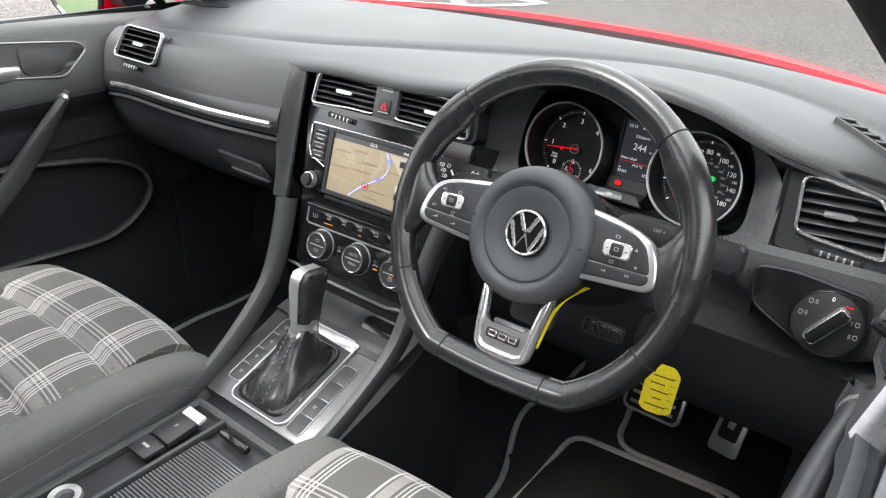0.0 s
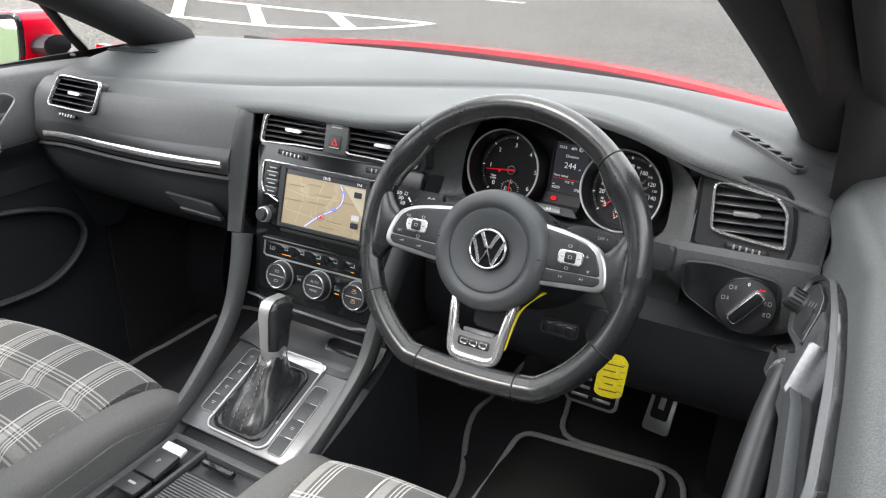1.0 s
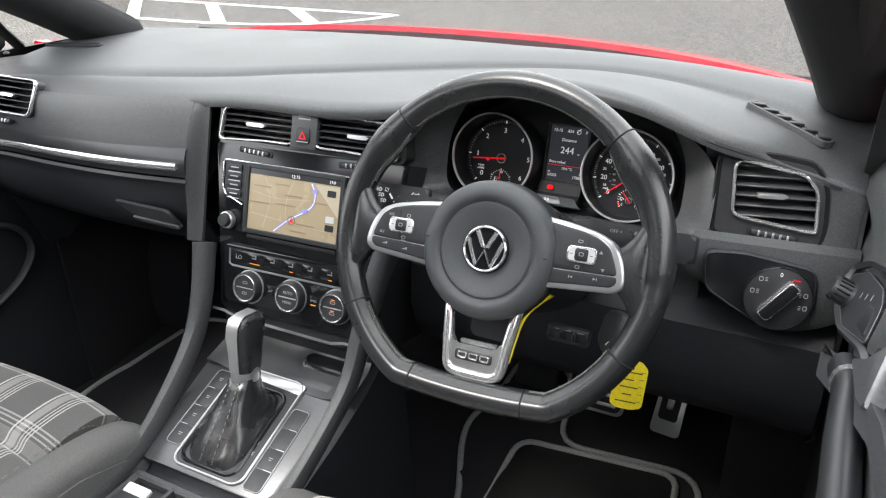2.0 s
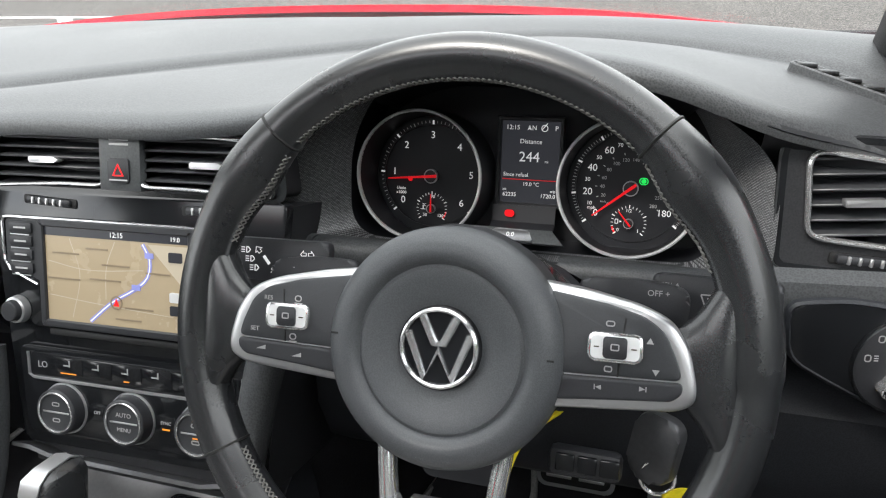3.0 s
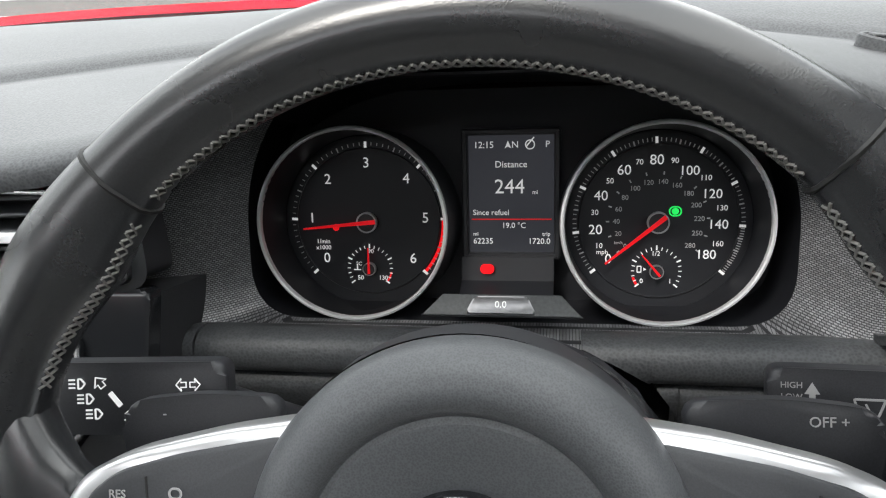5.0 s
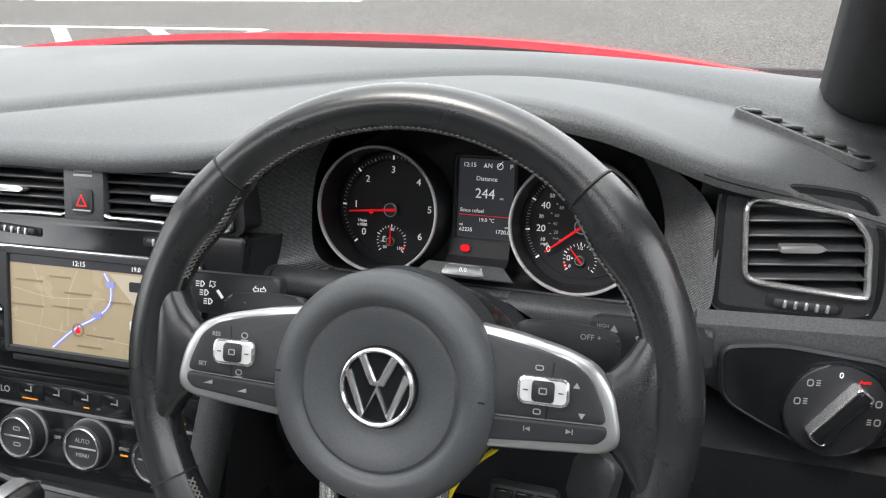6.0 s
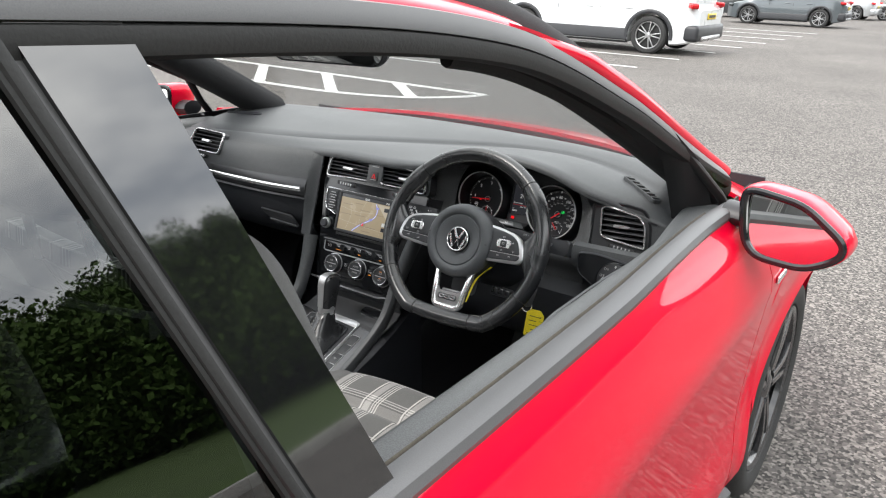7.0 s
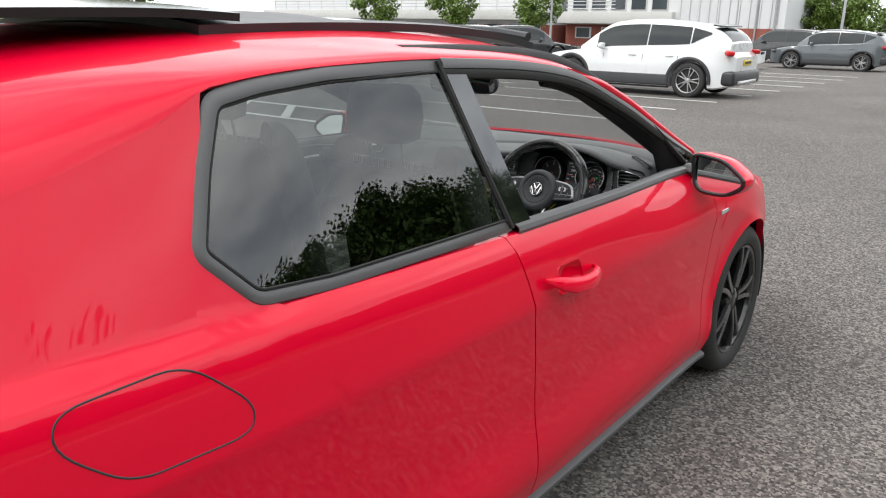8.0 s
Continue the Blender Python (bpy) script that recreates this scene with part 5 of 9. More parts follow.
for k, bx in enumerate((-0.0764, 0.0, 0.0764)):
    dmm = AC @ shift(bx, -0.006, 0.003)
    kb = part("climate_dial", moved(lathe([(0.0190, 0.0138), (0.0206, 0.0140), (0.0222, 0.0125), (0.0236, 0.0), (0.0236, -0.003)], 48), dmm), BLACK_SATIN, ac, "black climate dial with a silver rim")
    part("dial_rim", moved(lathe([(0.0182, 0.0134), (0.0186, 0.0146), (0.0194, 0.0148), (0.0200, 0.0138)], 48), dmm), CHROME, kb)
    part("dial_face", moved(lathe([(0, 0.0122), (0.0178, 0.0122), (0.0186, 0.0136), (0.0186, 0.0)], 40), dmm), KEYPAD, kb)
    part("dial_foot", moved(lathe([(0.0237, 0.0016), (0.0250, 0.0014), (0.0256, -0.001)], 48), dmm), SATIN, kb)
    part("dial_bar", moved(box(0.03, 0.0016, 0.001, 0.0003, seg=1), dmm @ shift(0, 0, 0.0126)), SATIN, kb)
    if k == 1:
        words("AUTO", 0.006, SYMBOL, kb, dmm @ shift(0, 0.007, 0.0125))
        words("MENU", 0.0055, SYMBOL, kb, dmm @ shift(0, -0.007, 0.0125))
    else:
        for s in (1, -1):
            part("symbol", moved(rim_of(rounded(0.0085, 0.004, 0.0016), 0.0009, 0.0004), dmm @ shift(0, 0.0078 * s, 0.0123)), SYMBOL, kb)
            if k == 2:
                part("button_lamp", moved(box(0.006, 0.0012, 0.0004), dmm @ shift(0, 0.0078 * s + 0.0038, 0.0124)), LAMP_AMBER, kb)
for bx in (-0.038, 0.038):
    part("climate_button", moved(prism(rounded(0.020, 0.015, 0.0015), 0.003, 0.0008), AC @ shift(bx, -0.006, 0.002)), BLACK_GLOSS, ac)
    words("OFF" if bx < 0 else "SYNC", 0.0045, SYMBOL, ac, AC @ shift(bx, -0.005, 0.0052))
part("button_lamp", moved(box(0.008, 0.0014, 0.0004), AC @ shift(0.038, -0.011, 0.0052)), LAMP_AMBER, ac)

# ---- instrument cluster ----
CL = face_at(0.341, -0.530, 0.856, 15)
cluster = part("dial_panel", moved(prism(round_poly([(-0.205, 0.085), (0.205, 0.085), (0.20, -0.075), (-0.20, -0.075)], 0.02), 0.004, z0=-0.03), CL), DIAL, dash, "instrument cluster with two chrome-ringed dials")
# hood under the dash top
hood_rows = []
for i in range(41):
    a = math.pi * i / 40
    cx, cz = math.cos(a), math.sin(a)
    row = []
    for d, k in ((-0.03, 0.93), (0.0, 0.97), (0.03, 1.0), (0.066, 1.02)):
        px = 0.198 * k * math.copysign(abs(cx) ** 0.75, cx)
        py = -0.062 + (0.166 * k) * cz ** 0.72
        row.append(CL @ Vector((px, py, d)))
    hood_rows.append(row)
part("cluster_hood", sheet(hood_rows[11:30], 0.004), BLACK_SATIN, cluster)
# patterned bezel round the dials
GX = (-0.0925, 0.0925)
GR = 0.0595
def bezel_ring(xl, xr, yb, z):
    pts = round_poly([(xl, yb), (xr, yb), (xr, 0.035), (0.125, 0.092), (-0.125, 0.092), (xl, 0.035)], 0.034, 8)
    return [CL @ Vector((x, y, z)) for x, y in pts]
part("cluster_bezel", loft([bezel_ring(*r) for r in ((-0.228, 0.206, -0.064, 0.060), (-0.210, 0.196, -0.0615, 0.056), (-0.196, 0.187, -0.0590, 0.048), (-0.176, 0.176, -0.0560, 0.036), (-0.159, 0.165, -0.0545, 0.024))], caps=False), CARBON, cluster, "dark patterned bezel round the dials", angle=50)
part("bezel_wall", loft([bezel_ring(*r) for r in ((-0.159, 0.165, -0.0545, 0.024), (-0.158, 0.164, -0.053, -0.026))], caps=False), DIAL, cluster)


def arc_mark(M, r0, r1, a, w, material, parent, z=0.0006):
    """A tick from r0 to r1 at a degrees clockwise from the top."""
    part("tick", moved(box(w, r1 - r0, 0.0004), M @ pose(0, 0, z, 0, 0, -a) @ shift(0, (r0 + r1) / 2)), material, parent)


def ticks(M, rows, material, parent):
    bms = [moved(box(w, r1 - r0, 0.0004), M @ pose(0, 0, 0.0006, 0, 0, -a) @ shift(0, (r0 + r1) / 2)) for r0, r1, a, w in rows]
    return tagged(part("tick_scale", merge(*bms), material, parent), kind="stuff")


def ring_arc(M, r0, r1, a0, a1, z, n=20):
    rws = []
    for i in range(n + 1):
        a = radians(a0 + (a1 - a0) * i / n)
        rws.append([(r * math.sin(a), r * math.cos(a), z) for r in (r0, r1)])
    return moved(sheet(rws, 0.0003), M)


def at_angle(r, a):
    return (r * math.sin(radians(a)), r * math.cos(radians(a)))


def gauge(gx, label):
    M = CL @ shift(gx, 0, 0)
    g = part("dial", moved(lathe([(0, -0.016), (0.0568, -0.016), (0.0572, -0.0150)], 64), M), DIAL, cluster, label)
    M3 = M @ shift(0, 0.0048, 0)
    part("chrome_ring", moved(lathe([(0.0570, 0.0240), (0.0572, 0.0275), (0.0581, 0.0284), (0.0593, 0.0277), (0.0598, 0.0255)], 72), M3), RING, g, "bright silver dial ring")
    part("collar", moved(loft([[(r * math.cos(a), r * math.sin(a) + dy, z) for a in np.linspace(0, 2 * math.pi, 64, endpoint=False)] for r, z, dy in ((0.0598, 0.0257, 0.0048), (0.0602, 0.018, 0.004), (0.0606, -0.026, 0.001))], caps=False), M), BLACK_SATIN, g)
    part("dial_wall", moved(loft([[(r * math.cos(a), r * math.sin(a) + dy, z) for a in np.linspace(0, 2 * math.pi, 64, endpoint=False)] for r, z, dy in ((0.0571, 0.0250, 0.0048), (0.0566, 0.010, 0.003), (0.0568, -0.0155, 0.0010))], caps=False), M), DIAL, g)
    M = M @ shift(0, 0.0008, -0.016) @ Matrix.Diagonal((1.0, 1.0, 1, 1))
    part("groove", moved(lathe([(0.0478, 0.0004), (0.0483, 0.0012), (0.0488, 0.0004)], 64), M), BLACK_SATIN, g)
    return g, M


def needle(M, a, length, tail, w, parent, z, cap):
    lo = [(-w / 2, -tail), (w / 2, -tail), (w / 5, length), (-w / 5, length)]
    part("needle", moved(prism(lo, 0.0012, z0=z), M @ pose(0, 0, 0, 0, 0, -a)), NEEDLE, parent, "red needle")
    part("needle_cap", moved(lathe([(0, z), (cap * 0.86, z), (cap * 0.9, z - 0.002)], 28), M), BLACK_SATIN, parent)
    part("cap_ring", moved(lathe([(cap * 0.86, z - 0.001), (cap * 0.86, z + 0.0005), (cap, z + 0.0005), (cap, z - 0.003)], 28), M), SATIN, parent)


# rev counter
rev, RM = gauge(GX[0], "rev counter reading about one thousand")
A0, A1 = -132, 132
rows_t, rows_m = [], []
def rev_a(v):
    return A0 + (A1 - A0) * v / 6
for v in range(7):
    rows_t.append((0.0485, 0.0525, rev_a(v), 0.0017))
for v in range(0, 60):
    if v % 10:
        rows_m.append((0.0500 if v % 5 else 0.0490, 0.0520, rev_a(v / 10), 0.00045 if v % 5 else 0.0008))
ticks(RM, rows_t, WHITE_MARK, rev)
ticks(RM, rows_m, GREY_MARK, rev)
part("red_zone", ring_arc(RM, 0.0492, 0.0512, rev_a(5.0), rev_a(6.0), 0.0006), LAMP_RED, rev)
for v in range(7):
    x, y = at_angle(0.0385, rev_a(v) * 0.985)
    words(str(v), 0.0095, WHITE_MARK, rev, RM @ shift(x, y, 0.0006))
words("1/min\nx1000", 0.0042, WHITE_MARK, rev, RM @ shift(-0.0315, -0.0155, 0.0006))
needle(RM, rev_a(0.83), 0.043, 0.006, 0.0028, rev, 0.006, 0.0068)
part("warning_lamp", moved(lathe([(0, 0.0008), (0.0022, 0.0006), (0.0024, 0)], 10), RM @ shift(-0.0225, -0.004, 0.0)), LAMP_RED, rev, "lit red warning lamp")
TM = RM @ shift(0.0, -0.0315)
rows_t = [(0.0135, 0.0155 if k % 5 else 0.0165, -128 + 256 * k / 20, 0.0005 if k % 5 else 0.0009) for k in range(21)]
ticks(TM, rows_t, WHITE_MARK, rev)
words("50", 0.0042, WHITE_MARK, rev, TM @ shift(-0.0068, -0.0065, 0.0006))
words("90", 0.0042, WHITE_MARK, rev, TM @ shift(0.0008, 0.0115, 0.0006))
words("130", 0.0042, WHITE_MARK, rev, TM @ shift(0.0088, -0.0065, 0.0006))
words("°C", 0.0036, WHITE_MARK, rev, TM @ shift(-0.0075, 0.003, 0.0006))
part("symbol", moved(box(0.005, 0.0006, 0.0004), TM @ shift(-0.0088, -0.0010, 0.0005)), WHITE_MARK, rev)
part("symbol", moved(box(0.0008, 0.004, 0.0004), TM @ shift(-0.0088, 0.001, 0.0005)), WHITE_MARK, rev)
part("red_zone", ring_arc(TM, 0.0140, 0.0150, 100, 126, 0.0006, 8), LAMP_RED, rev)
needle(TM, 0, 0.0145, 0.003, 0.0016, rev, 0.004, 0.0044)

# speedometer
spd, SM = gauge(GX[1], "speedometer resting at zero")
def spd_a(v):
    return interp(v, [0, 20, 40, 60, 80, 100, 120, 140, 180], [-129, -98, -65, -33, -2, 30, 62, 93, 129])
rows_t = [(0.0485, 0.0525, spd_a(v), 0.0017) for v in (0, 20, 40, 60, 80, 100, 120, 140, 180)]
rows_m = []
for v in range(0, 180, 2):
    if spd_a(v) not in [r[2] for r in rows_t]:
        rows_m.append((0.0497 if v % 10 else 0.0490, 0.0520, spd_a(v), 0.0005 if v % 10 else 0.0009))
ticks(SM, rows_t, WHITE_MARK, spd)
ticks(SM, rows_m, GREY_MARK, spd)
for v in (0, 20, 40, 60, 80, 100, 120, 140, 180):
    x, y = at_angle(0.0382 if v < 100 else 0.0362, spd_a(v) * (1.0 if v != 180 else 0.97))
    words(str(v), 0.0088 if v < 100 else 0.0082, WHITE_MARK, spd, SM @ shift(x, y, 0.0006))
for v in (10, 30, 50, 70, 90, 110, 130, 160):
    x, y = at_angle(0.0388, spd_a(v))
    words(str(v), 0.0048, WHITE_MARK, spd, SM @ shift(x, y, 0.0006))
KMH = [(0, -129), (20, -108), (40, -90), (60, -72), (80, -53), (100, -34), (120, -14), (140, 6), (160, 26), (180, 46), (200, 66), (220, 86), (250, 107), (280, 127)]
rows_k = []
for v, a in KMH:
    x, y = at_angle(0.0250, a)
    words(str(v), 0.0043, GREY_MARK, spd, SM @ shift(x, y, 0.0006))
    rows_k.append((0.0294, 0.0314, a, 0.0008))
ticks(SM, rows_k, GREY_MARK, spd)
words("mph", 0.0042, WHITE_MARK, spd, SM @ shift(-0.0335, -0.0195, 0.0006))
words("km/h", 0.0026, GREY_MARK, spd, SM @ shift(-0.0235, -0.0135, 0.0006))
needle(SM, spd_a(0), 0.041, 0.006, 0.0028, spd, 0.006, 0.0068)
part("warning_lamp", moved(rim_of(rounded(0.0078, 0.0064, 0.003), 0.0008, 0.0005), SM @ shift(0.0105, 0.0065, 0.0006)), LAMP_GREEN, spd, "lit green warning lamp")
part("warning_lamp", moved(lathe([(0, 0.0008), (0.0020, 0.0006), (0.0022, 0)], 12), SM @ shift(0.0105, 0.0065, 0.0004)), LAMP_GREEN, spd)
FM = SM @ shift(0.0, -0.0315)
rows_t = [(0.0135, 0.0155 if k % 5 else 0.0165, -128 + 256 * k / 20, 0.0005 if k % 5 else 0.0009) for k in range(21)]
ticks(FM, rows_t, WHITE_MARK, spd)
words("1/2", 0.0042, WHITE_MARK, spd, FM @ shift(-0.0005, 0.0112, 0.0006))
words("0", 0.0042, WHITE_MARK, spd, FM @ shift(-0.009, -0.0065, 0.0006))
words("1", 0.0042, WHITE_MARK, spd, FM @ shift(0.0085, -0.0065, 0.0006))
part("symbol", moved(rim_of(rounded(0.003, 0.0044, 0.0006), 0.0006, 0.0004), FM @ shift(-0.0105, 0.0012, 0.0005)), WHITE_MARK, spd)
part("symbol", moved(prism([(0, 0.001), (0.0018, 0), (0, -0.001)], 0.0004), FM @ shift(-0.0078, 0.0012, 0.0005)), WHITE_MARK, spd)
part("red_zone", ring_arc(FM, 0.0140, 0.0155, -126, -106, 0.0006, 8), LAMP_RED, spd)
needle(FM, -40, 0.0145, 0.003, 0.0016, spd, 0.004, 0.0044)

# centre display
DS = CL @ shift(0.0022, 0.0190, -0.012) @ Matrix.Diagonal((1.03, 1.03, 1, 1))
ds = part("trip_display", moved(prism(rounded(0.052, 0.072, 0.001), 0.001), DS), SCREEN, cluster, "lit trip computer display")
part("display_bezel", moved(rim_of(rounded(0.060, 0.080, 0.002), 0.004, 0.006, 0.001), DS), BLACK_SATIN, ds)
def dtext(s, size, x, y, mt=WHITE_MARK, al="CENTER"):
    words(s, size, mt, ds, DS @ shift(x, y * 0.95, 0.0013), al)
dtext("12:15", 0.0056, -0.0165, 0.0315)
dtext("N", 0.0056, 0.0025, 0.0315)
part("symbol", moved(prism([(0, 0.0025), (-0.002, -0.0022), (0, -0.001), (0.002, -0.0022)], 0.0003), DS @ shift(-0.0018, 0.0300, 0.0012)), WHITE_MARK, ds)
part("symbol", moved(rim_of(rounded(0.006, 0.006, 0.0029), 0.0007, 0.0003), DS @ shift(0.0115, 0.0300, 0.0012)), WHITE_MARK, ds)
part("symbol", moved(box(0.0008, 0.0075, 0.0003), DS @ pose(0.0115, 0.0315, 0.0013, 0, 0, -40)), WHITE_MARK, ds)
dtext("P", 0.0056, 0.022, 0.0315)
dtext("Distance", 0.0056, 0.0, 0.0190)
dtext("244", 0.0125, -0.001, 0.0045)
dtext("mi", 0.0034, 0.0145, 0.0012)
dtext("Since refuel", 0.0048, -0.0238, -0.0120, al="LEFT")
part("display_line", moved(box(0.049, 0.0007, 0.0003), DS @ shift(0, -0.0155, 0.0013)), NEEDLE, ds)
dtext("19.0 °C", 0.0048, 0.0015, -0.0205)
dtext("mi", 0.0034, -0.0238, -0.0260, al="LEFT")
dtext("62235", 0.0050, -0.0238, -0.0308, al="LEFT")
dtext("trip", 0.0034, 0.0238, -0.0260, al="RIGHT")
dtext("1720.0", 0.0050, 0.0238, -0.0308, al="RIGHT")
part("warning_lamp", moved(prism(rounded(0.0088, 0.0062, 0.0028), 0.0006), CL @ shift(-0.0125, -0.027, -0.0002)), LAMP_RED, cluster, "lit red handbrake lamp")
part("display_tray", sheet([[CL @ Vector((x, yy, zz)) for x in np.linspace(-0.029, 0.029, 7)] for yy, zz in ((-0.020, -0.004), (-0.035, -0.002), (-0.042, 0.012), (-0.043, 0.040))], 0.002), DIAL, cluster)
BAND = CL @ shift(0, -0.0395, 0.044) @ pose(0, 0, 0, -32, 0, 0)
part("grey_band", moved(prism([(-0.034, 0.0065), (0.034, 0.0065), (0.046, -0.0065), (-0.046, -0.0065)], 0.003, 0.001), BAND), SKIRT, cluster)
rb = part("reset_button", moved(prism(round_poly([(-0.015, 0.0045), (0.015, 0.0045), (0.020, -0.0055), (-0.020, -0.0055)], 0.002), 0.003, 0.001), BAND @ shift(0, 0, 0.0022)), BRUSHED, cluster)
words("0.0", 0.0056, WHITE_MARK, rb, BAND @ shift(0, -0.0006, 0.0054))

# dash panel below the dials and column shroud
def pad_tier(x0, x1, prof, n, free=0):
    """Padded tier whose lower edge follows the arch over the column; free: side of a rounded end."""
    rws = []
    for x in np.linspace(x0, x1, n):
        e = max(0.0, 1 - (x - x0 if free < 0 else x1 - x) / 0.012) ** 2 * 0.010 if free else 0.0
        d = (x - 0.343) / 0.094
        stop = 0.772 + 0.056 * math.sqrt(1 - d * d) if abs(d) < 1 else -1.0
        top_i = max(range(len(prof)), key=lambda i: prof[i][1])
        keep = list(prof[:top_i + 1])
        for (ya, za), (yb, zb) in zip(prof[top_i:], prof[top_i + 1:]):
            if zb < stop:
                if za > stop:
                    keep.append((ya + (yb - ya) * (za - stop) / (za - zb), stop))
                break
            keep.append((yb, zb))
        run = [0.0]
        for a, b in zip(keep, keep[1:]):
            run.append(run[-1] + math.dist(a, b))
        row = []
        for u in np.linspace(0, run[-1], 16):
            row.append((float(np.interp(u, run, [q[0] for q in keep])), float(np.interp(u, run, [q[1] for q in keep]))))
        rws.append([Vector((x, y + e, z)) for y, z in row])
    return sheet(rws, 0.004)
upper_pad = [(-0.585, 0.816), (-0.598, 0.8225), (-0.606, 0.8240), (-0.613, 0.8225), (-0.6175, 0.8180), (-0.6190, 0.8120), (-0.6185, 0.8060), (-0.6165, 0.8025), (-0.610, 0.8015)]
lower_pad = [(-0.606, 0.8000), (-0.6150, 0.7990), (-0.6175, 0.7950), (-0.6165, 0.788), (-0.614, 0.780), (-0.611, 0.773), (-0.606, 0.764), (-0.604, 0.75), (-0.602, 0.72)]
part("cluster_pad", pad_tier(0.166, 0.3000, upper_pad, 90), SOFT, dash, angle=60)
part("cluster_pad", pad_tier(0.3860, 0.545, upper_pad, 90), SOFT, dash, angle=60)
part("cluster_pad", pad_tier(0.116, 0.1645, upper_pad, 20), SOFT, dash, angle=60)
part("lower_pad", pad_tier(0.118, 0.2630, lower_pad, 90, -1), SOFT, dash, angle=60)
part("lower_pad", pad_tier(0.4230, 0.545, lower_pad, 80), SOFT, dash, angle=60)
kn_rows = []
for x in np.linspace(0.16, 0.70, 40):
    kn_rows.append([Vector((x, y, z)) for y, z in ((-0.56, 0.765), (-0.60, 0.745), (-0.63, 0.72), (-0.635, 0.66), (-0.62, 0.61), (-0.58, 0.57), (-0.5, 0.555), (-0.40, 0.57))])
part("knee_panel", sheet(kn_rows, 0.006), SOFT_DARK, dash)
part("knee_side", sheet([[(0.705, y, z) for y, z in ((-0.2, 0.93), (-0.55, 0.89), (-0.64, 0.76), (-0.6, 0.58))], [(0.705, y, z) for y, z in ((-0.2, 0.5), (-0.4, 0.5), (-0.5, 0.5), (-0.5, 0.5))]], 0.004), SOFT_DARK, dash)

# ---- steering column and wheel ----
WT = 23.0                                   # rake of the wheel
HUB = Vector((0.345, -0.79, 0.851))
WM = face_at(*HUB, WT)                      # local z points at the driver
column = thing("steering_column", (0.345, -0.62, 0.72), "dark plastic steering column shroud with two stalks", "steering column")
shroud = [[WM @ Vector((w * math.cos(a), h * math.sin(a) - 0.005 + oy, z)) for a in np.linspace(0, 2 * math.pi, 20, endpoint=False)]
          for w, h, z, oy in ((0.055, 0.05, -0.075, 0), (0.075, 0.062, -0.10, 0), (0.085, 0.068, -0.16, -0.01), (0.075, 0.06, -0.24, -0.02))]
part("shroud", loft(shroud), SOFT_DARK, column)
part("shroud_gloss", moved(sheet([[(0.078 * math.cos(a) * k, 0.061 * math.sin(a) * k, z) for a in np.linspace(0.35, math.pi - 0.35, 16)] for k, z in ((1.0, -0.055), (1.04, -0.075), (1.0, -0.10))], 0.003), WM), BLACK_GLOSS, column)
# stalks
def stalk(sgn, m, label):
    """A column stalk: a flat rounded paddle on a tapering arm; local x runs outwards from the column."""
    arm = tube(spline([m @ Vector((sgn * -0.070, -0.026, -0.042)), m @ Vector((sgn * -0.052, -0.014, -0.024)), m @ Vector((sgn * -0.038, -0.004, -0.008))], 8), 0.0085, 0.0065, n=12)
    root = part("wiper_stalk" if sgn > 0 else "indicator_stalk", arm, BLACK_SATIN, column, label)
    part("paddle", moved(prism(round_poly([(-0.042, -0.0145), (0.042, -0.0165), (0.042, 0.0155), (-0.042, 0.0165)], 0.0065, 5), 0.013, 0.004, z0=-0.007, seg=3), m), BLACK_SATIN, root)
    return root


def lamp_symbol(m, x, y, parent, k=1.0):
    """A small lamp: a D-shaped lens with three beams."""
    part("symbol", moved(rim_of(round_poly([(0.0, -0.0024 * k), (0.0018 * k, -0.0024 * k), (0.0038 * k, 0.0), (0.0018 * k, 0.0024 * k), (0.0, 0.0024 * k)], 0.0006), 0.0007, 0.0004), m @ shift(x, y, 0.0061)), WHITE_MARK, parent)
    for q in (-1, 0, 1):
        part("symbol", moved(box(0.0028 * k, 0.0007, 0.0004), m @ shift(x - 0.0024 * k, y + q * 0.0017 * k, 0.0063)), WHITE_MARK, parent)


LS = WM @ pose(-0.1535, 0.0345, -0.070, 0, 8, 1.5)
st = stalk(-1, LS, "black indicator stalk with white symbols")
for k in range(3):
    lamp_symbol(LS, -0.0225 + 0.0035 * k, 0.0072 - 0.0066 * k, st)
for a, b in (((-0.0130, 0.0078), -1), ((0.0005, -0.0075), 1)):
    part("symbol", moved(rim_of([(-0.0035, -0.0008), (0.0, 0.0028), (0.0035, -0.0008), (0.0015, -0.0008), (0.0015, -0.003), (-0.0015, -0.003), (-0.0015, -0.0008)] if b < 0 else [(-0.0035, 0.0008), (-0.0015, 0.0008), (-0.0015, 0.003), (0.0015, 0.003), (0.0015, 0.0008), (0.0035, 0.0008), (0.0, -0.0028)], 0.0006, 0.0004), LS @ pose(a[0], a[1], 0.0061, 0, 0, 38)), WHITE_MARK, st)
part("symbol", moved(box(0.0022, 0.0075, 0.0004), LS @ pose(-0.0062, 0.0002, 0.0063, 0, 0, 38)), WHITE_MARK, st)
for q in (-1, 1):
    part("symbol", moved(rim_of([(q * 0.0055, 0.0), (q * 0.0030, 0.0030), (q * 0.0030, 0.0013), (q * 0.0006, 0.0013), (q * 0.0006, -0.0013), (q * 0.0030, -0.0013), (q * 0.0030, -0.0030)], 0.0006, 0.0004), LS @ shift(0.0255, 0.0058, 0.0061)), WHITE_MARK, st)
lamp_symbol(LS, 0.0255, -0.0065, st, 0.75)
RS = WM @ pose(0.1600, 0.0335, -0.105, 0, -8, 1.5)
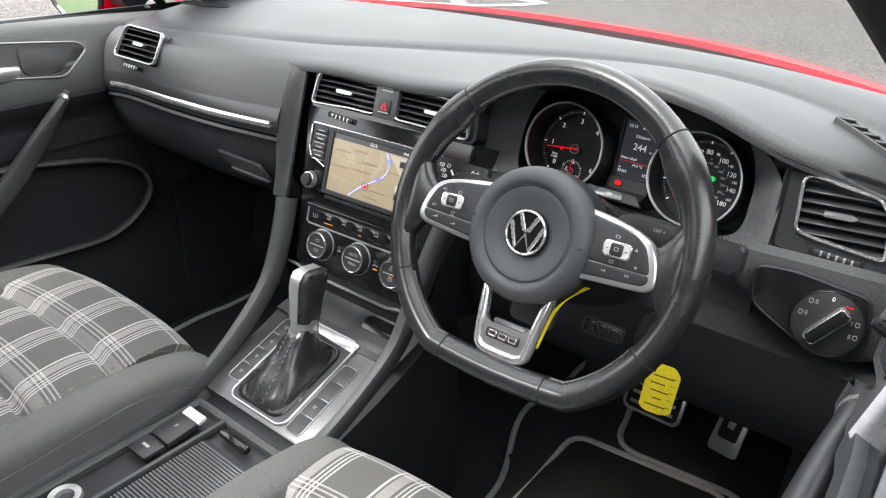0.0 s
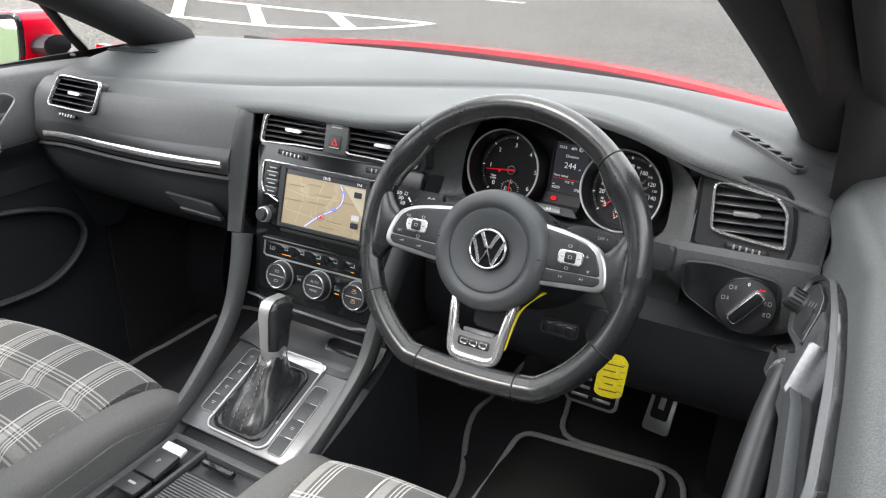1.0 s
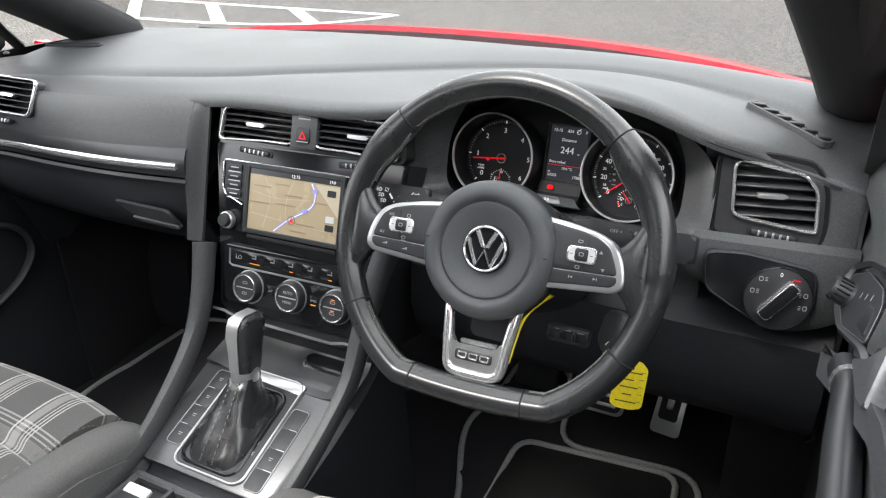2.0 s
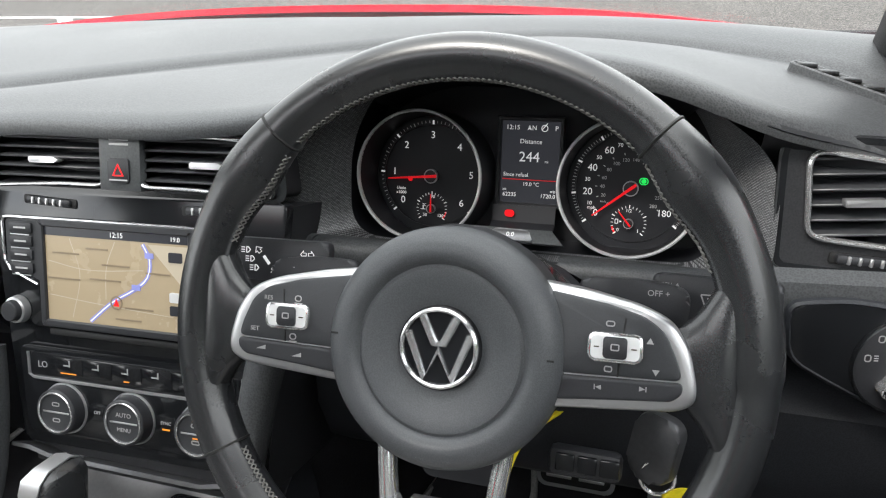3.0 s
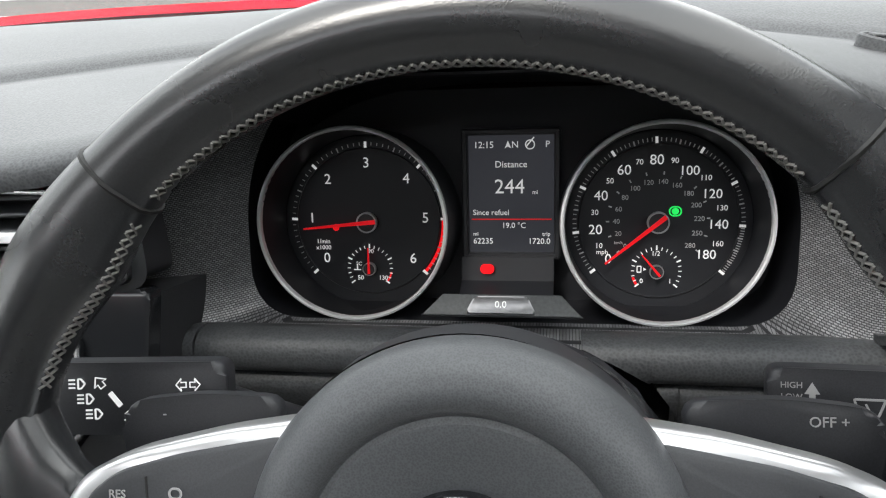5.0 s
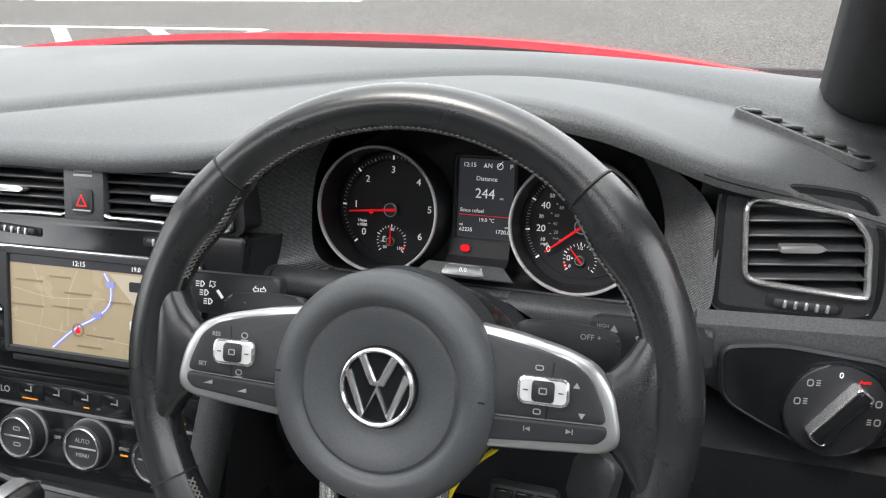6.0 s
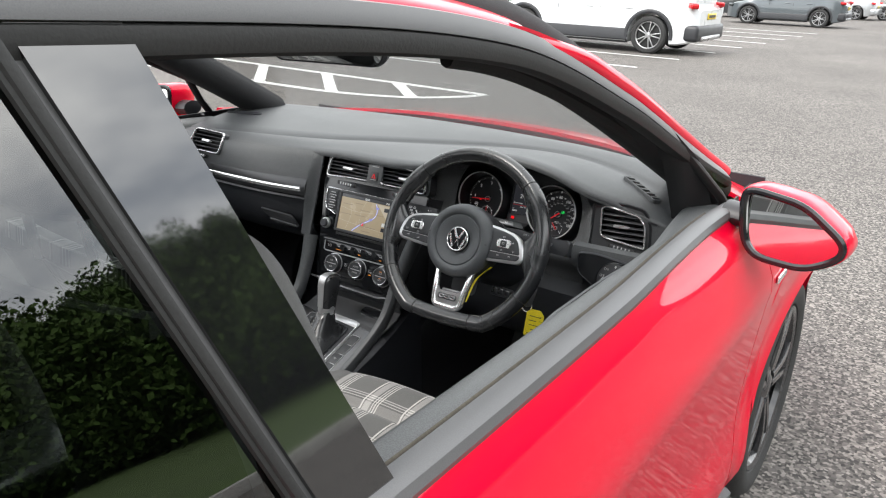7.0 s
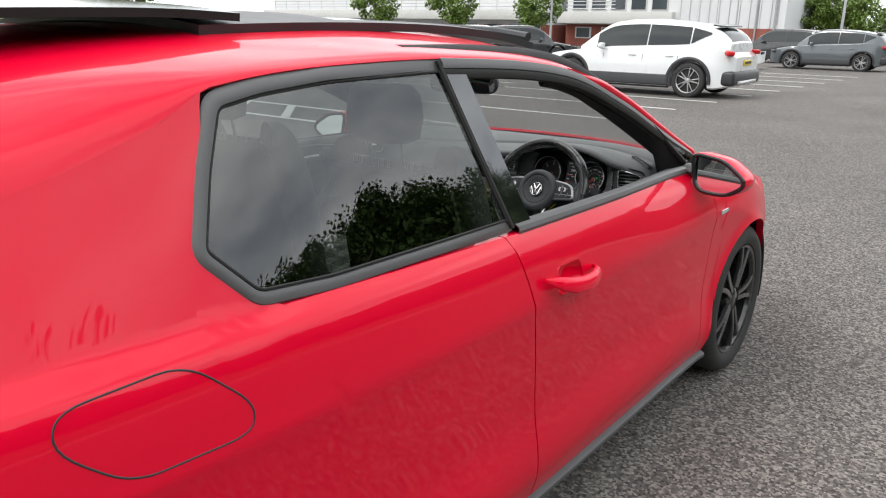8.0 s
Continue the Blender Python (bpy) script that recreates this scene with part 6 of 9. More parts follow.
wst = stalk(1, RS, "black wiper stalk with white symbols")
for k, w in enumerate(("HIGH", "LOW", "INT", "OFF")):
    words(w, 0.0036, SYMBOL, wst, RS @ shift(-0.0325, 0.0090 - 0.0050 * k, 0.0062))
part("symbol", moved(prism([(-0.0012, -0.010), (0.0012, -0.010), (0.0012, 0.006), (0.003, 0.006), (0.0, 0.011), (-0.003, 0.006), (-0.0012, 0.006)], 0.0004), RS @ shift(-0.0245, -0.0005, 0.0061)), SYMBOL, wst)
part("symbol", moved(rim_of(round_poly([(-0.0065, 0.0035), (-0.0035, -0.0045), (0.0035, -0.0045), (0.0065, 0.0035)], 0.0015), 0.0009, 0.0004), RS @ shift(-0.003, 0.001, 0.0061)), SYMBOL, wst)
part("symbol", moved(box(0.0009, 0.007, 0.0004), RS @ pose(-0.003, -0.001, 0.0063, 0, 0, 25)), SYMBOL, wst)
part("cruise_stalk", moved(box(0.05, 0.02, 0.016, 0.005), WM @ shift(0.085, -0.085, -0.085)), BLACK_SATIN, column)
for k in range(3):
    part("stalk_button", moved(box(0.013, 0.012, 0.004, 0.001), WM @ shift(0.072 + 0.015 * k, -0.084, -0.076)), BLACK_GLOSS, column)

wheel_thing = thing("steering_wheel", HUB, "black leather flat-bottomed steering wheel with silver spokes", "steering wheel")
WH = face_at(0.3443, -0.7859, 0.8479, 24) @ pose(0, 0, 0, 0, 0, 1.6)     # the wheel's own plane, turned a little
RIMZ = -0.015
R = 0.1805


def rim_pt(a, r=R):
    """The rim's centre line: round above, flattened below. a: radians from the right, anticlockwise."""
    x, y = r * math.cos(a), r * math.sin(a)
    flat = -r * 0.865
    if y < flat:
        y = flat - (flat - y) * 0.22
    return Vector((x, y, RIMZ))


RB = 0.0160
N = 180
SEAMS = (47, 133, 209, 247, 291, 331)
def rim_frame(a):
    p = rim_pt(a)
    t = (rim_pt(a + 0.015) - rim_pt(a - 0.015)).normalized()
    side = t.cross(Vector((0, 0, 1))).normalized()
    d = math.degrees(a) % 360
    grip = max(math.exp(-((d - g) / 9.0) ** 2) for g in (36, 144))
    side_grip = max(math.exp(-((d - g) / 20.0) ** 2) for g in (8, 172))
    low = math.exp(-((d - 270) / 40.0) ** 2)
    top = 1.0 if 47 < d < 133 else 0.0
    return p, side, RB + 0.0022 * grip + 0.0012 * side_grip + 0.0008 * low - 0.0004 * top, grip


def rim_section(a, w):
    """A point of the rim's skin: w turns from the outside over the front to the inside; a flattened front with a soft crease."""
    p, side, rb, grip = rim_frame(a)
    c, q = math.cos(w), math.sin(w)
    k = 1 + 0.05 * math.exp(-((w - 0.95) / 0.28) ** 2) - 0.05 * math.exp(-((w - 2.30) / 0.22) ** 2) + 0.07 * math.exp(-((w - 2.75) / 0.25) ** 2)
    return p + side * rb * k * (0.96 * c - 0.22 * grip * max(0.0, -c)) + Vector((0, 0, 1)) * rb * k * 1.06 * q


bm = loft([[WH @ rim_section(2 * math.pi * i / N, 2 * math.pi * j / 28) for j in range(28)] for i in range(N)] + [[WH @ rim_section(0, 2 * math.pi * j / 28) for j in range(28)]], caps=False)
bmesh.ops.remove_doubles(bm, verts=bm.verts[:], dist=1e-6)
rim = part("rim", bm, LEATHER, wheel_thing, "black leather-wrapped wheel rim", angle=75)
# seams across the rim, a welt along its front and cross stitching on its inside
for deg in SEAMS:
    path = []
    for w in np.linspace(0, 2 * math.pi, 28, endpoint=False):
        q = rim_section(radians(deg), w)
        path.append(WH @ (rim_pt(radians(deg)) + (q - rim_pt(radians(deg))) * 0.993))
    part("seam", tube(path, 0.0011, n=5, closed=True), RUBBER, rim)
st_bm = []
for lo, hi in ((211, 246), (293, 330), (135, 160), (20, 45), (49, 131)):
    nst = int((hi - lo) * 0.78)
    for k in range(nst):
        a = radians(lo + (hi - lo) * (k + 0.5) / nst)
        da = radians((hi - lo) / nst) * 0.46
        for w0, w1 in ((2.70, 2.98), (2.98, 2.70)):
            c0, c1 = rim_section(a - da, w0), rim_section(a + da, w1)
            o0, o1 = (c0 - rim_pt(a)).normalized() * 0.0003, (c1 - rim_pt(a)).normalized() * 0.0003
            st_bm.append(tube([WH @ (c0 + o0), WH @ (c0.lerp(c1, 0.5) + o0 * 2), WH @ (c1 + o1)], 0.00062, n=4))
tagged(part("stitching", merge(*st_bm), THREAD, rim, "grey cross stitching"), kind="stuff")

# hub: a dished middle, a moulded groove and a full outer roll
hub = part("airbag_cover", moved(lathe([(0, -0.001), (0.0262, -0.0008), (0.0285, 0.0005), (0.034, 0.0022), (0.042, 0.0045), (0.0490, 0.0062), (0.0508, 0.0062), (0.0518, 0.0050), (0.0530, 0.0048), (0.0542, 0.0062), (0.0560, 0.0085), (0.060, 0.0100), (0.0650, 0.0096), (0.0700, 0.0072), (0.0740, 0.0026), (0.0760, -0.004), (0.0765, -0.012), (0.0755, -0.018)], 84), WH @ shift(0.001, -0.0015)), AIRBAG, wheel_thing, "round dark grey airbag cover", angle=50)
part("hub_back", moved(lathe([(0.0752, -0.014), (0.0745, -0.02), (0.076, -0.034), (0.073, -0.058), (0.06, -0.068)], 64), WH), BLACK_SATIN, wheel_thing)
BADGE = WH @ shift(0, 0, 0.0008) @ Matrix.Diagonal((0.94, 0.94, 1, 1))
bd = part("badge", moved(lathe([(0, 0.0018), (0.0232, 0.0018), (0.0240, 0.0030), (0.0278, 0.0026), (0.0282, -0.002)], 56), BADGE), BLACK_GLOSS, wheel_thing)
part("badge_ring", moved(lathe([(0.0236, 0.0016), (0.0240, 0.0042), (0.0252, 0.0050), (0.0266, 0.0042), (0.0272, 0.0016)], 56), BADGE), CHROME, bd, "round chrome badge ring")
for pts in (((-0.0118, 0.0205), (-0.0030, 0.0028), (0.0030, 0.0028), (0.0118, 0.0205)), ((-0.0215, 0.0096), (-0.0092, -0.0205), (0.0, -0.0012), (0.0092, -0.0205), (0.0215, 0.0096))):
    part("badge_bar", tube([BADGE @ Vector((x, y, 0.0030)) for x, y in pts], 0.0027, 0.0017, n=6, up=WH.to_3x3() @ Vector((0, 0, 1)), power=3), CHROME, bd, "chrome chevron of the badge")
words("AIRBAG", 0.0068, AIRBAG, hub, WH @ shift(0.001, -0.0665, 0.0088))
for x, y in ((-0.0665, 0.004), (0.068, 0.0)):
    part("cover_mark", moved(box(0.007, 0.0012, 0.0006), WH @ shift(x, y, 0.0086)), RUBBER, hub)


# side spokes: a silver strap round a dark switch pad, blended into the rim by leather
def strap_fall(x, y):
    return -0.002 - 0.013 * max(0.0, min(1.0, (y - 0.020) / 0.025)) * max(0.0, min(1.0, (0.125 - abs(x)) / 0.06))


def cushion(outline, lift, drop, edge=0.0016):
    """A raised pad over the spoke's own surface, its rim rounded."""
    cx = sum(p[0] for p in outline) / len(outline)
    cy = sum(p[1] for p in outline) / len(outline)
    rings = [[(x, y, strap_fall(x, y) + lift - drop) for x, y in outline], [(x, y, strap_fall(x, y) + lift - edge) for x, y in outline]]
    for q, e in ((0.35, 0.75), (1.0, 1.0)):
        rings.append([(x, y, strap_fall(x, y) + lift - edge * (1 - e)) for x, y in inset(outline, edge * q)])
    base = inset(outline, edge)
    for q in (0.8, 0.55, 0.3, 0.05):
        rings.append([(cx + (x - cx) * q, cy + (y - cy) * q, strap_fall(cx + (x - cx) * q, cy + (y - cy) * q) + lift) for x, y in base])
    return loft(rings)


for s in (-1, 1):
    def flip(pts):
        return pts if s > 0 else [(-x, y) for x, y in pts][::-1]
    strap_o = flip(round_poly([(0.050, 0.0455), (0.086, 0.0415), (0.118, 0.0350), (0.136, 0.0270), (0.146, 0.0120), (0.1515, -0.008), (0.1505, -0.0180), (0.141, -0.0240), (0.105, -0.0268), (0.060, -0.0300)], 0.008, 5))
    upper = flip(round_poly([(0.062, 0.0400), (0.100, 0.0345), (0.121, 0.0290), (0.1325, 0.0205), (0.1400, 0.0040), (0.1425, -0.0058), (0.066, -0.0078)], 0.005, 5))
    lower = flip(round_poly([(0.070, -0.0086), (0.1428, -0.0066), (0.1430, -0.0130), (0.1375, -0.0180), (0.100, -0.0210), (0.068, -0.0240)], 0.003, 4))
    sp = part("spoke", moved(cushion(strap_o, 0.000, 0.012, 0.003), WH), SATIN, wheel_thing, "satin silver side spoke", angle=50)
    pod = part("switch_pod", moved(cushion(upper, 0.0018, 0.006), WH), KEYPAD, sp, "dark grey switch pad")
    part("lower_key", moved(cushion(lower, 0.0016, 0.006), WH), BLACK_SATIN, sp, "black lower switch key")
    PZ = 0.0003
    RK = WH @ shift(s * 0.1050, 0.0105, PZ)
    part("rocker", moved(prism(rounded(0.031, 0.0168, 0.0042), 0.0026, 0.0009), RK), CHROME, pod, "chrome-framed rocker switch")
    part("rocker_rest", moved(prism(rounded(0.0275, 0.0135, 0.003), 0.0004, z0=0.0026), RK), WHITE_BUTTON, pod)
    part("rocker_key", moved(prism(rounded(0.0135, 0.0125, 0.002), 0.0030, 0.0008), RK @ shift(0, 0, 0.0012)), BLACK_SATIN, pod)
    part("symbol", moved(rim_of(rounded(0.0050, 0.0040, 0.001), 0.0007, 0.0004), RK @ shift(0, 0.0005, 0.0044)), SYMBOL, pod)
    part("symbol", moved(box(0.003, 0.0007, 0.0004), RK @ shift(-0.0105, 0, 0.0032)), INK, pod)
    part("symbol", moved(box(0.003, 0.0007, 0.0004), RK @ shift(0.0105, 0, 0.0032)), INK, pod)
    for x0, y0, x1, y1 in ((0.110, 0.0275, 0.109, 0.0185), (0.1075, 0.0025, 0.107, -0.0065)):
        part("groove", tube([WH @ Vector((s * x0, y0, strap_fall(x0, y0) + 0.0019)), WH @ Vector((s * x1, y1, PZ - 0.0003))], 0.0005, n=4), RUBBER, pod)
    def mark(name, bm, x, y, z=0.0001):
        part(name, moved(bm, WH @ shift(x, y, z)), SYMBOL, pod)
    if s < 0:
        words("RES", 0.0042, SYMBOL, pod, WH @ shift(-0.1205, 0.0212, -0.0001))
        words("SET", 0.0042, SYMBOL, pod, WH @ shift(-0.1300, 0.0000, 0.0001))
        for x, y in ((-0.0985, 0.0222), (-0.1015, -0.0030)):
            mark("symbol", rim_of(rounded(0.0050, 0.0042, 0.0020), 0.0007, 0.0004), x, y)
            mark("symbol", box(0.0056, 0.0008, 0.0004), x, y - 0.0032)
        for x, y in ((-0.1250, -0.0122), (-0.0985, -0.0150)):
            mark("symbol", prism([(-0.0035, -0.001), (0.0035, -0.001), (0.0035, 0.0018)], 0.0004), x, y)
    else:
        mark("symbol", rim_of(rounded(0.0052, 0.0034, 0.0014), 0.0007, 0.0004), 0.1015, 0.0238)
        mark("symbol", rim_of(rounded(0.0048, 0.0036, 0.0014), 0.0007, 0.0004), 0.1015, -0.0025)
        mark("symbol", prism([(-0.002, -0.0014), (0.002, -0.0014), (0, 0.002)], 0.0004), 0.1240, 0.0155)
        mark("symbol", prism([(-0.002, 0.0014), (0, -0.002), (0.002, 0.0014)], 0.0004), 0.1280, -0.0018)
        for x, y, f in ((0.0965, -0.0135, -1), (0.1210, -0.0120, 1)):
            mark("symbol", prism([(-0.0016, -0.0014), (0.0016, 0), (-0.0016, 0.0014)] if f > 0 else [(0.0016, -0.0014), (0.0016, 0.0014), (-0.0016, 0)], 0.0004), x, y)
            mark("symbol", box(0.0006, 0.003, 0.0004), x + f * 0.0022, y)
    # leather web between the strap and the rim
    web = []
    for x, y0, y1, d in ((0.138, -0.0165, 0.0225, 0.008), (0.146, -0.0250, 0.0290, 0.0100), (0.153, -0.0330, 0.0390, 0.0125), (0.160, -0.0450, 0.0530, 0.0140), (0.167, -0.0620, 0.0690, 0.0140), (0.175, -0.0720, 0.0780, 0.0110)):
        web.append([WH @ Vector((s * x, (y0 + y1) / 2 + (y1 - y0) / 2 * math.copysign(abs(math.cos(w)) ** 0.8, math.cos(w)), RIMZ + 0.0005 + d * math.copysign(abs(math.sin(w)) ** 0.6, math.sin(w)))) for w in np.linspace(0, 2 * math.pi, 26, endpoint=False)])
    part("spoke_root", loft(web), LEATHER, rim, angle=70)
    # gear paddle behind the spoke
    pad_o = flip(round_poly([(0.075, 0.046), (0.110, 0.0475), (0.142, 0.044), (0.146, 0.034), (0.138, 0.0), (0.085, -0.005)], 0.010))
    part("shift_paddle", moved(prism(pad_o, 0.007, 0.003, z0=-0.050), WH), BLACK_SATIN, wheel_thing)
    words("OFF +" if s > 0 else "-", 0.0052, SYMBOL, wheel_thing, WH @ shift(s * 0.126, 0.0390, -0.0428))

# lower spoke: one silver stirrup with a small badge plate
st_path = spline([(-0.0405, -0.052, -0.022), (-0.0385, -0.075, -0.018), (-0.0345, -0.105, -0.015), (-0.0325, -0.124, -0.015), (-0.0300, -0.1345, -0.015), (-0.0225, -0.1395, -0.015), (-0.010, -0.1405, -0.015), (0.010, -0.1405, -0.015), (0.0225, -0.1395, -0.015), (0.0300, -0.1345, -0.015), (0.0325, -0.124, -0.015), (0.0345, -0.105, -0.015), (0.0385, -0.075, -0.018), (0.0405, -0.052, -0.022)], 60)
lb = part("lower_spoke", tube([WH @ p for p in st_path], 0.0060, 0.0068, n=16, power=2.5, up=WH.to_3x3() @ Vector((0, 0, 1))), CHROME, wheel_thing, "polished silver lower spoke stirrup", angle=70)
part("badge_plate", moved(prism(round_poly([(-0.029, -0.100), (-0.0235, -0.1095), (0.0235, -0.1095), (0.029, -0.100), (0.030, -0.136), (-0.030, -0.136)], 0.003), 0.006, 0.0015, z0=-0.0170), WH), SATIN, lb, "satin silver badge plate")
part("inner_lip", moved(prism(round_poly([(-0.0225, -0.104), (0.0225, -0.104), (0.0205, -0.111), (-0.0205, -0.111)], 0.002), 0.006, 0.001, z0=-0.026), WH), BRUSHED, lb)
part("badge_recess", moved(prism(rounded(0.044, 0.0115, 0.003), 0.0010, 0.0004), WH @ shift(0, -0.1200, -0.0104)), BLACK_SATIN, lb)
for k in (-1, 0, 1):
    part("badge_bar", moved(rim_of(rounded(0.0112, 0.0072, 0.0022), 0.0018, 0.0012, 0.0004), WH @ shift(0.0132 * k, -0.1200, -0.0096)), CHROME, lb)
part("centre_gap", moved(prism(rounded(0.06, 0.05, 0.01), 0.002), WM @ shift(0, -0.085, -0.075)), BLACK_SATIN, column)

# key in the lock with its yellow tag
key = thing("key", (0.478, -0.69, 0.735), "grey car key with a chrome ring in the ignition lock", "key")
part("key_head", moved(prism(rounded(0.035, 0.05, 0.012), 0.012, 0.004), pose(0.478, -0.71, 0.735, 70, 0, -30)), GUNMETAL, key)
part("key_ring", tube([(0.478 + 0.012 * math.cos(a), -0.722, 0.716 + 0.015 * math.sin(a)) for a in np.linspace(0, 2 * math.pi, 20, endpoint=False)], 0.0016, n=6, closed=True, up=(0, 1, 0)), CHROME, key)
tg_m = pose(0.498, -0.724, 0.679, 84, 4, 12) @ Matrix.Diagonal((0.92, 0.92, 1, 1))
tag_thing = thing("key_tag", (0.497, -0.724, 0.64), "bright yellow plastic key tag with handwriting hanging from the key", "key tag")
tp = part("tag_plate", moved(prism(round_poly([(-0.019, -0.03), (-0.019, 0.026), (-0.008, 0.034), (0.012, 0.034), (0.021, 0.024), (0.021, -0.03), (0.008, -0.035), (-0.010, -0.035)], 0.004), 0.0016, 0.0004), tg_m), TAG, tag_thing)
for k in range(5):
    part("ink_bar", moved(box((0.026, 0.018, 0.022, 0.012, 0.026)[k], 0.0016, 0.0003), tg_m @ shift((0.002, -0.003, 0.001, 0.0, 0.0)[k], 0.018 - 0.0105 * k, 0.0017)), INK, tp)
    part("ink_line", moved(box(0.006, 0.0006, 0.0003), tg_m @ shift(0.015, 0.02 - 0.0105 * k, 0.0017)), INK, tp)
# yellow strip along the lower spoke's far side
ribbon = spline([(0.0700, -0.0400, -0.036), (0.0620, -0.0480, -0.036), (0.0460, -0.0660, -0.036), (0.0385, -0.085, -0.034), (0.0350, -0.122, -0.028)], 16)
ribbon_w = [0.0024, 0.0026, 0.0024, 0.0018, 0.0010, 0.0008, 0.0008, 0.0010, 0.0014, 0.0018, 0.0020, 0.0020, 0.0020, 0.0018, 0.0016, 0.0012]
note = part("yellow_strip", sheet([[WH @ (p + Vector((-w, 0.0003, 0.0))), WH @ p, WH @ (p + Vector((w, 0.0, -0.0015)))] for p, w in zip(ribbon, ribbon_w)], 0.0006), TAG)
tagged(note, "thin yellow strip along the lower spoke of the steering wheel", "tag")

# ---- centre console ----
console = thing("centre_console", (0, -0.95, 0.22), "dark centre console with a selector lever and sliding tray", "centre console")
PT = 20.0
PAN = pose(-0.008, -0.832, 0.519, PT, 0, 0)          # selector panel: local y forward and up
def pan(x, y, z=0.0):
    return PAN @ Matrix.Translation((x, y, z))
# body under the panels
body = []
for y, w, zt in ((-0.62, 0.125, 0.60), (-0.72, 0.13, 0.555), (-0.80, 0.125, 0.52), (-0.92, 0.118, 0.478), (-1.0, 0.115, 0.468), (-1.2, 0.11, 0.468), (-1.45, 0.11, 0.468)):
    body.append([(-w - 0.02, y, 0.2), (-w - 0.008, y, zt - 0.06), (-w, y, zt - 0.012), (-w + 0.012, y, zt - 0.005), (w - 0.012, y, zt - 0.005), (w, y, zt - 0.012), (w + 0.008, y, zt - 0.06), (w + 0.02, y, 0.2)])
part("console_body", loft(body), SOFT_DARK, console)
# grey side rails that flow down from the stack
for s in (-1, 1):
    pth = spline([(s * 0.184, -0.632, 0.900), (s * 0.184, -0.655, 0.860), (s * 0.166, -0.682, 0.79), (s * 0.152, -0.708, 0.73), (s * 0.142, -0.738, 0.66), (s * 0.138, -0.775, 0.595), (s * 0.130, -0.85, 0.537), (s * 0.122, -0.93, 0.497), (s * 0.116, -1.03, 0.482), (s * 0.112, -1.25, 0.478), (s * 0.112, -1.45, 0.478)], 40)
    pth = [p for p in pth if p.z < (0.80 if s > 0 else 0.735)]
    part("side_rail", tube(pth, lambda t: 0.017 - 0.007 * min(1.0, t * 2.2), lambda t: 0.016, n=12, power=2.6, up=(0, -0.8, 0.6)), SOFT, console)
# storage tray below the climate panel
tr_rows = [[(x, y, z + (0.006 if abs(x) > 0.1 else 0)) for x in np.linspace(-0.128, 0.128, 13)] for y, z in ((-0.735, 0.628), (-0.70, 0.60), (-0.695, 0.575), (-0.71, 0.562), (-0.745, 0.552), (-0.765, 0.547))]
part("front_tray", sheet(tr_rows, 0.004), GUNMETAL, console, "dark brushed tray panel with a shallow pocket")
part("tray_pocket", moved(prism(rounded(0.08, 0.03, 0.012), 0.003, 0.001), pose(0.06, -0.715, 0.565, 35, 0, 0)), BLACK_GLOSS, console)
# selector panel
part("panel_base", moved(prism(round_poly([(-0.122, 0.098), (0.122, 0.098), (0.112, -0.092), (-0.112, -0.092)], 0.012), 0.006, 0.002), PAN), GUNMETAL, console, "satin gunmetal selector surround")
sel = part("selector_panel", moved(prism(rounded(0.118, 0.168, 0.016), 0.004, 0.001, z0=0.005), PAN), BLACK_SATIN, console)
part("chrome_outline", moved(rim_of(rounded(0.122, 0.172, 0.018), 0.0035, 0.006, 0.001, z0=0.005), PAN), SATIN, sel, "satin chrome panel outline")
part("chrome_corner", moved(prism(round_poly([(-0.058, 0.083), (0.062, 0.083), (0.06, 0.066), (-0.05, 0.072)], 0.006), 0.002, 0.0006, z0=0.008), PAN), SATIN, sel)
for s in (-1, 1):
    off = -0.018 if s > 0 else 0.004
    part("button_outline", moved(rim_of(rounded(0.029, 0.130, 0.007), 0.0013, 0.0030, 0.0005, z0=0.005), pan(s * 0.0765, off)), SATIN, console)
    for k in range(4):
        yb = -0.0485 + 0.0323 * k + off
        part("console_button", moved(prism(rounded(0.0255, 0.0308, 0.003), 0.0016, 0.0006, z0=0.0055), pan(s * 0.0765, yb)), KEYPAD, console)
        if k:
            part("silver_line", moved(box(0.0130, 0.0009, 0.0004), pan(s * 0.0820, yb - 0.0161, 0.0074)), SATIN, console)
        if s < 0 or k == 1:
            part("symbol", moved(box(0.0065, 0.0009, 0.0004), pan(s * 0.0765, yb + 0.002, 0.0073)), SYMBOL, console)
            part("symbol", moved(box(0.0045, 0.0009, 0.0004), pan(s * 0.0765, yb - 0.001, 0.0073)), SYMBOL, console)
for k, w in enumerate(("P", "R", "N", "D/S")):
    words(w, 0.0075, SYMBOL, sel, pan(0.045, 0.030 - (0, 0.034, 0.05, 0.066)[k], 0.0095))
for y in (-0.028, -0.046):
    part("symbol", moved(box(0.004, 0.001, 0.0004), pan(0.034, y, 0.0093)), SYMBOL, sel)
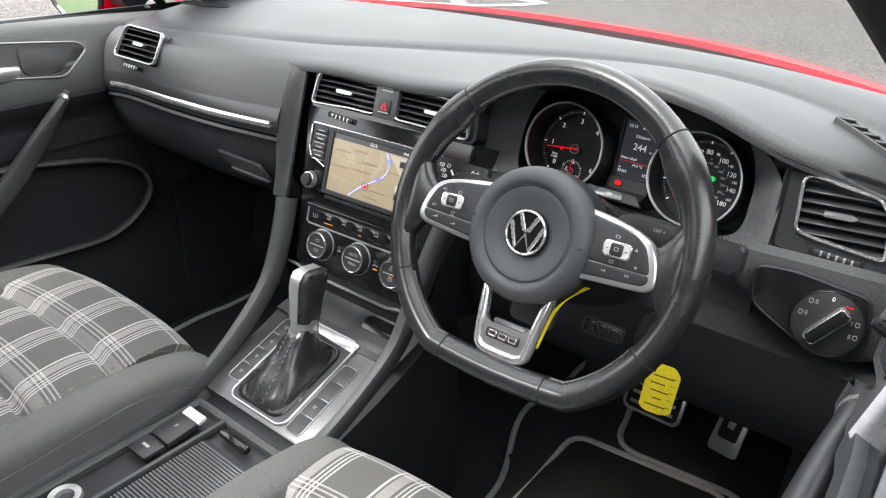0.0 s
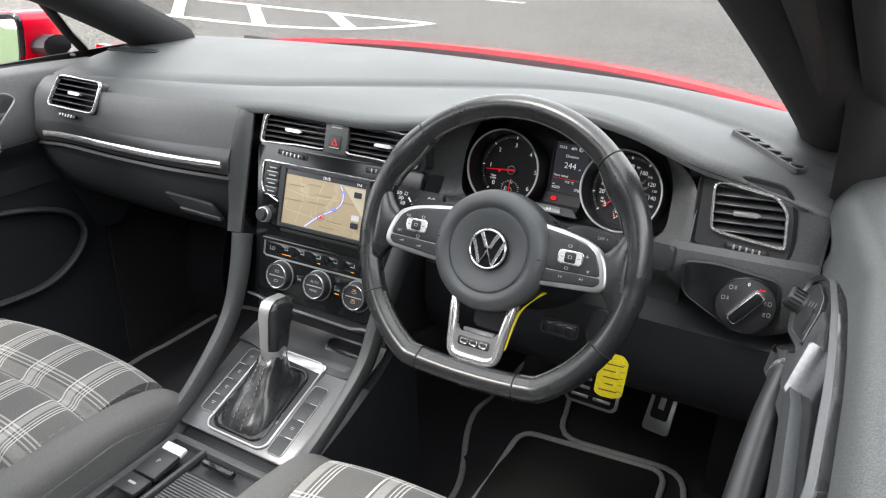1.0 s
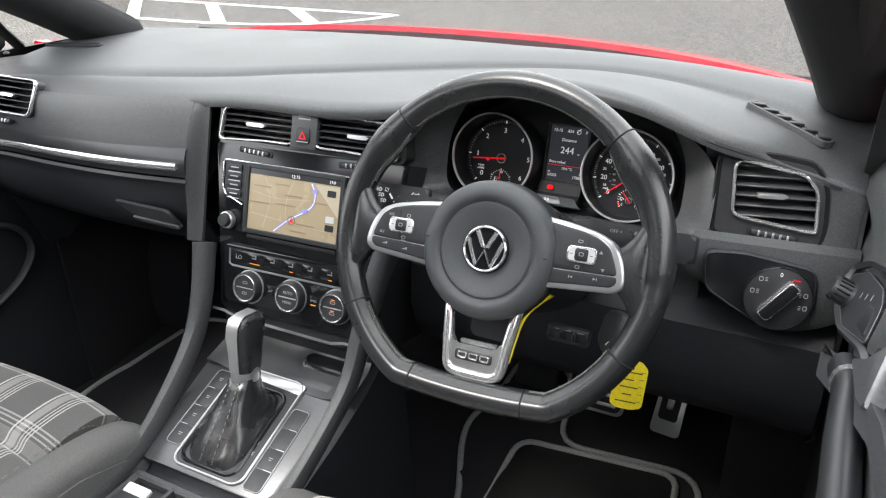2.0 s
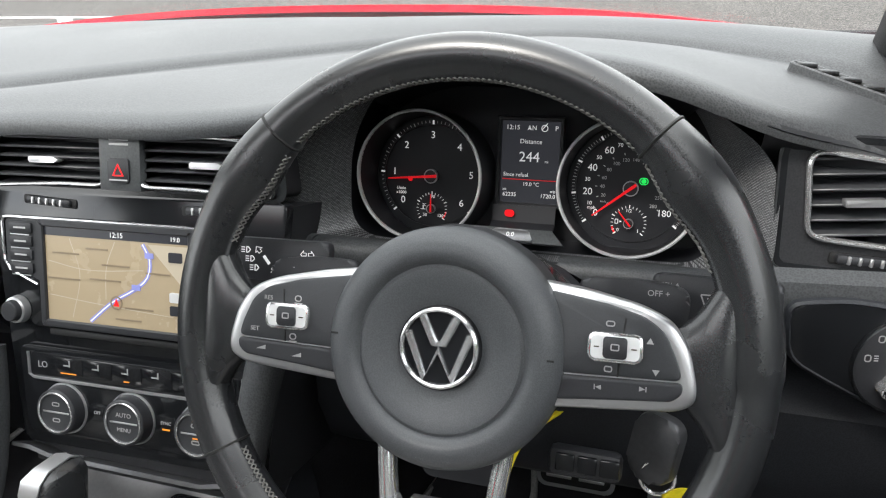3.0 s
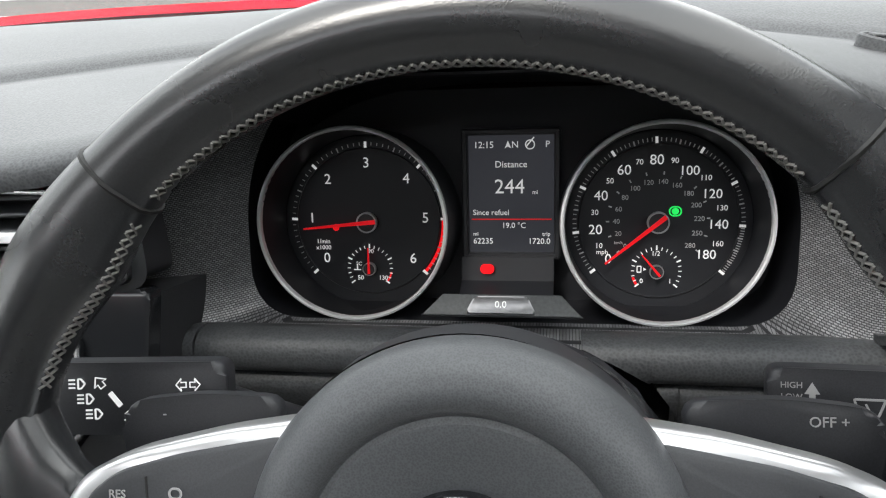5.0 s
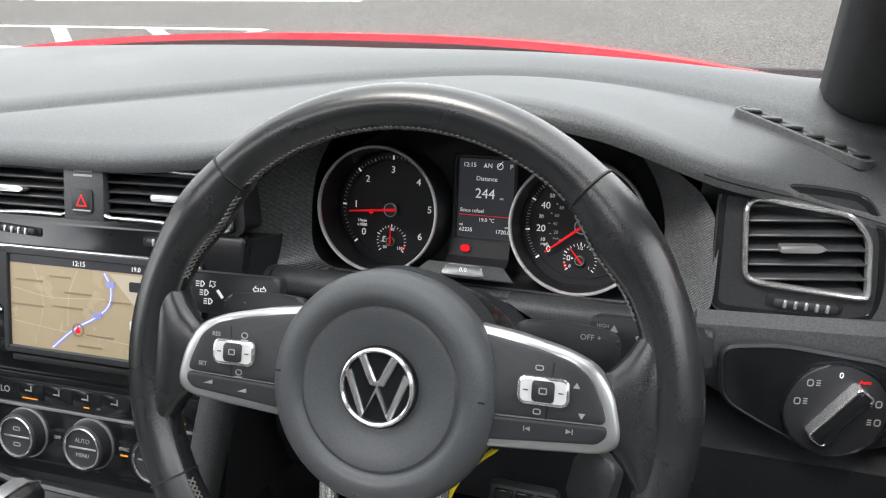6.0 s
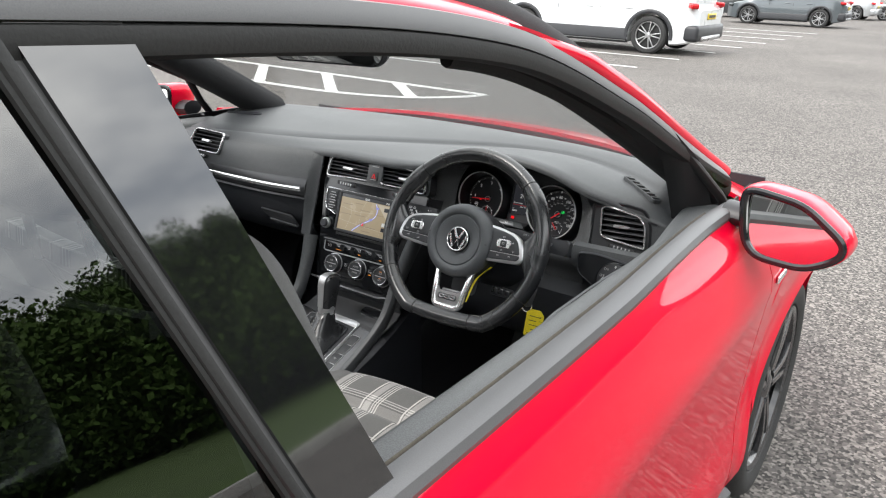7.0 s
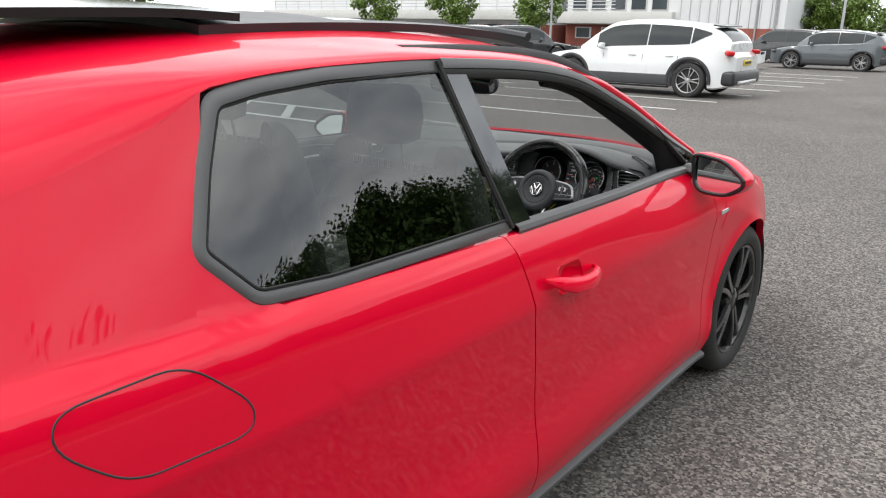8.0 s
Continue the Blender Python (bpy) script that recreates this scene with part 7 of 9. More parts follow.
# gaiter: a leather sleeve that tapers up to the lever
g_rings = []
G0, G1 = PAN @ Vector((-0.004, -0.010, 0.008)), Vector((-0.007, -0.812, 0.596))
for k, (w, d, t) in enumerate(((0.047, 0.066, 0.0), (0.046, 0.065, 0.06), (0.042, 0.059, 0.14), (0.034, 0.047, 0.30), (0.0275, 0.036, 0.48), (0.023, 0.028, 0.66), (0.0195, 0.022, 0.84), (0.018, 0.019, 1.0))):
    tilt = Matrix.Rotation(radians(PT * (1 - t)), 3, "X")
    c0 = G0.lerp(G1, t)
    ring = []
    for j in range(36):
        a = 2 * math.pi * j / 36
        c, s_ = math.cos(a), math.sin(a)
        fold = 1 + (0.085 * math.sin(a * 5 + k * 1.7) + 0.035 * math.sin(a * 9 - k * 2.3)) * (1 if 1 < k < 6 else 0.2)
        ring.append(c0 + tilt @ Vector((w * fold * math.copysign(abs(c) ** 0.6, c), d * fold * math.copysign(abs(s_) ** 0.6, s_), 0)))
    g_rings.append(ring)
gaiter = part("gaiter", loft(g_rings), LEATHER, console, "creased black leather gaiter", angle=70)
for off in (-0.006, 0.006):
    pth = []
    for d, t in ((0.064, 0.08), (0.060, 0.14), (0.049, 0.30), (0.038, 0.48), (0.030, 0.66), (0.0235, 0.84), (0.0195, 1.0)):
        pth.append(G0.lerp(G1, t) + Matrix.Rotation(radians(PT * (1 - t)), 3, "X") @ Vector((off * (1.8 - 0.8 * t), -d - 0.002, 0)))
    P = spline(pth, 30)
    for i in range(0, 29, 2):
        part("stitch", tube([P[i], P[i + 1]], 0.0007, n=5), THREAD, gaiter)
part("gaiter_frame", moved(rim_of(rounded(0.102, 0.142, 0.02), 0.006, 0.005, 0.002, z0=0.007), pan(-0.004, -0.008)), BLACK_GLOSS, gaiter)
# lever knob
KM = pose(-0.007, -0.812, 0.590, -9, 0, 0)
lever = part("selector_lever", moved(lathe([(0.0175, -0.004), (0.019, 0.0), (0.019, 0.014), (0.0185, 0.02)], 28), KM @ Matrix.Diagonal((1, 1.15, 1, 1))), SATIN, console, "satin silver lever collar")
k_rings = []
for w, d, z, oy in ((0.018, 0.021, 0.014, 0), (0.019, 0.022, 0.024, 0), (0.0195, 0.024, 0.045, 0.0), (0.0205, 0.027, 0.066, 0.001), (0.020, 0.028, 0.080, 0.003), (0.016, 0.024, 0.090, 0.004), (0.008, 0.013, 0.0945, 0.004)):
    k_rings.append([KM @ Vector((w * math.copysign(abs(math.cos(a)) ** 0.75, math.cos(a)), oy + d * math.copysign(abs(math.sin(a)) ** 0.75, math.sin(a)), z)) for a in np.linspace(0, 2 * math.pi, 28, endpoint=False)])
part("lever_knob", loft(k_rings), LEATHER, lever, "black leather lever knob")
sp_rows = []
for w, d, z, oy in ((0.008, 0.0232, 0.016, 0), (0.0085, 0.0250, 0.045, 0.0), (0.0095, 0.0282, 0.068, 0.001), (0.0095, 0.0285, 0.082, 0.003), (0.010, 0.024, 0.0915, 0.004), (0.008, 0.012, 0.0962, 0.004), (0.008, -0.012, 0.0962, 0.004), (0.008, -0.026, 0.088, 0.004)):
    sp_rows.append([KM @ Vector((x, oy - d, z)) for x in (-w, -w * 0.5, 0, w * 0.5, w)])
part("knob_spine", sheet(sp_rows, 0.0015), SATIN, lever, "satin silver spine of the lever knob")
part("knob_button", moved(box(0.003, 0.018, 0.03, 0.001), KM @ shift(-0.0205, 0.0, 0.062)), BLACK_GLOSS, lever)
# rear tray with sliding ribbed cover
part("tray_frame", moved(rim_of(round_poly([(-0.108, -0.935), (0.108, -0.935), (0.103, -1.43), (-0.103, -1.43)], 0.008), 0.012, 0.012, 0.003, z0=0.474), Matrix()), SOFT, console)
part("tray_divider", moved(box(0.008, 0.48, 0.012, 0.003), Matrix.Translation((-0.036, -1.18, 0.48))), SOFT, console)
part("tray_floor", moved(box(0.2, 0.48, 0.006), Matrix.Translation((0, -1.18, 0.470))), BLACK_SATIN, console)
cov = part("roller_cover", moved(box(0.122, 0.44, 0.004, 0.001), Matrix.Translation((0.032, -1.205, 0.4775))), BLACK_SATIN, console, "ribbed sliding tray cover")
rib_mesh = mesh_of("rib", box(0.120, 0.0038, 0.0024, 0.0008, seg=1), GUNMETAL)
for k in range(72):
    place("rib", rib_mesh, cov, Matrix.Translation((0.032, -0.992 - 0.0050 * k, 0.4803)))
part("cover_grip", moved(box(0.062, 0.014, 0.012, 0.005), pose(0.012, -0.965, 0.486, 0, 0, -2)), BLACK_GLOSS, cov, "gloss black cover grip")
part("brake_button", moved(box(0.042, 0.05, 0.010, 0.003), pose(-0.068, -1.005, 0.488, 6, 0, 0)), BLACK_SATIN, console)
part("brake_switch_edge", moved(box(0.040, 0.016, 0.008, 0.003), pose(-0.068, -0.973, 0.492, 14, 0, 0)), WHITE_BUTTON, console, "pale edge of the parking brake switch")
part("hold_button", moved(box(0.042, 0.034, 0.008, 0.003), pose(-0.068, -1.05, 0.486, 0, 0, 0)), BLACK_SATIN, console)
words("P", 0.010, SYMBOL, console, pose(-0.068, -1.003, 0.4938, 6, 0, 0))
part("label_bar", moved(box(0.014, 0.004, 0.0004), Matrix.Translation((-0.068, -1.05, 0.4905))), SYMBOL, console)
part("socket", moved(lathe([(0.010, -0.004), (0.012, 0.004), (0.020, 0.005), (0.022, 0.0)], 32), Matrix.Translation((-0.066, -1.165, 0.482))), SATIN, console, "round metal power socket rim")
part("socket_cap", moved(lathe([(0, -0.002), (0.0118, -0.002), (0.0118, -0.01)], 24), Matrix.Translation((-0.066, -1.165, 0.482))), BLACK_SATIN, console)
part("armrest", moved(box(0.17, 0.34, 0.07, 0.025, seg=4), Matrix.Translation((0, -1.62, 0.58))), LEATHER, console)

# ---- seats ----
def build_seat(x0, label):
    seat = thing("front_seat", (x0, -1.15, 0.22), label, "seat", group="front seats")
    prof = [(0.018, -0.17), (0.030, -0.10), (0.030, -0.055), (0.018, -0.022), (-0.008, -0.004), (-0.045, 0.0), (-0.088, -0.004), (-0.104, -0.0155), (-0.112, -0.0165), (-0.122, -0.008), (-0.16, -0.006), (-0.21, -0.014), (-0.228, -0.030), (-0.236, -0.031), (-0.246, -0.022), (-0.32, -0.034), (-0.345, -0.05), (-0.355, -0.05), (-0.365, -0.043), (-0.44, -0.06), (-0.50, -0.075)]
    P = spline([(0, y, z) for y, z in prof], 70)
    L = [0.0]
    for a, b in zip(P, P[1:]):
        L.append(L[-1] + (b - a).length)
    xs = np.linspace(-0.186, 0.186, 25)
    base = Vector((x0, -0.905, 0.552))
    rows = [[base + Vector((x, p.y - 0.012 * (abs(x) / 0.186) ** 3, p.z - 0.006 * (x / 0.186) ** 2)) for x in xs] for p in P]
    cu = part("cushion_insert", sheet(rows, 0.02, uv=lambda j, i: (xs[i] + 0.3, L[j])), PLAID, seat, "grey and white plaid cloth insert", angle=80)
    for s in (-1, 1):
        path = spline([base + Vector((s * 0.214, y, z)) for y, z in ((0.002, -0.13), (0.004, -0.085), (-0.022, -0.052), (-0.12, -0.036), (-0.25, -0.036), (-0.40, -0.040), (-0.52, -0.044))], 34)
        bl = part("bolster", tube(path, lambda t: 0.036, lambda t: 0.024 + 0.009 * min(1, t * 3), n=18, power=2.9, up=(0, 0, 1)), CLOTH, seat, "grey cloth side bolster")
        wall = []
        for y in np.linspace(0.0, -0.52, 20):
            zt = interp(-y, [0, 0.03, 0.12, 0.52], [-0.09, -0.05, -0.025, -0.05])
            wall.append([base + Vector((s * (0.240 + 0.008 * math.sin(math.pi * k)), y, zt - 0.30 * k)) for k in np.linspace(0, 1, 6)])
        part("side_panel", sheet(wall, 0.012), CLOTH, seat, "grey leatherette seat side")
        for lx, lift in ((0.188, 0.004), (0.246, -0.022)):
            sp = spline([base + Vector((s * lx, y, z + lift)) for y, z in ((-0.01, -0.04), (-0.05, -0.012), (-0.14, -0.004), (-0.27, -0.012), (-0.42, -0.03))], 60)
            bms = [tube([sp[i], sp[i + 1]], 0.0009, n=4) for i in range(0, 59, 2)]
            tagged(part("stitching", merge(*bms), THREAD, bl), kind="stuff")
    part("seat_base", moved(box(0.44, 0.48, 0.16, 0.02), Matrix.Translation((x0, -1.17, 0.34))), BLACK_SATIN, seat)
    # backrest
    bprof = [(-1.44, 0.50), (-1.455, 0.60), (-1.47, 0.75), (-1.505, 0.90), (-1.55, 1.02), (-1.575, 1.06), (-1.60, 1.065)]
    BP = spline([(0, y, z) for y, z in bprof], 40)
    rows = [[Vector((x0 + x, p.y - 0.03 * (abs(x) / 0.15) ** 2 * -0.3, p.z)) for x in np.linspace(-0.15, 0.15, 15)] for p in BP]
    part("back_insert", sheet(rows, 0.02, uv=lambda j, i: (0.02 * i, 0.016 * j)), PLAID, seat, "plaid cloth backrest insert")
    for s in (-1, 1):
        path = spline([(x0 + s * (0.195 - 0.05 * max(0, t - 0.6)), y + 0.03, z) for t, (y, z) in zip(np.linspace(0, 1, 7), bprof)], 30)
        part("back_bolster", tube(path, 0.05, 0.055, n=14, power=2.5, up=(0, 1, 0)), CLOTH, seat)
    shell = [[Vector((x0 + x, p.y - 0.10 + 0.05 * (x / 0.22) ** 2, p.z)) for x in np.linspace(-0.22, 0.22, 11)] for p in BP]
    part("back_shell", sheet(shell, 0.02), CLOTH_DARK, seat)
    hr = [[Vector((x0 + w * math.copysign(abs(math.cos(a)) ** 0.7, math.cos(a)), -1.615 + d * math.sin(a), z)) for a in np.linspace(0, 2 * math.pi, 20, endpoint=False)] for w, d, z in ((0.08, 0.03, 1.12), (0.12, 0.045, 1.135), (0.13, 0.05, 1.19), (0.12, 0.045, 1.25), (0.09, 0.03, 1.272))]
    part("headrest", loft(hr), CLOTH_DARK, seat)
    for s in (-1, 1):
        part("headrest_post", tube([(x0 + s * 0.06, -1.60, 1.04), (x0 + s * 0.06, -1.612, 1.13)], 0.006, n=8), CHROME, seat)
    return seat


build_seat(-0.365, "passenger seat in grey plaid cloth with grey bolsters")
build_seat(0.365, "driver's seat in grey plaid cloth with grey bolsters")
rear = thing("rear_bench", (0, -2.3, 0.22), "dark cloth rear bench seat with two headrests", "seat")
part("bench_cushion", moved(box(1.2, 0.5, 0.2, 0.05, seg=3), Matrix.Translation((0, -2.2, 0.42))), CLOTH_DARK, rear)
part("bench_back", moved(box(1.2, 0.12, 0.6, 0.04, seg=3), pose(0, -2.48, 0.75, -14, 0, 0)), CLOTH_DARK, rear)
for s in (-1, 1):
    part("headrest", moved(box(0.26, 0.08, 0.15, 0.035, seg=3), Matrix.Translation((s * 0.33, -2.55, 1.10))), CLOTH_DARK, rear)

# ---- door cards ----
def door_card(s):
    card = thing("door_card", (s * 0.75, -1.0, 0.3), "dark grey inner door lining with a pull grip and map pocket", "door lining", group="door linings")
    rows = []
    for y in np.linspace(-1.68, -0.50, 48):
        k = (y + 0.50) / -1.18
        zb = belt(y) - (0.0 if s > 0 else 0.022)
        xo = side_x(y, belt(y)) - 0.034
        xi = interp(y, [-1.68, -0.80, -0.64, -0.5], [0.752, 0.748, 0.724, 0.706])
        base = [(xo, zb - 0.01), (xo - 0.002, zb + 0.003), (xo - 0.012, zb + 0.004), (xi + 0.014, zb - 0.002), (xi + 0.004, zb - 0.009), (xi - 0.004, zb - 0.024), (xi - 0.014, zb - 0.05), (0.712, 0.855), (0.706, 0.835), (0.706, 0.81), (0.712, 0.795), (0.722, 0.775), (0.735, 0.765), (0.742, 0.74), (0.748, 0.68), (0.75, 0.60), (0.748, 0.45), (0.742, 0.30), (0.742, 0.20)]
        rows.append([Vector((s * x, y, z)) for x, z in base])
    part("top_roll", sheet([r[:11] for r in rows], 0.008), DOOR_TOP, card, "grey soft door top", angle=50)
    part("lining", sheet([r[10:] for r in rows], 0.008), SOFT_DARK, card, angle=50)
    # dark insert and map pocket
    rws = [[(s * 0.738, y, z) for z in (0.762, 0.72, 0.69)] for y in np.linspace(-1.5, -0.60, 12)]
    part("dark_insert", sheet(rws, 0.004), SOFT_DARK, card)
    pocket = round_poly([(-0.90, 0.679), (-0.72, 0.650), (-0.632, 0.612), (-0.612, 0.556), (-0.655, 0.505), (-0.73, 0.472), (-0.96, 0.486), (-1.5, 0.44), (-1.55, 0.62)], 0.05, 6)
    Mx = Matrix(((0, 0, s, 0), (1, 0, 0, 0), (0, 1, 0, 0), (0, 0, 0, 1)))
    part("pocket_wall", moved(prism(pocket, 0.01, 0.003, z0=-0.735), Mx if s < 0 else Matrix(((0, 0, -1, 0), (1, 0, 0, 0), (0, 1, 0, 0), (0, 0, 0, 1)))), SOFT_DARK, card)
    part("pocket_rim", tube([(s * 0.728, y, z) for y, z in pocket], 0.006, 0.010, n=12, closed=True, up=(1, 0, 0)), SOFT, card)
    # pull grip
    if s < 0:
        grip = spline([(s * 0.716, -0.768, 0.795), (s * 0.700, -0.80, 0.770), (s * 0.692, -0.86, 0.71), (s * 0.69, -0.93, 0.645), (s * 0.69, -1.02, 0.60), (s * 0.70, -1.35, 0.58)], 30)
        part("pull_grip", tube(grip, 0.010, 0.021, n=16, power=3.0, up=(0, 0.6, 0.8)), SOFT, card, "smooth dark door pull")
        part("grip_collar", tube(grip[2:4], 0.0110, 0.0222, n=16, power=3.0, up=(0, 0.6, 0.8)), CHROME, card, "chrome collar of the door pull")
    part("armrest", moved(box(0.06, 0.40, 0.05, 0.018, seg=3), Matrix.Translation((s * 0.715, -1.3, 0.62))), LEATHER, card)
    # release panel
    tl = math.atan2(0.40, 1.0)
    Mp = Matrix(((0, s * math.sin(tl), -s * math.cos(tl), s * 0.703), (1, 0, 0, 0), (0, math.cos(tl), math.sin(tl), 0.815), (0, 0, 0, 1)))
    if s < 0:
        pl = round_poly([(-0.705, 0.060), (-0.720, 0.078), (-0.86, 0.094), (-1.05, 0.100), (-1.05, 0.034), (-0.876, 0.028), (-0.765, 0.014)], 0.016, 5)
        rp = part("release_panel", moved(prism(pl, 0.006, 0.002), Mp), BLACK_SATIN, card)
        part("panel_edge", moved(rim_of(pl, 0.0045, 0.009, 0.003), Mp), BRUSHED, rp, "bright satin edge of the release panel")
        part("release_plate", moved(prism(round_poly([(-0.728, 0.066), (-0.835, 0.080), (-0.838, 0.030), (-0.772, 0.026)], 0.010), 0.009, 0.003), Mp), KEYPAD, rp)
        part("release_handle", tube(spline([(s * 0.714, -0.845, 0.850), (s * 0.700, -0.890, 0.856), (s * 0.697, -0.960, 0.858), (s * 0.712, -1.025, 0.850)], 8), 0.006, 0.013, n=10), SATIN, rp, "satin silver door release handle")
    else:
        pl = round_poly([(-0.640, 0.024), (-0.690, 0.0560), (-0.753, 0.0787), (-0.849, 0.0955), (-0.944, 0.106), (-1.015, 0.111), (-1.132, 0.113), (-1.20, 0.085), (-1.08, 0.0604), (-0.958, 0.0534), (-0.838, 0.0313), (-0.745, -0.005), (-0.690, -0.012), (-0.652, -0.004)], 0.014, 4)
        rp = part("release_panel", moved(prism(pl, 0.010, 0.002), Mp), BLACK_GLOSS, card, "gloss black panel of the door release")
        part("panel_edge", moved(rim_of(pl, 0.0075, 0.015, 0.004), Mp), GUNMETAL, rp, "satin edge of the release panel")
        ins = round_poly([(-0.662, 0.0200), (-0.7050, 0.047), (-0.775, 0.066), (-0.806, 0.064), (-0.836, 0.0397), (-0.750, 0.004), (-0.698, -0.002), (-0.668, 0.005)], 0.008, 4)
        part("switch_plate", moved(prism(ins, 0.0125, 0.0008), Mp), KEYPAD, rp, "dark plate with the mirror switch")
        part("plate_line", moved(rim_of(ins, 0.0011, 0.0130, 0.0004), Mp), BRUSHED, rp)
        for k in range(3):
            part("symbol", moved(box(0.006, 0.0012, 0.0004), Mp @ pose(-0.735 - 0.016 * k, 0.034 + 0.008 * k, 0.0127, 0, 0, 60)), SYMBOL, rp)
        part("lock_key", moved(prism(round_poly([(-0.775, 0.049), (-0.800, 0.056), (-0.825, 0.040), (-0.790, 0.030)], 0.004), 0.0145, 0.001), Mp), BLACK_SATIN, rp)
        cup = part("grip_cup", moved(prism(round_poly([(-0.812, 0.0705), (-0.865, 0.0835), (-0.916, 0.0865), (-0.899, 0.062), (-0.845, 0.0405)], 0.005), 0.0125, 0.002), Mp), BRUSHED, rp, "satin silver release cup")
        part("release_handle", moved(prism(round_poly([(-0.914, 0.088), (-0.958, 0.055), (-0.935, 0.0475), (-0.872, 0.0415), (-0.898, 0.060)], 0.004), 0.0175, 0.003, z0=0.006), Mp), BRUSHED, rp, "satin silver door release handle")
        # raised dark plate stands for the shade in the cup's slot
        part("cup_slot_shade", moved(prism(rounded(0.022, 0.007, 0.003), 0.001), Mp @ pose(-0.879, 0.0535, 0.0122, 0, 0, 30)), BLACK_SATIN, cup)
        part("pull_cover", moved(prism(round_poly([(-0.770, -0.012), (-0.817, -0.018), (-0.922, 0.0270), (-0.998, 0.0560), (-1.11, 0.070), (-1.20, 0.072), (-1.20, 0.090), (-1.11, 0.0860), (-0.99, 0.0700), (-0.896, 0.0440), (-0.83, 0.012)], 0.006), 0.020, 0.006), Mp), SOFT, card, "grey padded cover of the door pull")
        grip = spline([Mp @ Vector(q) for q in ((-0.83, 0.008, 0.010), (-0.89, 0.024, 0.014), (-0.965, 0.026, 0.018), (-1.06, 0.024, 0.018), (-1.20, 0.010, 0.012))], 24)
        part("pull_grip", tube(grip, 0.013, 0.015, n=14), BLACK_SATIN, card, "smooth dark door pull")
        part("grip_collar", tube(grip[4:6], 0.0142, 0.0162, n=14), CHROME, card, "chrome collar of the door pull")
        kmx = Mp @ Matrix.Translation((-0.705, 0.016, 0.012))
        kn2 = part("mirror_knob", moved(lathe([(0, 0.020), (0.0105, 0.020), (0.012, 0.018), (0.012, 0.004), (0.0145, 0.0)], 24), kmx), KEYPAD, rp)
        for k in range(16):
            a = 2 * math.pi * k / 16
            part("ridge", moved(box(0.0012, 0.0016, 0.013), kmx @ Matrix.Translation((0.0123 * math.cos(a), 0.0123 * math.sin(a), 0.010))), RUBBER, kn2)
    part("screw_cap", moved(lathe([(0, 0.002), (0.005, 0.0018), (0.006, 0.0)], 16), pose(s * 0.742, -0.555, belt(-0.55) - 0.006, 0, -25 * s, 0)), BLACK_SATIN, card)
    # dark corner panel at the windscreen pillar
    if s > 0:
        edge_in = [(0.668, -0.705, 1.100), (0.690, -0.628, 1.040), (0.692, -0.580, 0.975), (0.694, -0.535, 0.905)]
        edge_out = [(0.722, -0.690, 1.112), (0.748, -0.600, 1.048), (0.758, -0.520, 0.962), (0.762, -0.445, 0.880)]
        cols = []
        for a, b in zip(edge_in, edge_out):
            a, b = Vector(a), Vector(b)
            cols.append([a.lerp(b, u) + Vector((0, -0.016 * math.sin(math.pi * u), 0)) for u in (0, 0.15, 0.35, 0.6, 0.85, 1)])
        part("corner_trim", sheet(cols, 0.008), LINER, card, "dark plastic corner panel", angle=60)
    return card


door_card(1)
door_card(-1)

# ---- floor, mats, pedals ----
def floor_z(x, y):
    z = interp(y, [-2.6, -1.9, -1.5, -0.5, -0.28, -0.12, -0.02], [0.35, 0.30, 0.20, 0.20, 0.23, 0.34, 0.5])
    t = max(0.0, 1 - (abs(x) / 0.16) ** 2)
    return z + 0.16 * t
fl_rows = [[(x, y, floor_z(x, y)) for x in np.linspace(-0.76, 0.76, 41)] for y in np.linspace(-2.6, -0.02, 50)]
carpet = tagged(part("cabin_floor", sheet(fl_rows, 0.01), CARPET), "black carpeted car floor", "floor", kind="structure")
bulk = tagged(part("bulkhead", sheet([[(x, -0.04, z) for x in np.linspace(-0.76, 0.76, 9)] for z in (0.15, 0.45, 0.7, 0.90)], 0.01), CARPET), "black felt bulkhead under the dashboard", "bulkhead", kind="structure")


def floor_mat(outline, pad, label):
    m = thing("floor_mat", (sum(p[0] for p in outline) / len(outline), -0.6, 0.205), label, "floor mat", group="floor mats")
    ol = round_poly(outline, 0.05, 6)
    bm = bmesh.new()
    bm.faces.new([bm.verts.new((x, y, floor_z(x, y) + 0.012)) for x, y in ol])
    bmesh.ops.triangulate(bm, faces=bm.faces[:])
    part("mat_sheet", bm, CARPET, m)
    part("mat_binding", tube([(x, y, floor_z(x, y) + 0.014) for x, y in resample(ol, 110)], 0.006, 0.005, n=8, closed=True), PIPING, m, "woven grey binding")
    if pad:
        pl = round_poly(pad, 0.035, 5)
        pad_bm = prism(pl, 0.005, 0.002)
        for v in pad_bm.verts:
            v.co.z += floor_z(v.co.x, v.co.y) + 0.014
        hp = part("heel_pad", pad_bm, RUBBER, m)
        part("pad_binding", tube([(x, y, floor_z(x, y) + 0.021) for x, y in resample(pl, 90)], 0.006, 0.005, n=8, closed=True), PIPING, hp, "woven grey binding")
    return m


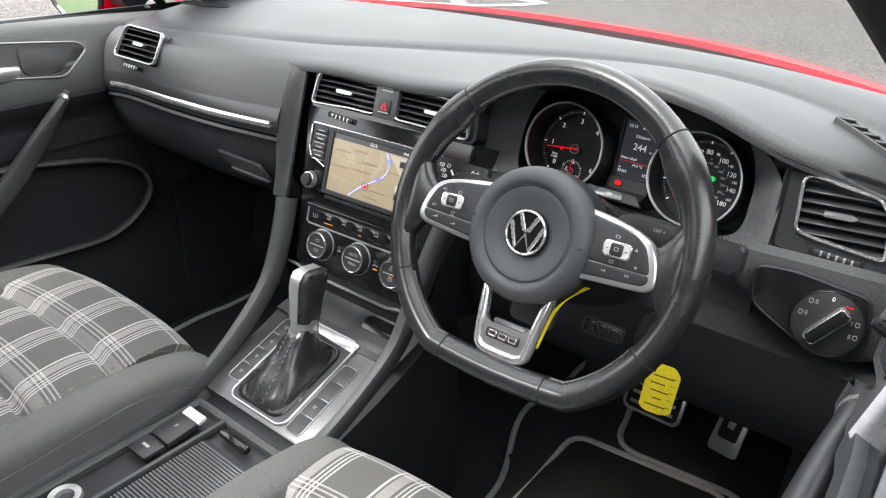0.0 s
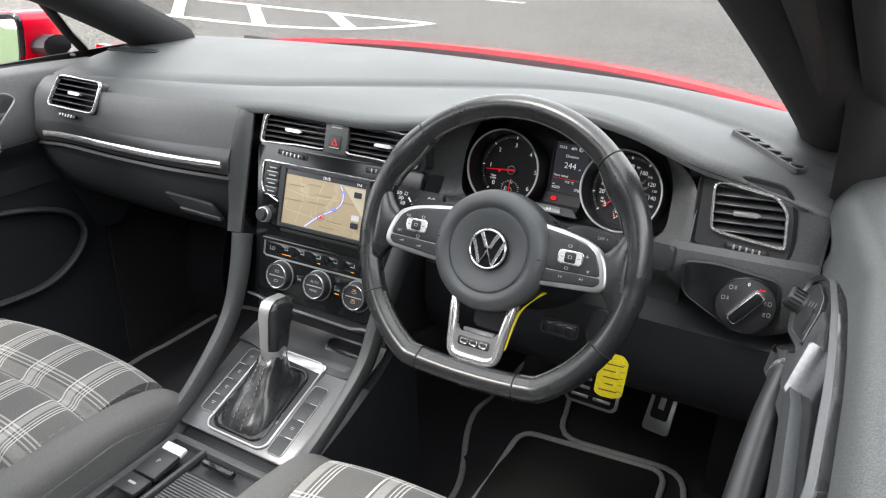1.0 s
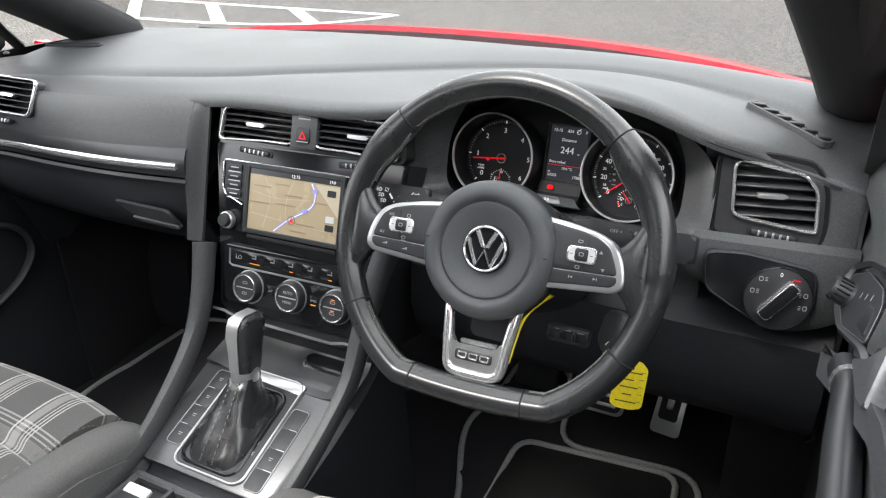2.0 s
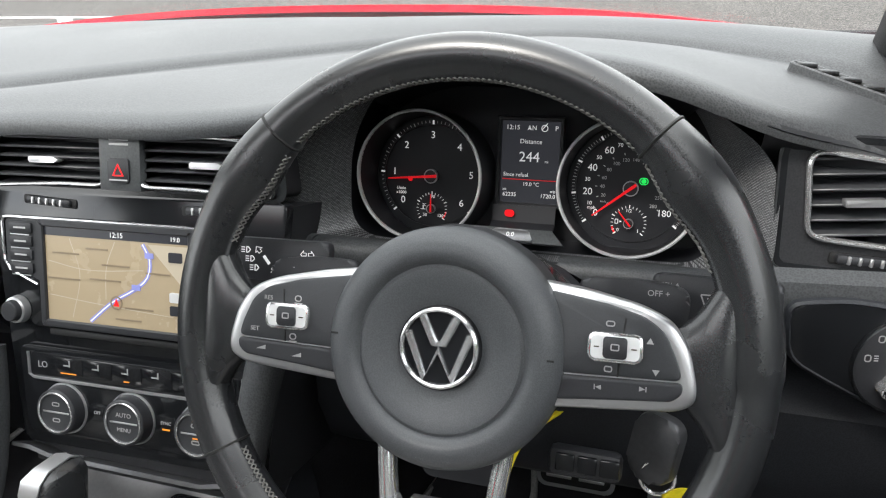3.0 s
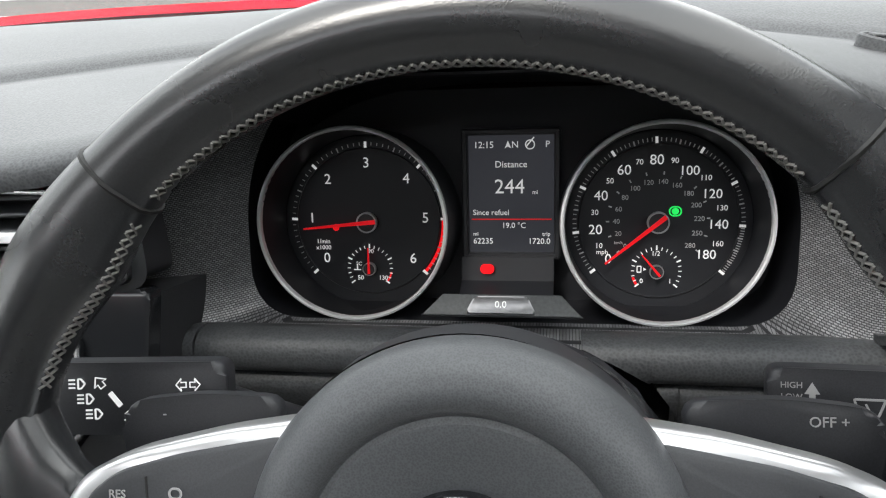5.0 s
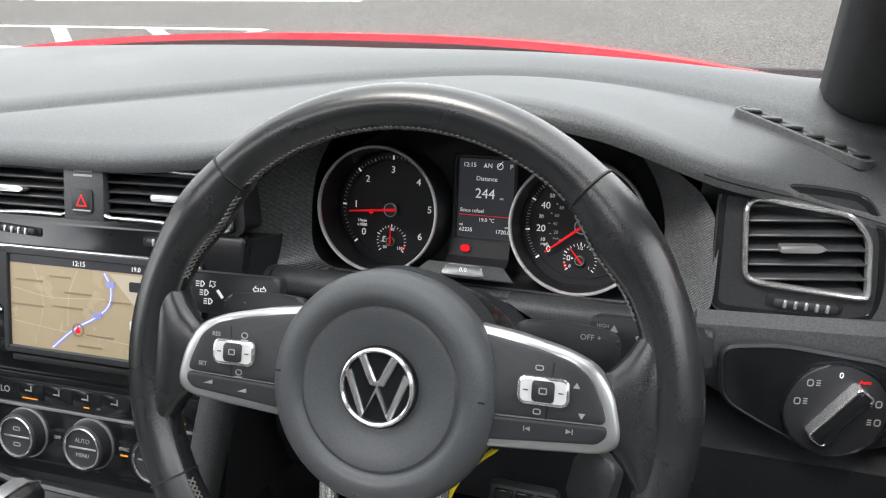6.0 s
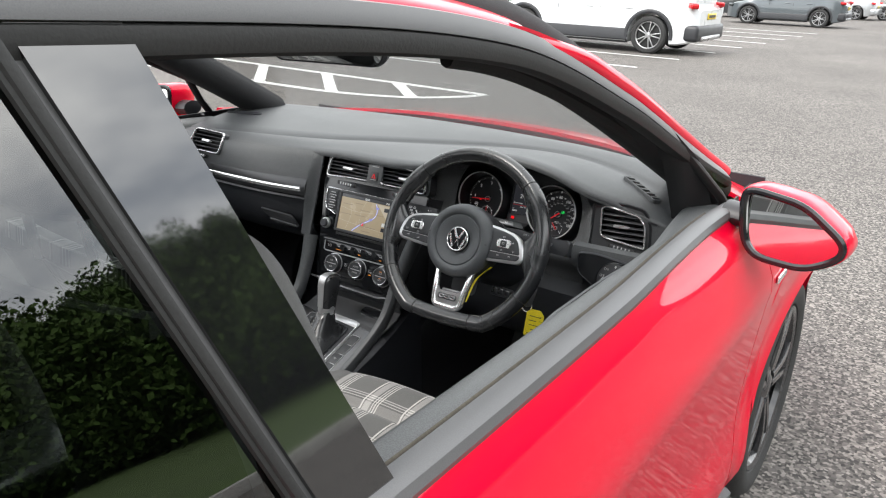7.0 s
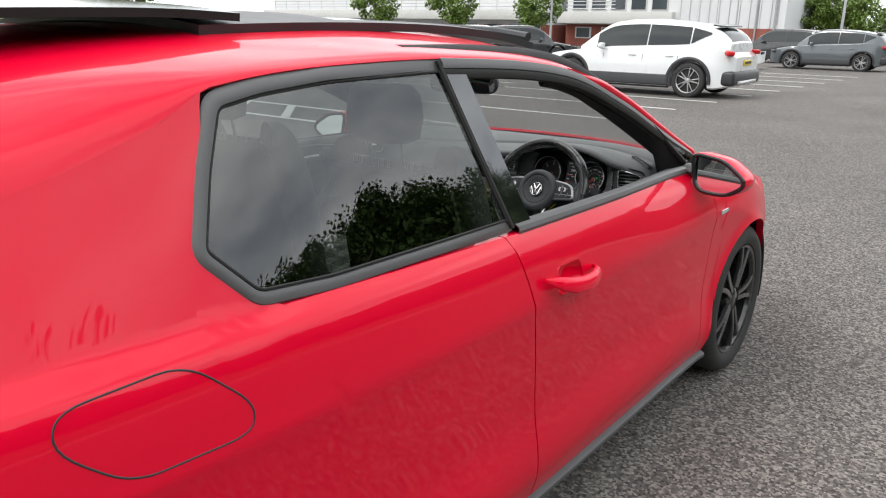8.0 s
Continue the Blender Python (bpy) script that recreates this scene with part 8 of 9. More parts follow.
floor_mat([(0.165, -0.19), (0.285, -0.19), (0.305, -0.345), (0.56, -0.325), (0.60, -0.50), (0.60, -0.88), (0.19, -0.88), (0.195, -0.56), (0.135, -0.42)],
          [(0.235, -0.37), (0.53, -0.345), (0.55, -0.75), (0.235, -0.75)], "black carpet mat with grey binding and a heel pad")
floor_mat([(-0.17, -0.40), (-0.45, -0.27), (-0.64, -0.29), (-0.69, -0.55), (-0.66, -0.90), (-0.18, -0.90)], None, "black carpet mat with grey binding in the passenger footwell")
brake = thing("brake_pedal", (0.37, -0.34, 0.36), "metal brake pedal with black rubber bars", "pedal")
bm_p = pose(0.372, -0.352, 0.382, 62, 0, 0)
part("pedal_plate", moved(prism(rounded(0.105, 0.068, 0.012), 0.008, 0.002), bm_p), SATIN, brake)
part("pedal_rubber", moved(prism(rounded(0.094, 0.057, 0.010), 0.003, 0.001, z0=0.007), bm_p), RUBBER, brake)
for r in (-1, 0, 1):
    for c in (-1, 1):
        part("pedal_bar", moved(box(0.034, 0.006, 0.003, 0.001), bm_p @ shift(c * 0.022, r * 0.017, 0.011)), SATIN, brake)
part("pedal_arm", tube([(0.40, -0.33, 0.40), (0.42, -0.28, 0.55), (0.42, -0.25, 0.7)], 0.008, 0.014, n=8), BLACK_SATIN, brake)
acc = thing("accelerator_pedal", (0.495, -0.30, 0.30), "slim metal accelerator pedal with a black rubber inlay", "pedal")
am = pose(0.495, -0.30, 0.352, 58, 0, -6)
part("pedal_plate", moved(prism(round_poly([(-0.026, -0.05), (0.026, -0.05), (0.024, 0.055), (-0.024, 0.055)], 0.008), 0.007, 0.002), am), SATIN, acc)
part("pedal_rubber", moved(prism(rounded(0.034, 0.072, 0.006), 0.003, 0.001, z0=0.006), am @ shift(0, 0.012)), RUBBER, acc)
part("pedal_bar", moved(box(0.012, 0.032, 0.003, 0.001), am @ shift(0, 0.012, 0.010)), SATIN, acc)
part("pedal_arm", tube([(0.495, -0.29, 0.39), (0.50, -0.22, 0.52), (0.50, -0.18, 0.6)], 0.008, n=8), BLACK_SATIN, acc)
rest = part("foot_rest", moved(box(0.09, 0.02, 0.22, 0.008), pose(0.215, -0.20, 0.33, -28, 0, 0)), BLACK_SATIN)
tagged(rest, "black plastic foot rest in the driver's footwell", "foot rest")

# ---- roof lining and rear-view mirror ----
hl = [[(x, y, smooth_at(y, [-2.9, -2.4, -1.7, -1.3, -1.12, -1.06], [1.27, 1.335, 1.35, 1.342, 1.330, 1.322]) - 0.015 * (abs(x) / 0.62) ** 3) for x in np.linspace(-0.63, 0.63, 25)] for y in np.linspace(-2.95, -1.06, 30)]
hl = [[(x, y - (0.14 * (abs(x) / 0.62) ** 3 if y > -1.3 else 0.0), z) for x, y, z in row] for row in hl]
hl_bm = sheet(hl)
bmesh.ops.delete(hl_bm, geom=[f for f in hl_bm.faces if abs(f.calc_center_median().x) < 0.37 and -1.80 < f.calc_center_median().y < -1.27], context="FACES")
bmesh.ops.recalc_face_normals(hl_bm, faces=hl_bm.faces[:])
bmesh.ops.solidify(hl_bm, geom=hl_bm.faces[:], thickness=0.012)
tagged(part("roof_lining", hl_bm, LINER), "black fabric roof lining", "roof lining", kind="structure")
rvm = thing("rear_view_mirror", (0.045, -0.83, 1.21), "black interior mirror hung from the windscreen", "mirror")
part("mirror_case", moved(loft([[(x * k, y * k, z) for x, y in rounded(0.27, 0.072, 0.03, 6)] for k, z in ((0.96, 0.012), (1.0, 0.004), (0.97, -0.02), (0.75, -0.04), (0.3, -0.05))]), face_at(0.045, -0.84, 1.212, -8, 14)), BLACK_SATIN, rvm)
part("mirror_glass", moved(prism(rounded(0.254, 0.062, 0.026, 6), 0.002, 0.0006, z0=0.011), face_at(0.045, -0.84, 1.212, -8, 14)), MIRROR, rvm)
part("mirror_stem", tube([(0.02, -0.80, 1.225), (0.005, -0.86, 1.275), (0.0, -0.90, 1.30)], 0.016, n=10), BLACK_SATIN, rvm)

for s in (-1, 1):
    kp = part("kick_panel", sheet([[(s * 0.735, y, z) for y in np.linspace(-0.56, -0.03, 8)] for z in (0.18, 0.4, 0.6, 0.88)], 0.008), CARPET)
    tagged(kp, "black felt side of the footwell", "footwell side", kind="structure")

# ---- outside: parked cars, buildings, trees ----
CAR_GLASS = mat("car_window", (0.02, 0.024, 0.026), 0.06, vary=0.3, vscale=3)
WHITE_PAINT = mat("white_car_paint", (0.74, 0.76, 0.77), 0.3, vary=0.03, coat=1.0)
GREY_PAINT = mat("grey_car_paint", (0.10, 0.115, 0.125), 0.35, metal=0.3, vary=0.08, coat=1.0)
DARK_PAINT = mat("dark_car_paint", (0.02, 0.022, 0.025), 0.3, vary=0.1, coat=1.0)
SILVER_PAINT = mat("silver_car_paint", (0.4, 0.41, 0.42), 0.35, metal=0.5, vary=0.06, coat=1.0)
BLUE_PAINT = mat("blue_car_paint", (0.03, 0.05, 0.13), 0.3, vary=0.08, coat=1.0)
TAIL = mat("tail_lamp", (0.5, 0.01, 0.015), 0.15, vary=0.1)
PLATE = mat("yellow_number_plate", (0.75, 0.55, 0.03), 0.4, vary=0.05)
ALLOY = mat("bright_alloy", (0.55, 0.55, 0.56), 0.3, metal=0.9, vary=0.08)


def parked_car(label, paint, L, W, H, m, wheel_r=0.35, clad=True, lift=0.2):
    """A parked car built nose to local +y, standing on local z 0, centred."""
    top = thing("parked_car", (0, 0, 0), label, "car", group="parked cars")
    top.matrix_basis = m
    WORLD[top.name] = m.copy()
    b = H * (0.625 if clad else 0.60)             # belt height
    ys = np.linspace(-L / 2, L / 2, 49)
    def belt_z(t):
        if clad:
            return smooth_at(t, [0, 0.05, 0.12, 0.3, 0.62, 0.72, 0.9, 0.97, 1.0], [b * 0.86, b * 1.0, b * 1.09, b * 1.05, b * 0.98, b * 0.95, b * 0.84, b * 0.72, b * 0.55])
        return smooth_at(t, [0, 0.06, 0.3, 0.62, 0.72, 0.9, 0.97, 1.0], [b * 0.9, b * 1.04, b * 1.04, b * 0.98, b * 0.95, b * 0.82, b * 0.7, b * 0.55])
    def hw(t):
        return W / 2 * smooth_at(t, [0, 0.04, 0.12, 0.5, 0.85, 0.95, 1.0], [0.74, 0.88, 0.97, 1.0, 0.97, 0.86, 0.62])
    wb = L * 0.60
    y_r, y_f = -wb / 2 - L * 0.005, wb / 2 - L * 0.005
    rings = []
    for y in np.linspace(-L / 2, L / 2, 97):
        t = (y + L / 2) / L
        w, bz = hw(t), belt_z(t)
        zl = lift + 0.08 * max(0, abs(t - 0.5) * 2 - 0.85) * 6
        for yc in (y_r, y_f):
            d = abs(y - yc)
            rr_ = wheel_r + 0.055
            if d < rr_:
                zl = max(zl, wheel_r + math.sqrt(rr_ * rr_ - d * d))
        zl = min(zl, bz - 0.05)
        half = [(w * 0.93, zl), (w * 0.985, zl + 0.03), (w, min(bz - 0.02, max(zl + 0.06, b * 0.55))), (w * 0.995, max(zl + 0.08, b * 0.78)), (w * 0.955, bz - 0.015), (w * 0.90, bz)]
        rings.append([(x, y, z) for x, z in half] + [(-x, y, z) for x, z in half[::-1]])
    part("body", moved(loft(rings), m), paint, top, angle=30)
    # cabin
    def roof_z(t):
        if clad:
            return smooth_at(t, [0.02, 0.055, 0.11, 0.2, 0.34, 0.48, 0.6, 0.69, 0.77], [b * 1.06, H * 0.80, H * 0.895, H * 0.95, H * 0.99, H, H * 0.955, H * 0.79, b * 0.96])
        return smooth_at(t, [0.02, 0.10, 0.2, 0.45, 0.58, 0.68, 0.76], [b * 1.02, H * 0.90, H * 0.975, H, H * 0.965, H * 0.80, b * 0.96])
    cab = []
    for t in np.linspace(0.03, 0.755, 45):
        y = t * L - L / 2
        bz, rz, w = belt_z(t) - 0.01, roof_z(t), hw(t)
        rz = max(rz, bz + 0.012)
        k = (rz - bz) / (H - b)
        wt = w * (0.90 - 0.17 * min(1, k))
        half = [(w * 0.905, bz), (w * 0.90 + (wt - w * 0.90) * 0.5, bz + (rz - bz) * 0.5), (wt * 1.0, bz + (rz - bz) * 0.86), (wt * 0.93, bz + (rz - bz) * 0.965), (wt * 0.6, rz), (0, rz + 0.012)]
        cab.append([(x, y, z) for x, z in half] + [(-x, y, z) for x, z in half[-2::-1]])
    part("cabin", moved(loft(cab), m), paint, top, angle=30)
    def cab_pt(t, v, s, off=0.008):
        bz, rz, w = belt_z(t) - 0.01, roof_z(t), hw(t)
        k = max(0, (rz - bz) / (H - b))
        wt = w * (0.90 - 0.17 * min(1, k))
        x = interp(v, [0, 0.5, 0.86], [w * 0.905, w * 0.90 + (wt - w * 0.90) * 0.5, wt])
        return m @ Vector((s * (x + off), t * L - L / 2, bz + (rz - bz) * v))
    for s in (-1, 1):
        for t0, t1 in ((0.115, 0.20), (0.206, 0.405), (0.411, 0.665)):
            rws = []
            for t in np.linspace(t0, t1, 12):
                lo = 0.08 + 0.55 * max(0.0, min(1.0, (0.205 - t) / 0.09)) ** 1.2
                hi = 0.82 - 0.10 * max(0.0, min(1.0, (0.205 - t) / 0.09))
                rws.append([cab_pt(t, lo + (hi - lo) * q, s) for q in np.linspace(0, 1, 5)])
            part("window", sheet(rws, 0.004), CAR_GLASS, top)
        for t in (0.25, 0.42, 0.62):
            part("door_gap", moved(box(0.006, 0.006, b * 0.5, 0), m @ Matrix.Translation((s * (hw(t) * 0.9925), t * L - L / 2, b * 0.62))), RUBBER, top)
        for t in (0.29, 0.47):
            part("door_handle", moved(box(0.03, 0.17, 0.025, 0.01), m @ Matrix.Translation((s * (hw(t) * 1.0), t * L - L / 2, b * 0.86))), paint, top)
        part("door_mirror", moved(box(0.20, 0.11, 0.13, 0.045, seg=3), m @ Matrix.Translation((s * (W / 2 + 0.06), 0.125 * L, b * 1.03))), paint, top)
        # lamps
        part("tail_lamp", moved(box(0.46, 0.16, 0.10, 0.035, seg=3), m @ pose(s * (W / 2 - 0.235), -L / 2 + 0.195, b * 0.95, 0, s * 4, s * -38)), TAIL, top)
        part("head_lamp", moved(box(0.34, 0.34, 0.13, 0.05, seg=3), m @ pose(s * (W / 2 - 0.30), L / 2 - 0.24, b * 0.70, 0, 0, s * -34)), CAR_GLASS, top)
    # windscreen and rear window
    for ts, vs in (((0.665, 0.745), 0), ((0.035, 0.105), 1)):
        rws = []
        for t in np.linspace(ts[0], ts[1], 8):
            rz = roof_z(t)
            w = hw(t) * 0.68
            rws.append([m @ Vector((x, t * L - L / 2, rz + 0.012 - 0.02 * (abs(x) / w) ** 2 + 0.008)) for x in np.linspace(-w, w, 9)])
        part("rear_window" if vs else "windscreen", sheet(rws, 0.004), CAR_GLASS, top)
    part("spoiler", moved(box(W * 0.66, 0.2, 0.03, 0.012), m @ pose(0, (0.105 * L - L / 2), H * 0.925, 8, 0, 0)), CAR_GLASS, top)
    if clad:
        for s in (-1, 1):
            rws = [[m @ Vector((s * (hw((y + L / 2) / L) * k), y, z)) for k, z in ((0.985, 0.47), (1.006, 0.43), (1.004, 0.26), (0.93, 0.19))] for y in np.linspace(y_r + wheel_r + 0.05, y_f - wheel_r - 0.05, 14)]
            part("sill_cladding", sheet(rws, 0.006), BLACK_SATIN, top)
            for yc in (y_r, y_f):
                arc = []
                for a in np.linspace(-0.15, math.pi + 0.15, 20):
                    arc.append((yc + (wheel_r + 0.085) * math.cos(a), wheel_r + (wheel_r + 0.085) * math.sin(a)))
                part("arch_cladding", tube([m @ Vector((s * (hw((y + L / 2) / L) * 1.0), y, z)) for y, z in arc], 0.04, 0.016, n=8, up=m.to_3x3() @ Vector((1, 0, 0))), BLACK_SATIN, top)
    part("rear_bumper", moved(box(W * 0.90, 0.30, 0.30, 0.07, seg=3), m @ Matrix.Translation((0, -L / 2 + 0.11, 0.43))), BLACK_SATIN if clad else paint, top)
    if clad:
        part("skid_plate", moved(box(W * 0.62, 0.10, 0.10, 0.03, seg=2), m @ Matrix.Translation((0, -L / 2 - 0.01, 0.33))), ALLOY, top)
    part("number_plate", moved(box(0.52, 0.012, 0.11, 0.004), m @ Matrix.Translation((0, -L / 2 - 0.012, b * 0.74))), PLATE, top)
    part("plate_bar", moved(box(0.40, 0.004, 0.05), m @ Matrix.Translation((0, -L / 2 - 0.0205, b * 0.74))), INK, top)
    for s in (-1, 1):
        for yc in (y_r, y_f):
            wm = m @ pose(s * (W / 2 - 0.10), yc, wheel_r, 0, 90 * s, 0)
            wh = part("wheel", moved(lathe([(wheel_r * 0.66, 0.06), (wheel_r * 0.70, 0.075), (wheel_r * 0.72, 0.07), (wheel_r * 0.72, -0.1)], 28), wm), ALLOY, top)
            part("tyre", moved(lathe([(wheel_r * 0.70, 0.06), (wheel_r * 0.76, 0.088), (wheel_r * 0.9, 0.086), (wheel_r * 0.985, 0.06), (wheel_r, 0.02), (wheel_r, -0.08), (wheel_r * 0.9, -0.11), (wheel_r * 0.7, -0.1)], 36), wm), TYRE, wh)
            # added black disc that darkens the gaps behind the spokes like shade
            part("spoke_shade_disc", moved(lathe([(0, 0.02), (wheel_r * 0.7, 0.02), (wheel_r * 0.7, 0.0), (0, 0.0)], 24), wm), RUBBER, wh)
            for k in range(10):
                a = 2 * math.pi * k / 10 + (0.12 if k % 2 else -0.12)
                part("spoke", moved(box(wheel_r * 0.64, 0.022, 0.02, 0.006, seg=1), wm @ pose(wheel_r * 0.36 * math.cos(a), wheel_r * 0.36 * math.sin(a), 0.055, 0, 0, math.degrees(a))), ALLOY, wh)
            part("hub_cap", moved(lathe([(0, 0.075), (0.05, 0.07), (0.06, 0.05), (0.06, 0.0)], 16), wm), ALLOY, wh)
    return top


def on_ground(x, y, turn):
    return pose(x, y, ground_z(y), 0, 0, turn)


# noses point to -x (turn 90)
parked_car("white family crossover with black lower cladding, parked in a bay", WHITE_PAINT, 4.6, 1.88, 1.58, on_ground(-5.70, 13.6, 90), 0.36)
parked_car("dark grey crossover with black cladding, parked in a bay", GREY_PAINT, 4.30, 1.84, 1.56, on_ground(-5.6, 31.2, 90), 0.34)
parked_car("small white hatchback parked behind the crossover", WHITE_PAINT, 4.0, 1.75, 1.48, on_ground(-9.2, 27.5, -60), 0.31, clad=False)
parked_car("black estate parked beside other cars", DARK_PAINT, 4.6, 1.82, 1.6, on_ground(-9.0, 37.0, 80), 0.33, clad=False)
parked_car("dark grey hatchback parked nose out", DARK_PAINT, 4.3, 1.8, 1.5, on_ground(-16.5, 25.5, -50), 0.32, clad=False)
parked_car("silver hatchback parked far off", SILVER_PAINT, 4.2, 1.78, 1.5, on_ground(-20.0, 27.0, -80), 0.32, clad=False)
parked_car("dark grey hatchback parked beyond the hatched island", GREY_PAINT, 4.3, 1.8, 1.48, on_ground(-11.8, 9.0, 95), 0.33, clad=False)
for i, (x, y, p) in enumerate(((-6.0, 44, SILVER_PAINT), (-2.5, 46, WHITE_PAINT), (1.5, 45, DARK_PAINT), (5.5, 46, GREY_PAINT), (-11, 46, BLUE_PAINT), (-0.5, 36, DARK_PAINT), (9, 52, BLUE_PAINT), (4.5, 60, WHITE_PAINT))):
    parked_car("%s car parked in a far row" % {"silver_car_paint": "silver", "white_car_paint": "white", "dark_car_paint": "black", "grey_car_paint": "dark grey", "blue_car_paint": "dark blue"}[p.name], p, 4.3, 1.8, 1.5, on_ground(x, y, 85 + 10 * (i % 2)), 0.32, clad=False)

# buildings
CLAD = mat("white_cladding", (0.62, 0.63, 0.64), 0.5, vary=0.06, vscale=0.6, grain=0.1, gscale=20)
BRICK = mat("red_brick", (0.24, 0.075, 0.055), 0.85, grain=0.5, gscale=14, vary=0.2, vscale=1.0, rnd=0.15)
CONCRETE = mat("pale_concrete", (0.55, 0.55, 0.53), 0.8, grain=0.2, gscale=12, vary=0.1, vscale=0.7)
DARK_WIN = mat("building_window", (0.05, 0.06, 0.07), 0.08, vary=0.2)
STEEL = mat("galvanised_steel", (0.42, 0.43, 0.44), 0.45, metal=0.7, vary=0.1)


def block(name, label, x0, x1, y0, depth, h, base_h, ribs):
    z0 = ground_z(y0) - 0.2
    bld = thing(name, ((x0 + x1) / 2, y0 + depth / 2, z0), label, "building")
    part("upper_wall", moved(box(x1 - x0, depth, h - base_h), Matrix.Translation(((x0 + x1) / 2, y0 + depth / 2, z0 + base_h + (h - base_h) / 2))), CLAD, bld)
    part("brick_base", moved(box(x1 - x0 + 0.05, depth + 0.1, base_h), Matrix.Translation(((x0 + x1) / 2, y0 + depth / 2, z0 + base_h / 2 - 0.004))), BRICK, bld)
    rib = mesh_of("cladding_rib", box(0.12, 0.10, h - base_h, 0.02, seg=1), CLAD)
    n = int((x1 - x0) / ribs)
    for k in range(n):
        place("cladding_rib", rib, bld, Matrix.Translation((x0 + ribs * (k + 0.5), y0 - 0.05, z0 + base_h + (h - base_h) / 2)))
    part("parapet", moved(box(x1 - x0 + 0.2, 0.3, 0.25, 0.03), Matrix.Translation(((x0 + x1) / 2, y0, z0 + h + 0.1))), CONCRETE, bld)
    return bld


hall = block("warehouse", "white clad warehouse with dark joints and a red brick base", -24.0, -15.3, 60, 30, 10.5, 1.95, 0.8)
for k in range(6):
    part("joint_strip", moved(box(0.07, 0.05, 8.2), Matrix.Translation((-23.6 + 1.55 * k, 59.97, 5.4))), STEEL, hall)
for k in range(2):
    part("drain_pipe", tube([(-17.4 + 1.4 * k, 59.85, -0.7), (-17.4 + 1.4 * k, 59.85, 10)], 0.08, n=8), STEEL, hall)
low = block("service_block", "white rendered service block with a balcony band and brick base", -34.7, -24.05, 61, 20, 7.0, 2.1, 40)
part("balcony_band", moved(box(10.8, 1.6, 1.0, 0.04), Matrix.Translation((-29.4, 60.2, 1.75))), CONCRETE, low)
for k in range(2):
    for zz in (2.5, 2.8, 3.1):
        part("rail_bar", tube([(-34.0 + 2.6 * k, 59.5, zz), (-31.8 + 2.6 * k, 59.5, zz)], 0.04, n=6), STEEL, low)
for k in range(5):
    w = part("window", moved(box(1.5, 0.12, 1.3, 0.03), Matrix.Translation((-33.4 + 1.9 * k, 60.97, 3.0))), CONCRETE, low)
    part("pane", moved(box(1.3, 0.06, 1.1), Matrix.Translation((-33.4 + 1.9 * k, 60.9, 3.0))), DARK_WIN, w)
    if k < 3:
        w = part("window", moved(box(1.6, 0.12, 1.0, 0.03), Matrix.Translation((-32.9 + 2.6 * k, 60.9, 0.45))), CLAD, low)
        part("pane", moved(box(1.3, 0.06, 0.8), Matrix.Translation((-32.9 + 2.6 * k, 60.84, 0.45))), DARK_WIN, w)
off = block("office_building", "white rendered office building with brick base and railed balconies", -75, -35.6, 60, 20, 9.0, 2.0, 60)
for k in range(16):
    x = -73.5 + 2.4 * k
    w = part("window", moved(box(1.3, 0.10, 1.5, 0.02), Matrix.Translation((x, 59.99, 4.6))), CONCRETE, off)
    part("pane", moved(box(1.1, 0.06, 1.3), Matrix.Translation((x, 59.93, 4.6))), DARK_WIN, w)
    w2 = part("window", moved(box(1.4, 0.10, 1.2, 0.02), Matrix.Translation((x, 59.93, 0.6))), CLAD, off)
    part("pane", moved(box(1.2, 0.06, 1.0), Matrix.Translation((x, 59.87, 0.6))), DARK_WIN, w2)
part("balcony_slab", moved(box(39, 1.6, 0.9, 0.03), Matrix.Translation((-55.5, 59.1, 1.95))), CONCRETE, off)
for zz in (2.7, 3.0, 3.3):
    part("rail_bar", tube([(-75, 58.4, zz), (-36, 58.4, zz)], 0.035, n=6), STEEL, off)
for k in range(20):
    part("rail_post", tube([(-74.8 + 2.0 * k, 58.4, 2.4), (-74.8 + 2.0 * k, 58.4, 3.35)], 0.03, n=6), STEEL, off)
for i, (x, y, h) in enumerate(((-29.85, 50, 9), (-9.23, 50, 8))):
    lp = thing("lamp_post", (x, y, ground_z(y)), "tall galvanised car park lamp post", "lamp post", group="lamp posts")
    part("post", tube([(x, y, ground_z(y)), (x, y, h)], lambda t: 0.09 - 0.04 * t, n=10), STEEL, lp)
    part("arm", tube([(x, y, h), (x - 0.7, y, h + 0.15)], 0.035, n=8), STEEL, lp)
    part("lantern", moved(box(0.6, 0.25, 0.1, 0.03), Matrix.Translation((x - 1.0, y, h + 0.17))), STEEL, lp)

# trees
BARK = mat("bark", (0.09, 0.07, 0.05), 0.9, grain=0.5, gscale=20, bump=0.01, vary=0.3)
LEAF = mat("leaf_green", (0.055, 0.095, 0.022), 0.8, vary=0.3, vscale=0.9, grain=0.3, gscale=5, spec=0.15)
LEAF_LIGHT = mat("leaf_light_green", (0.12, 0.19, 0.03), 0.6, vary=0.35, vscale=0.9, grain=0.3, gscale=5)


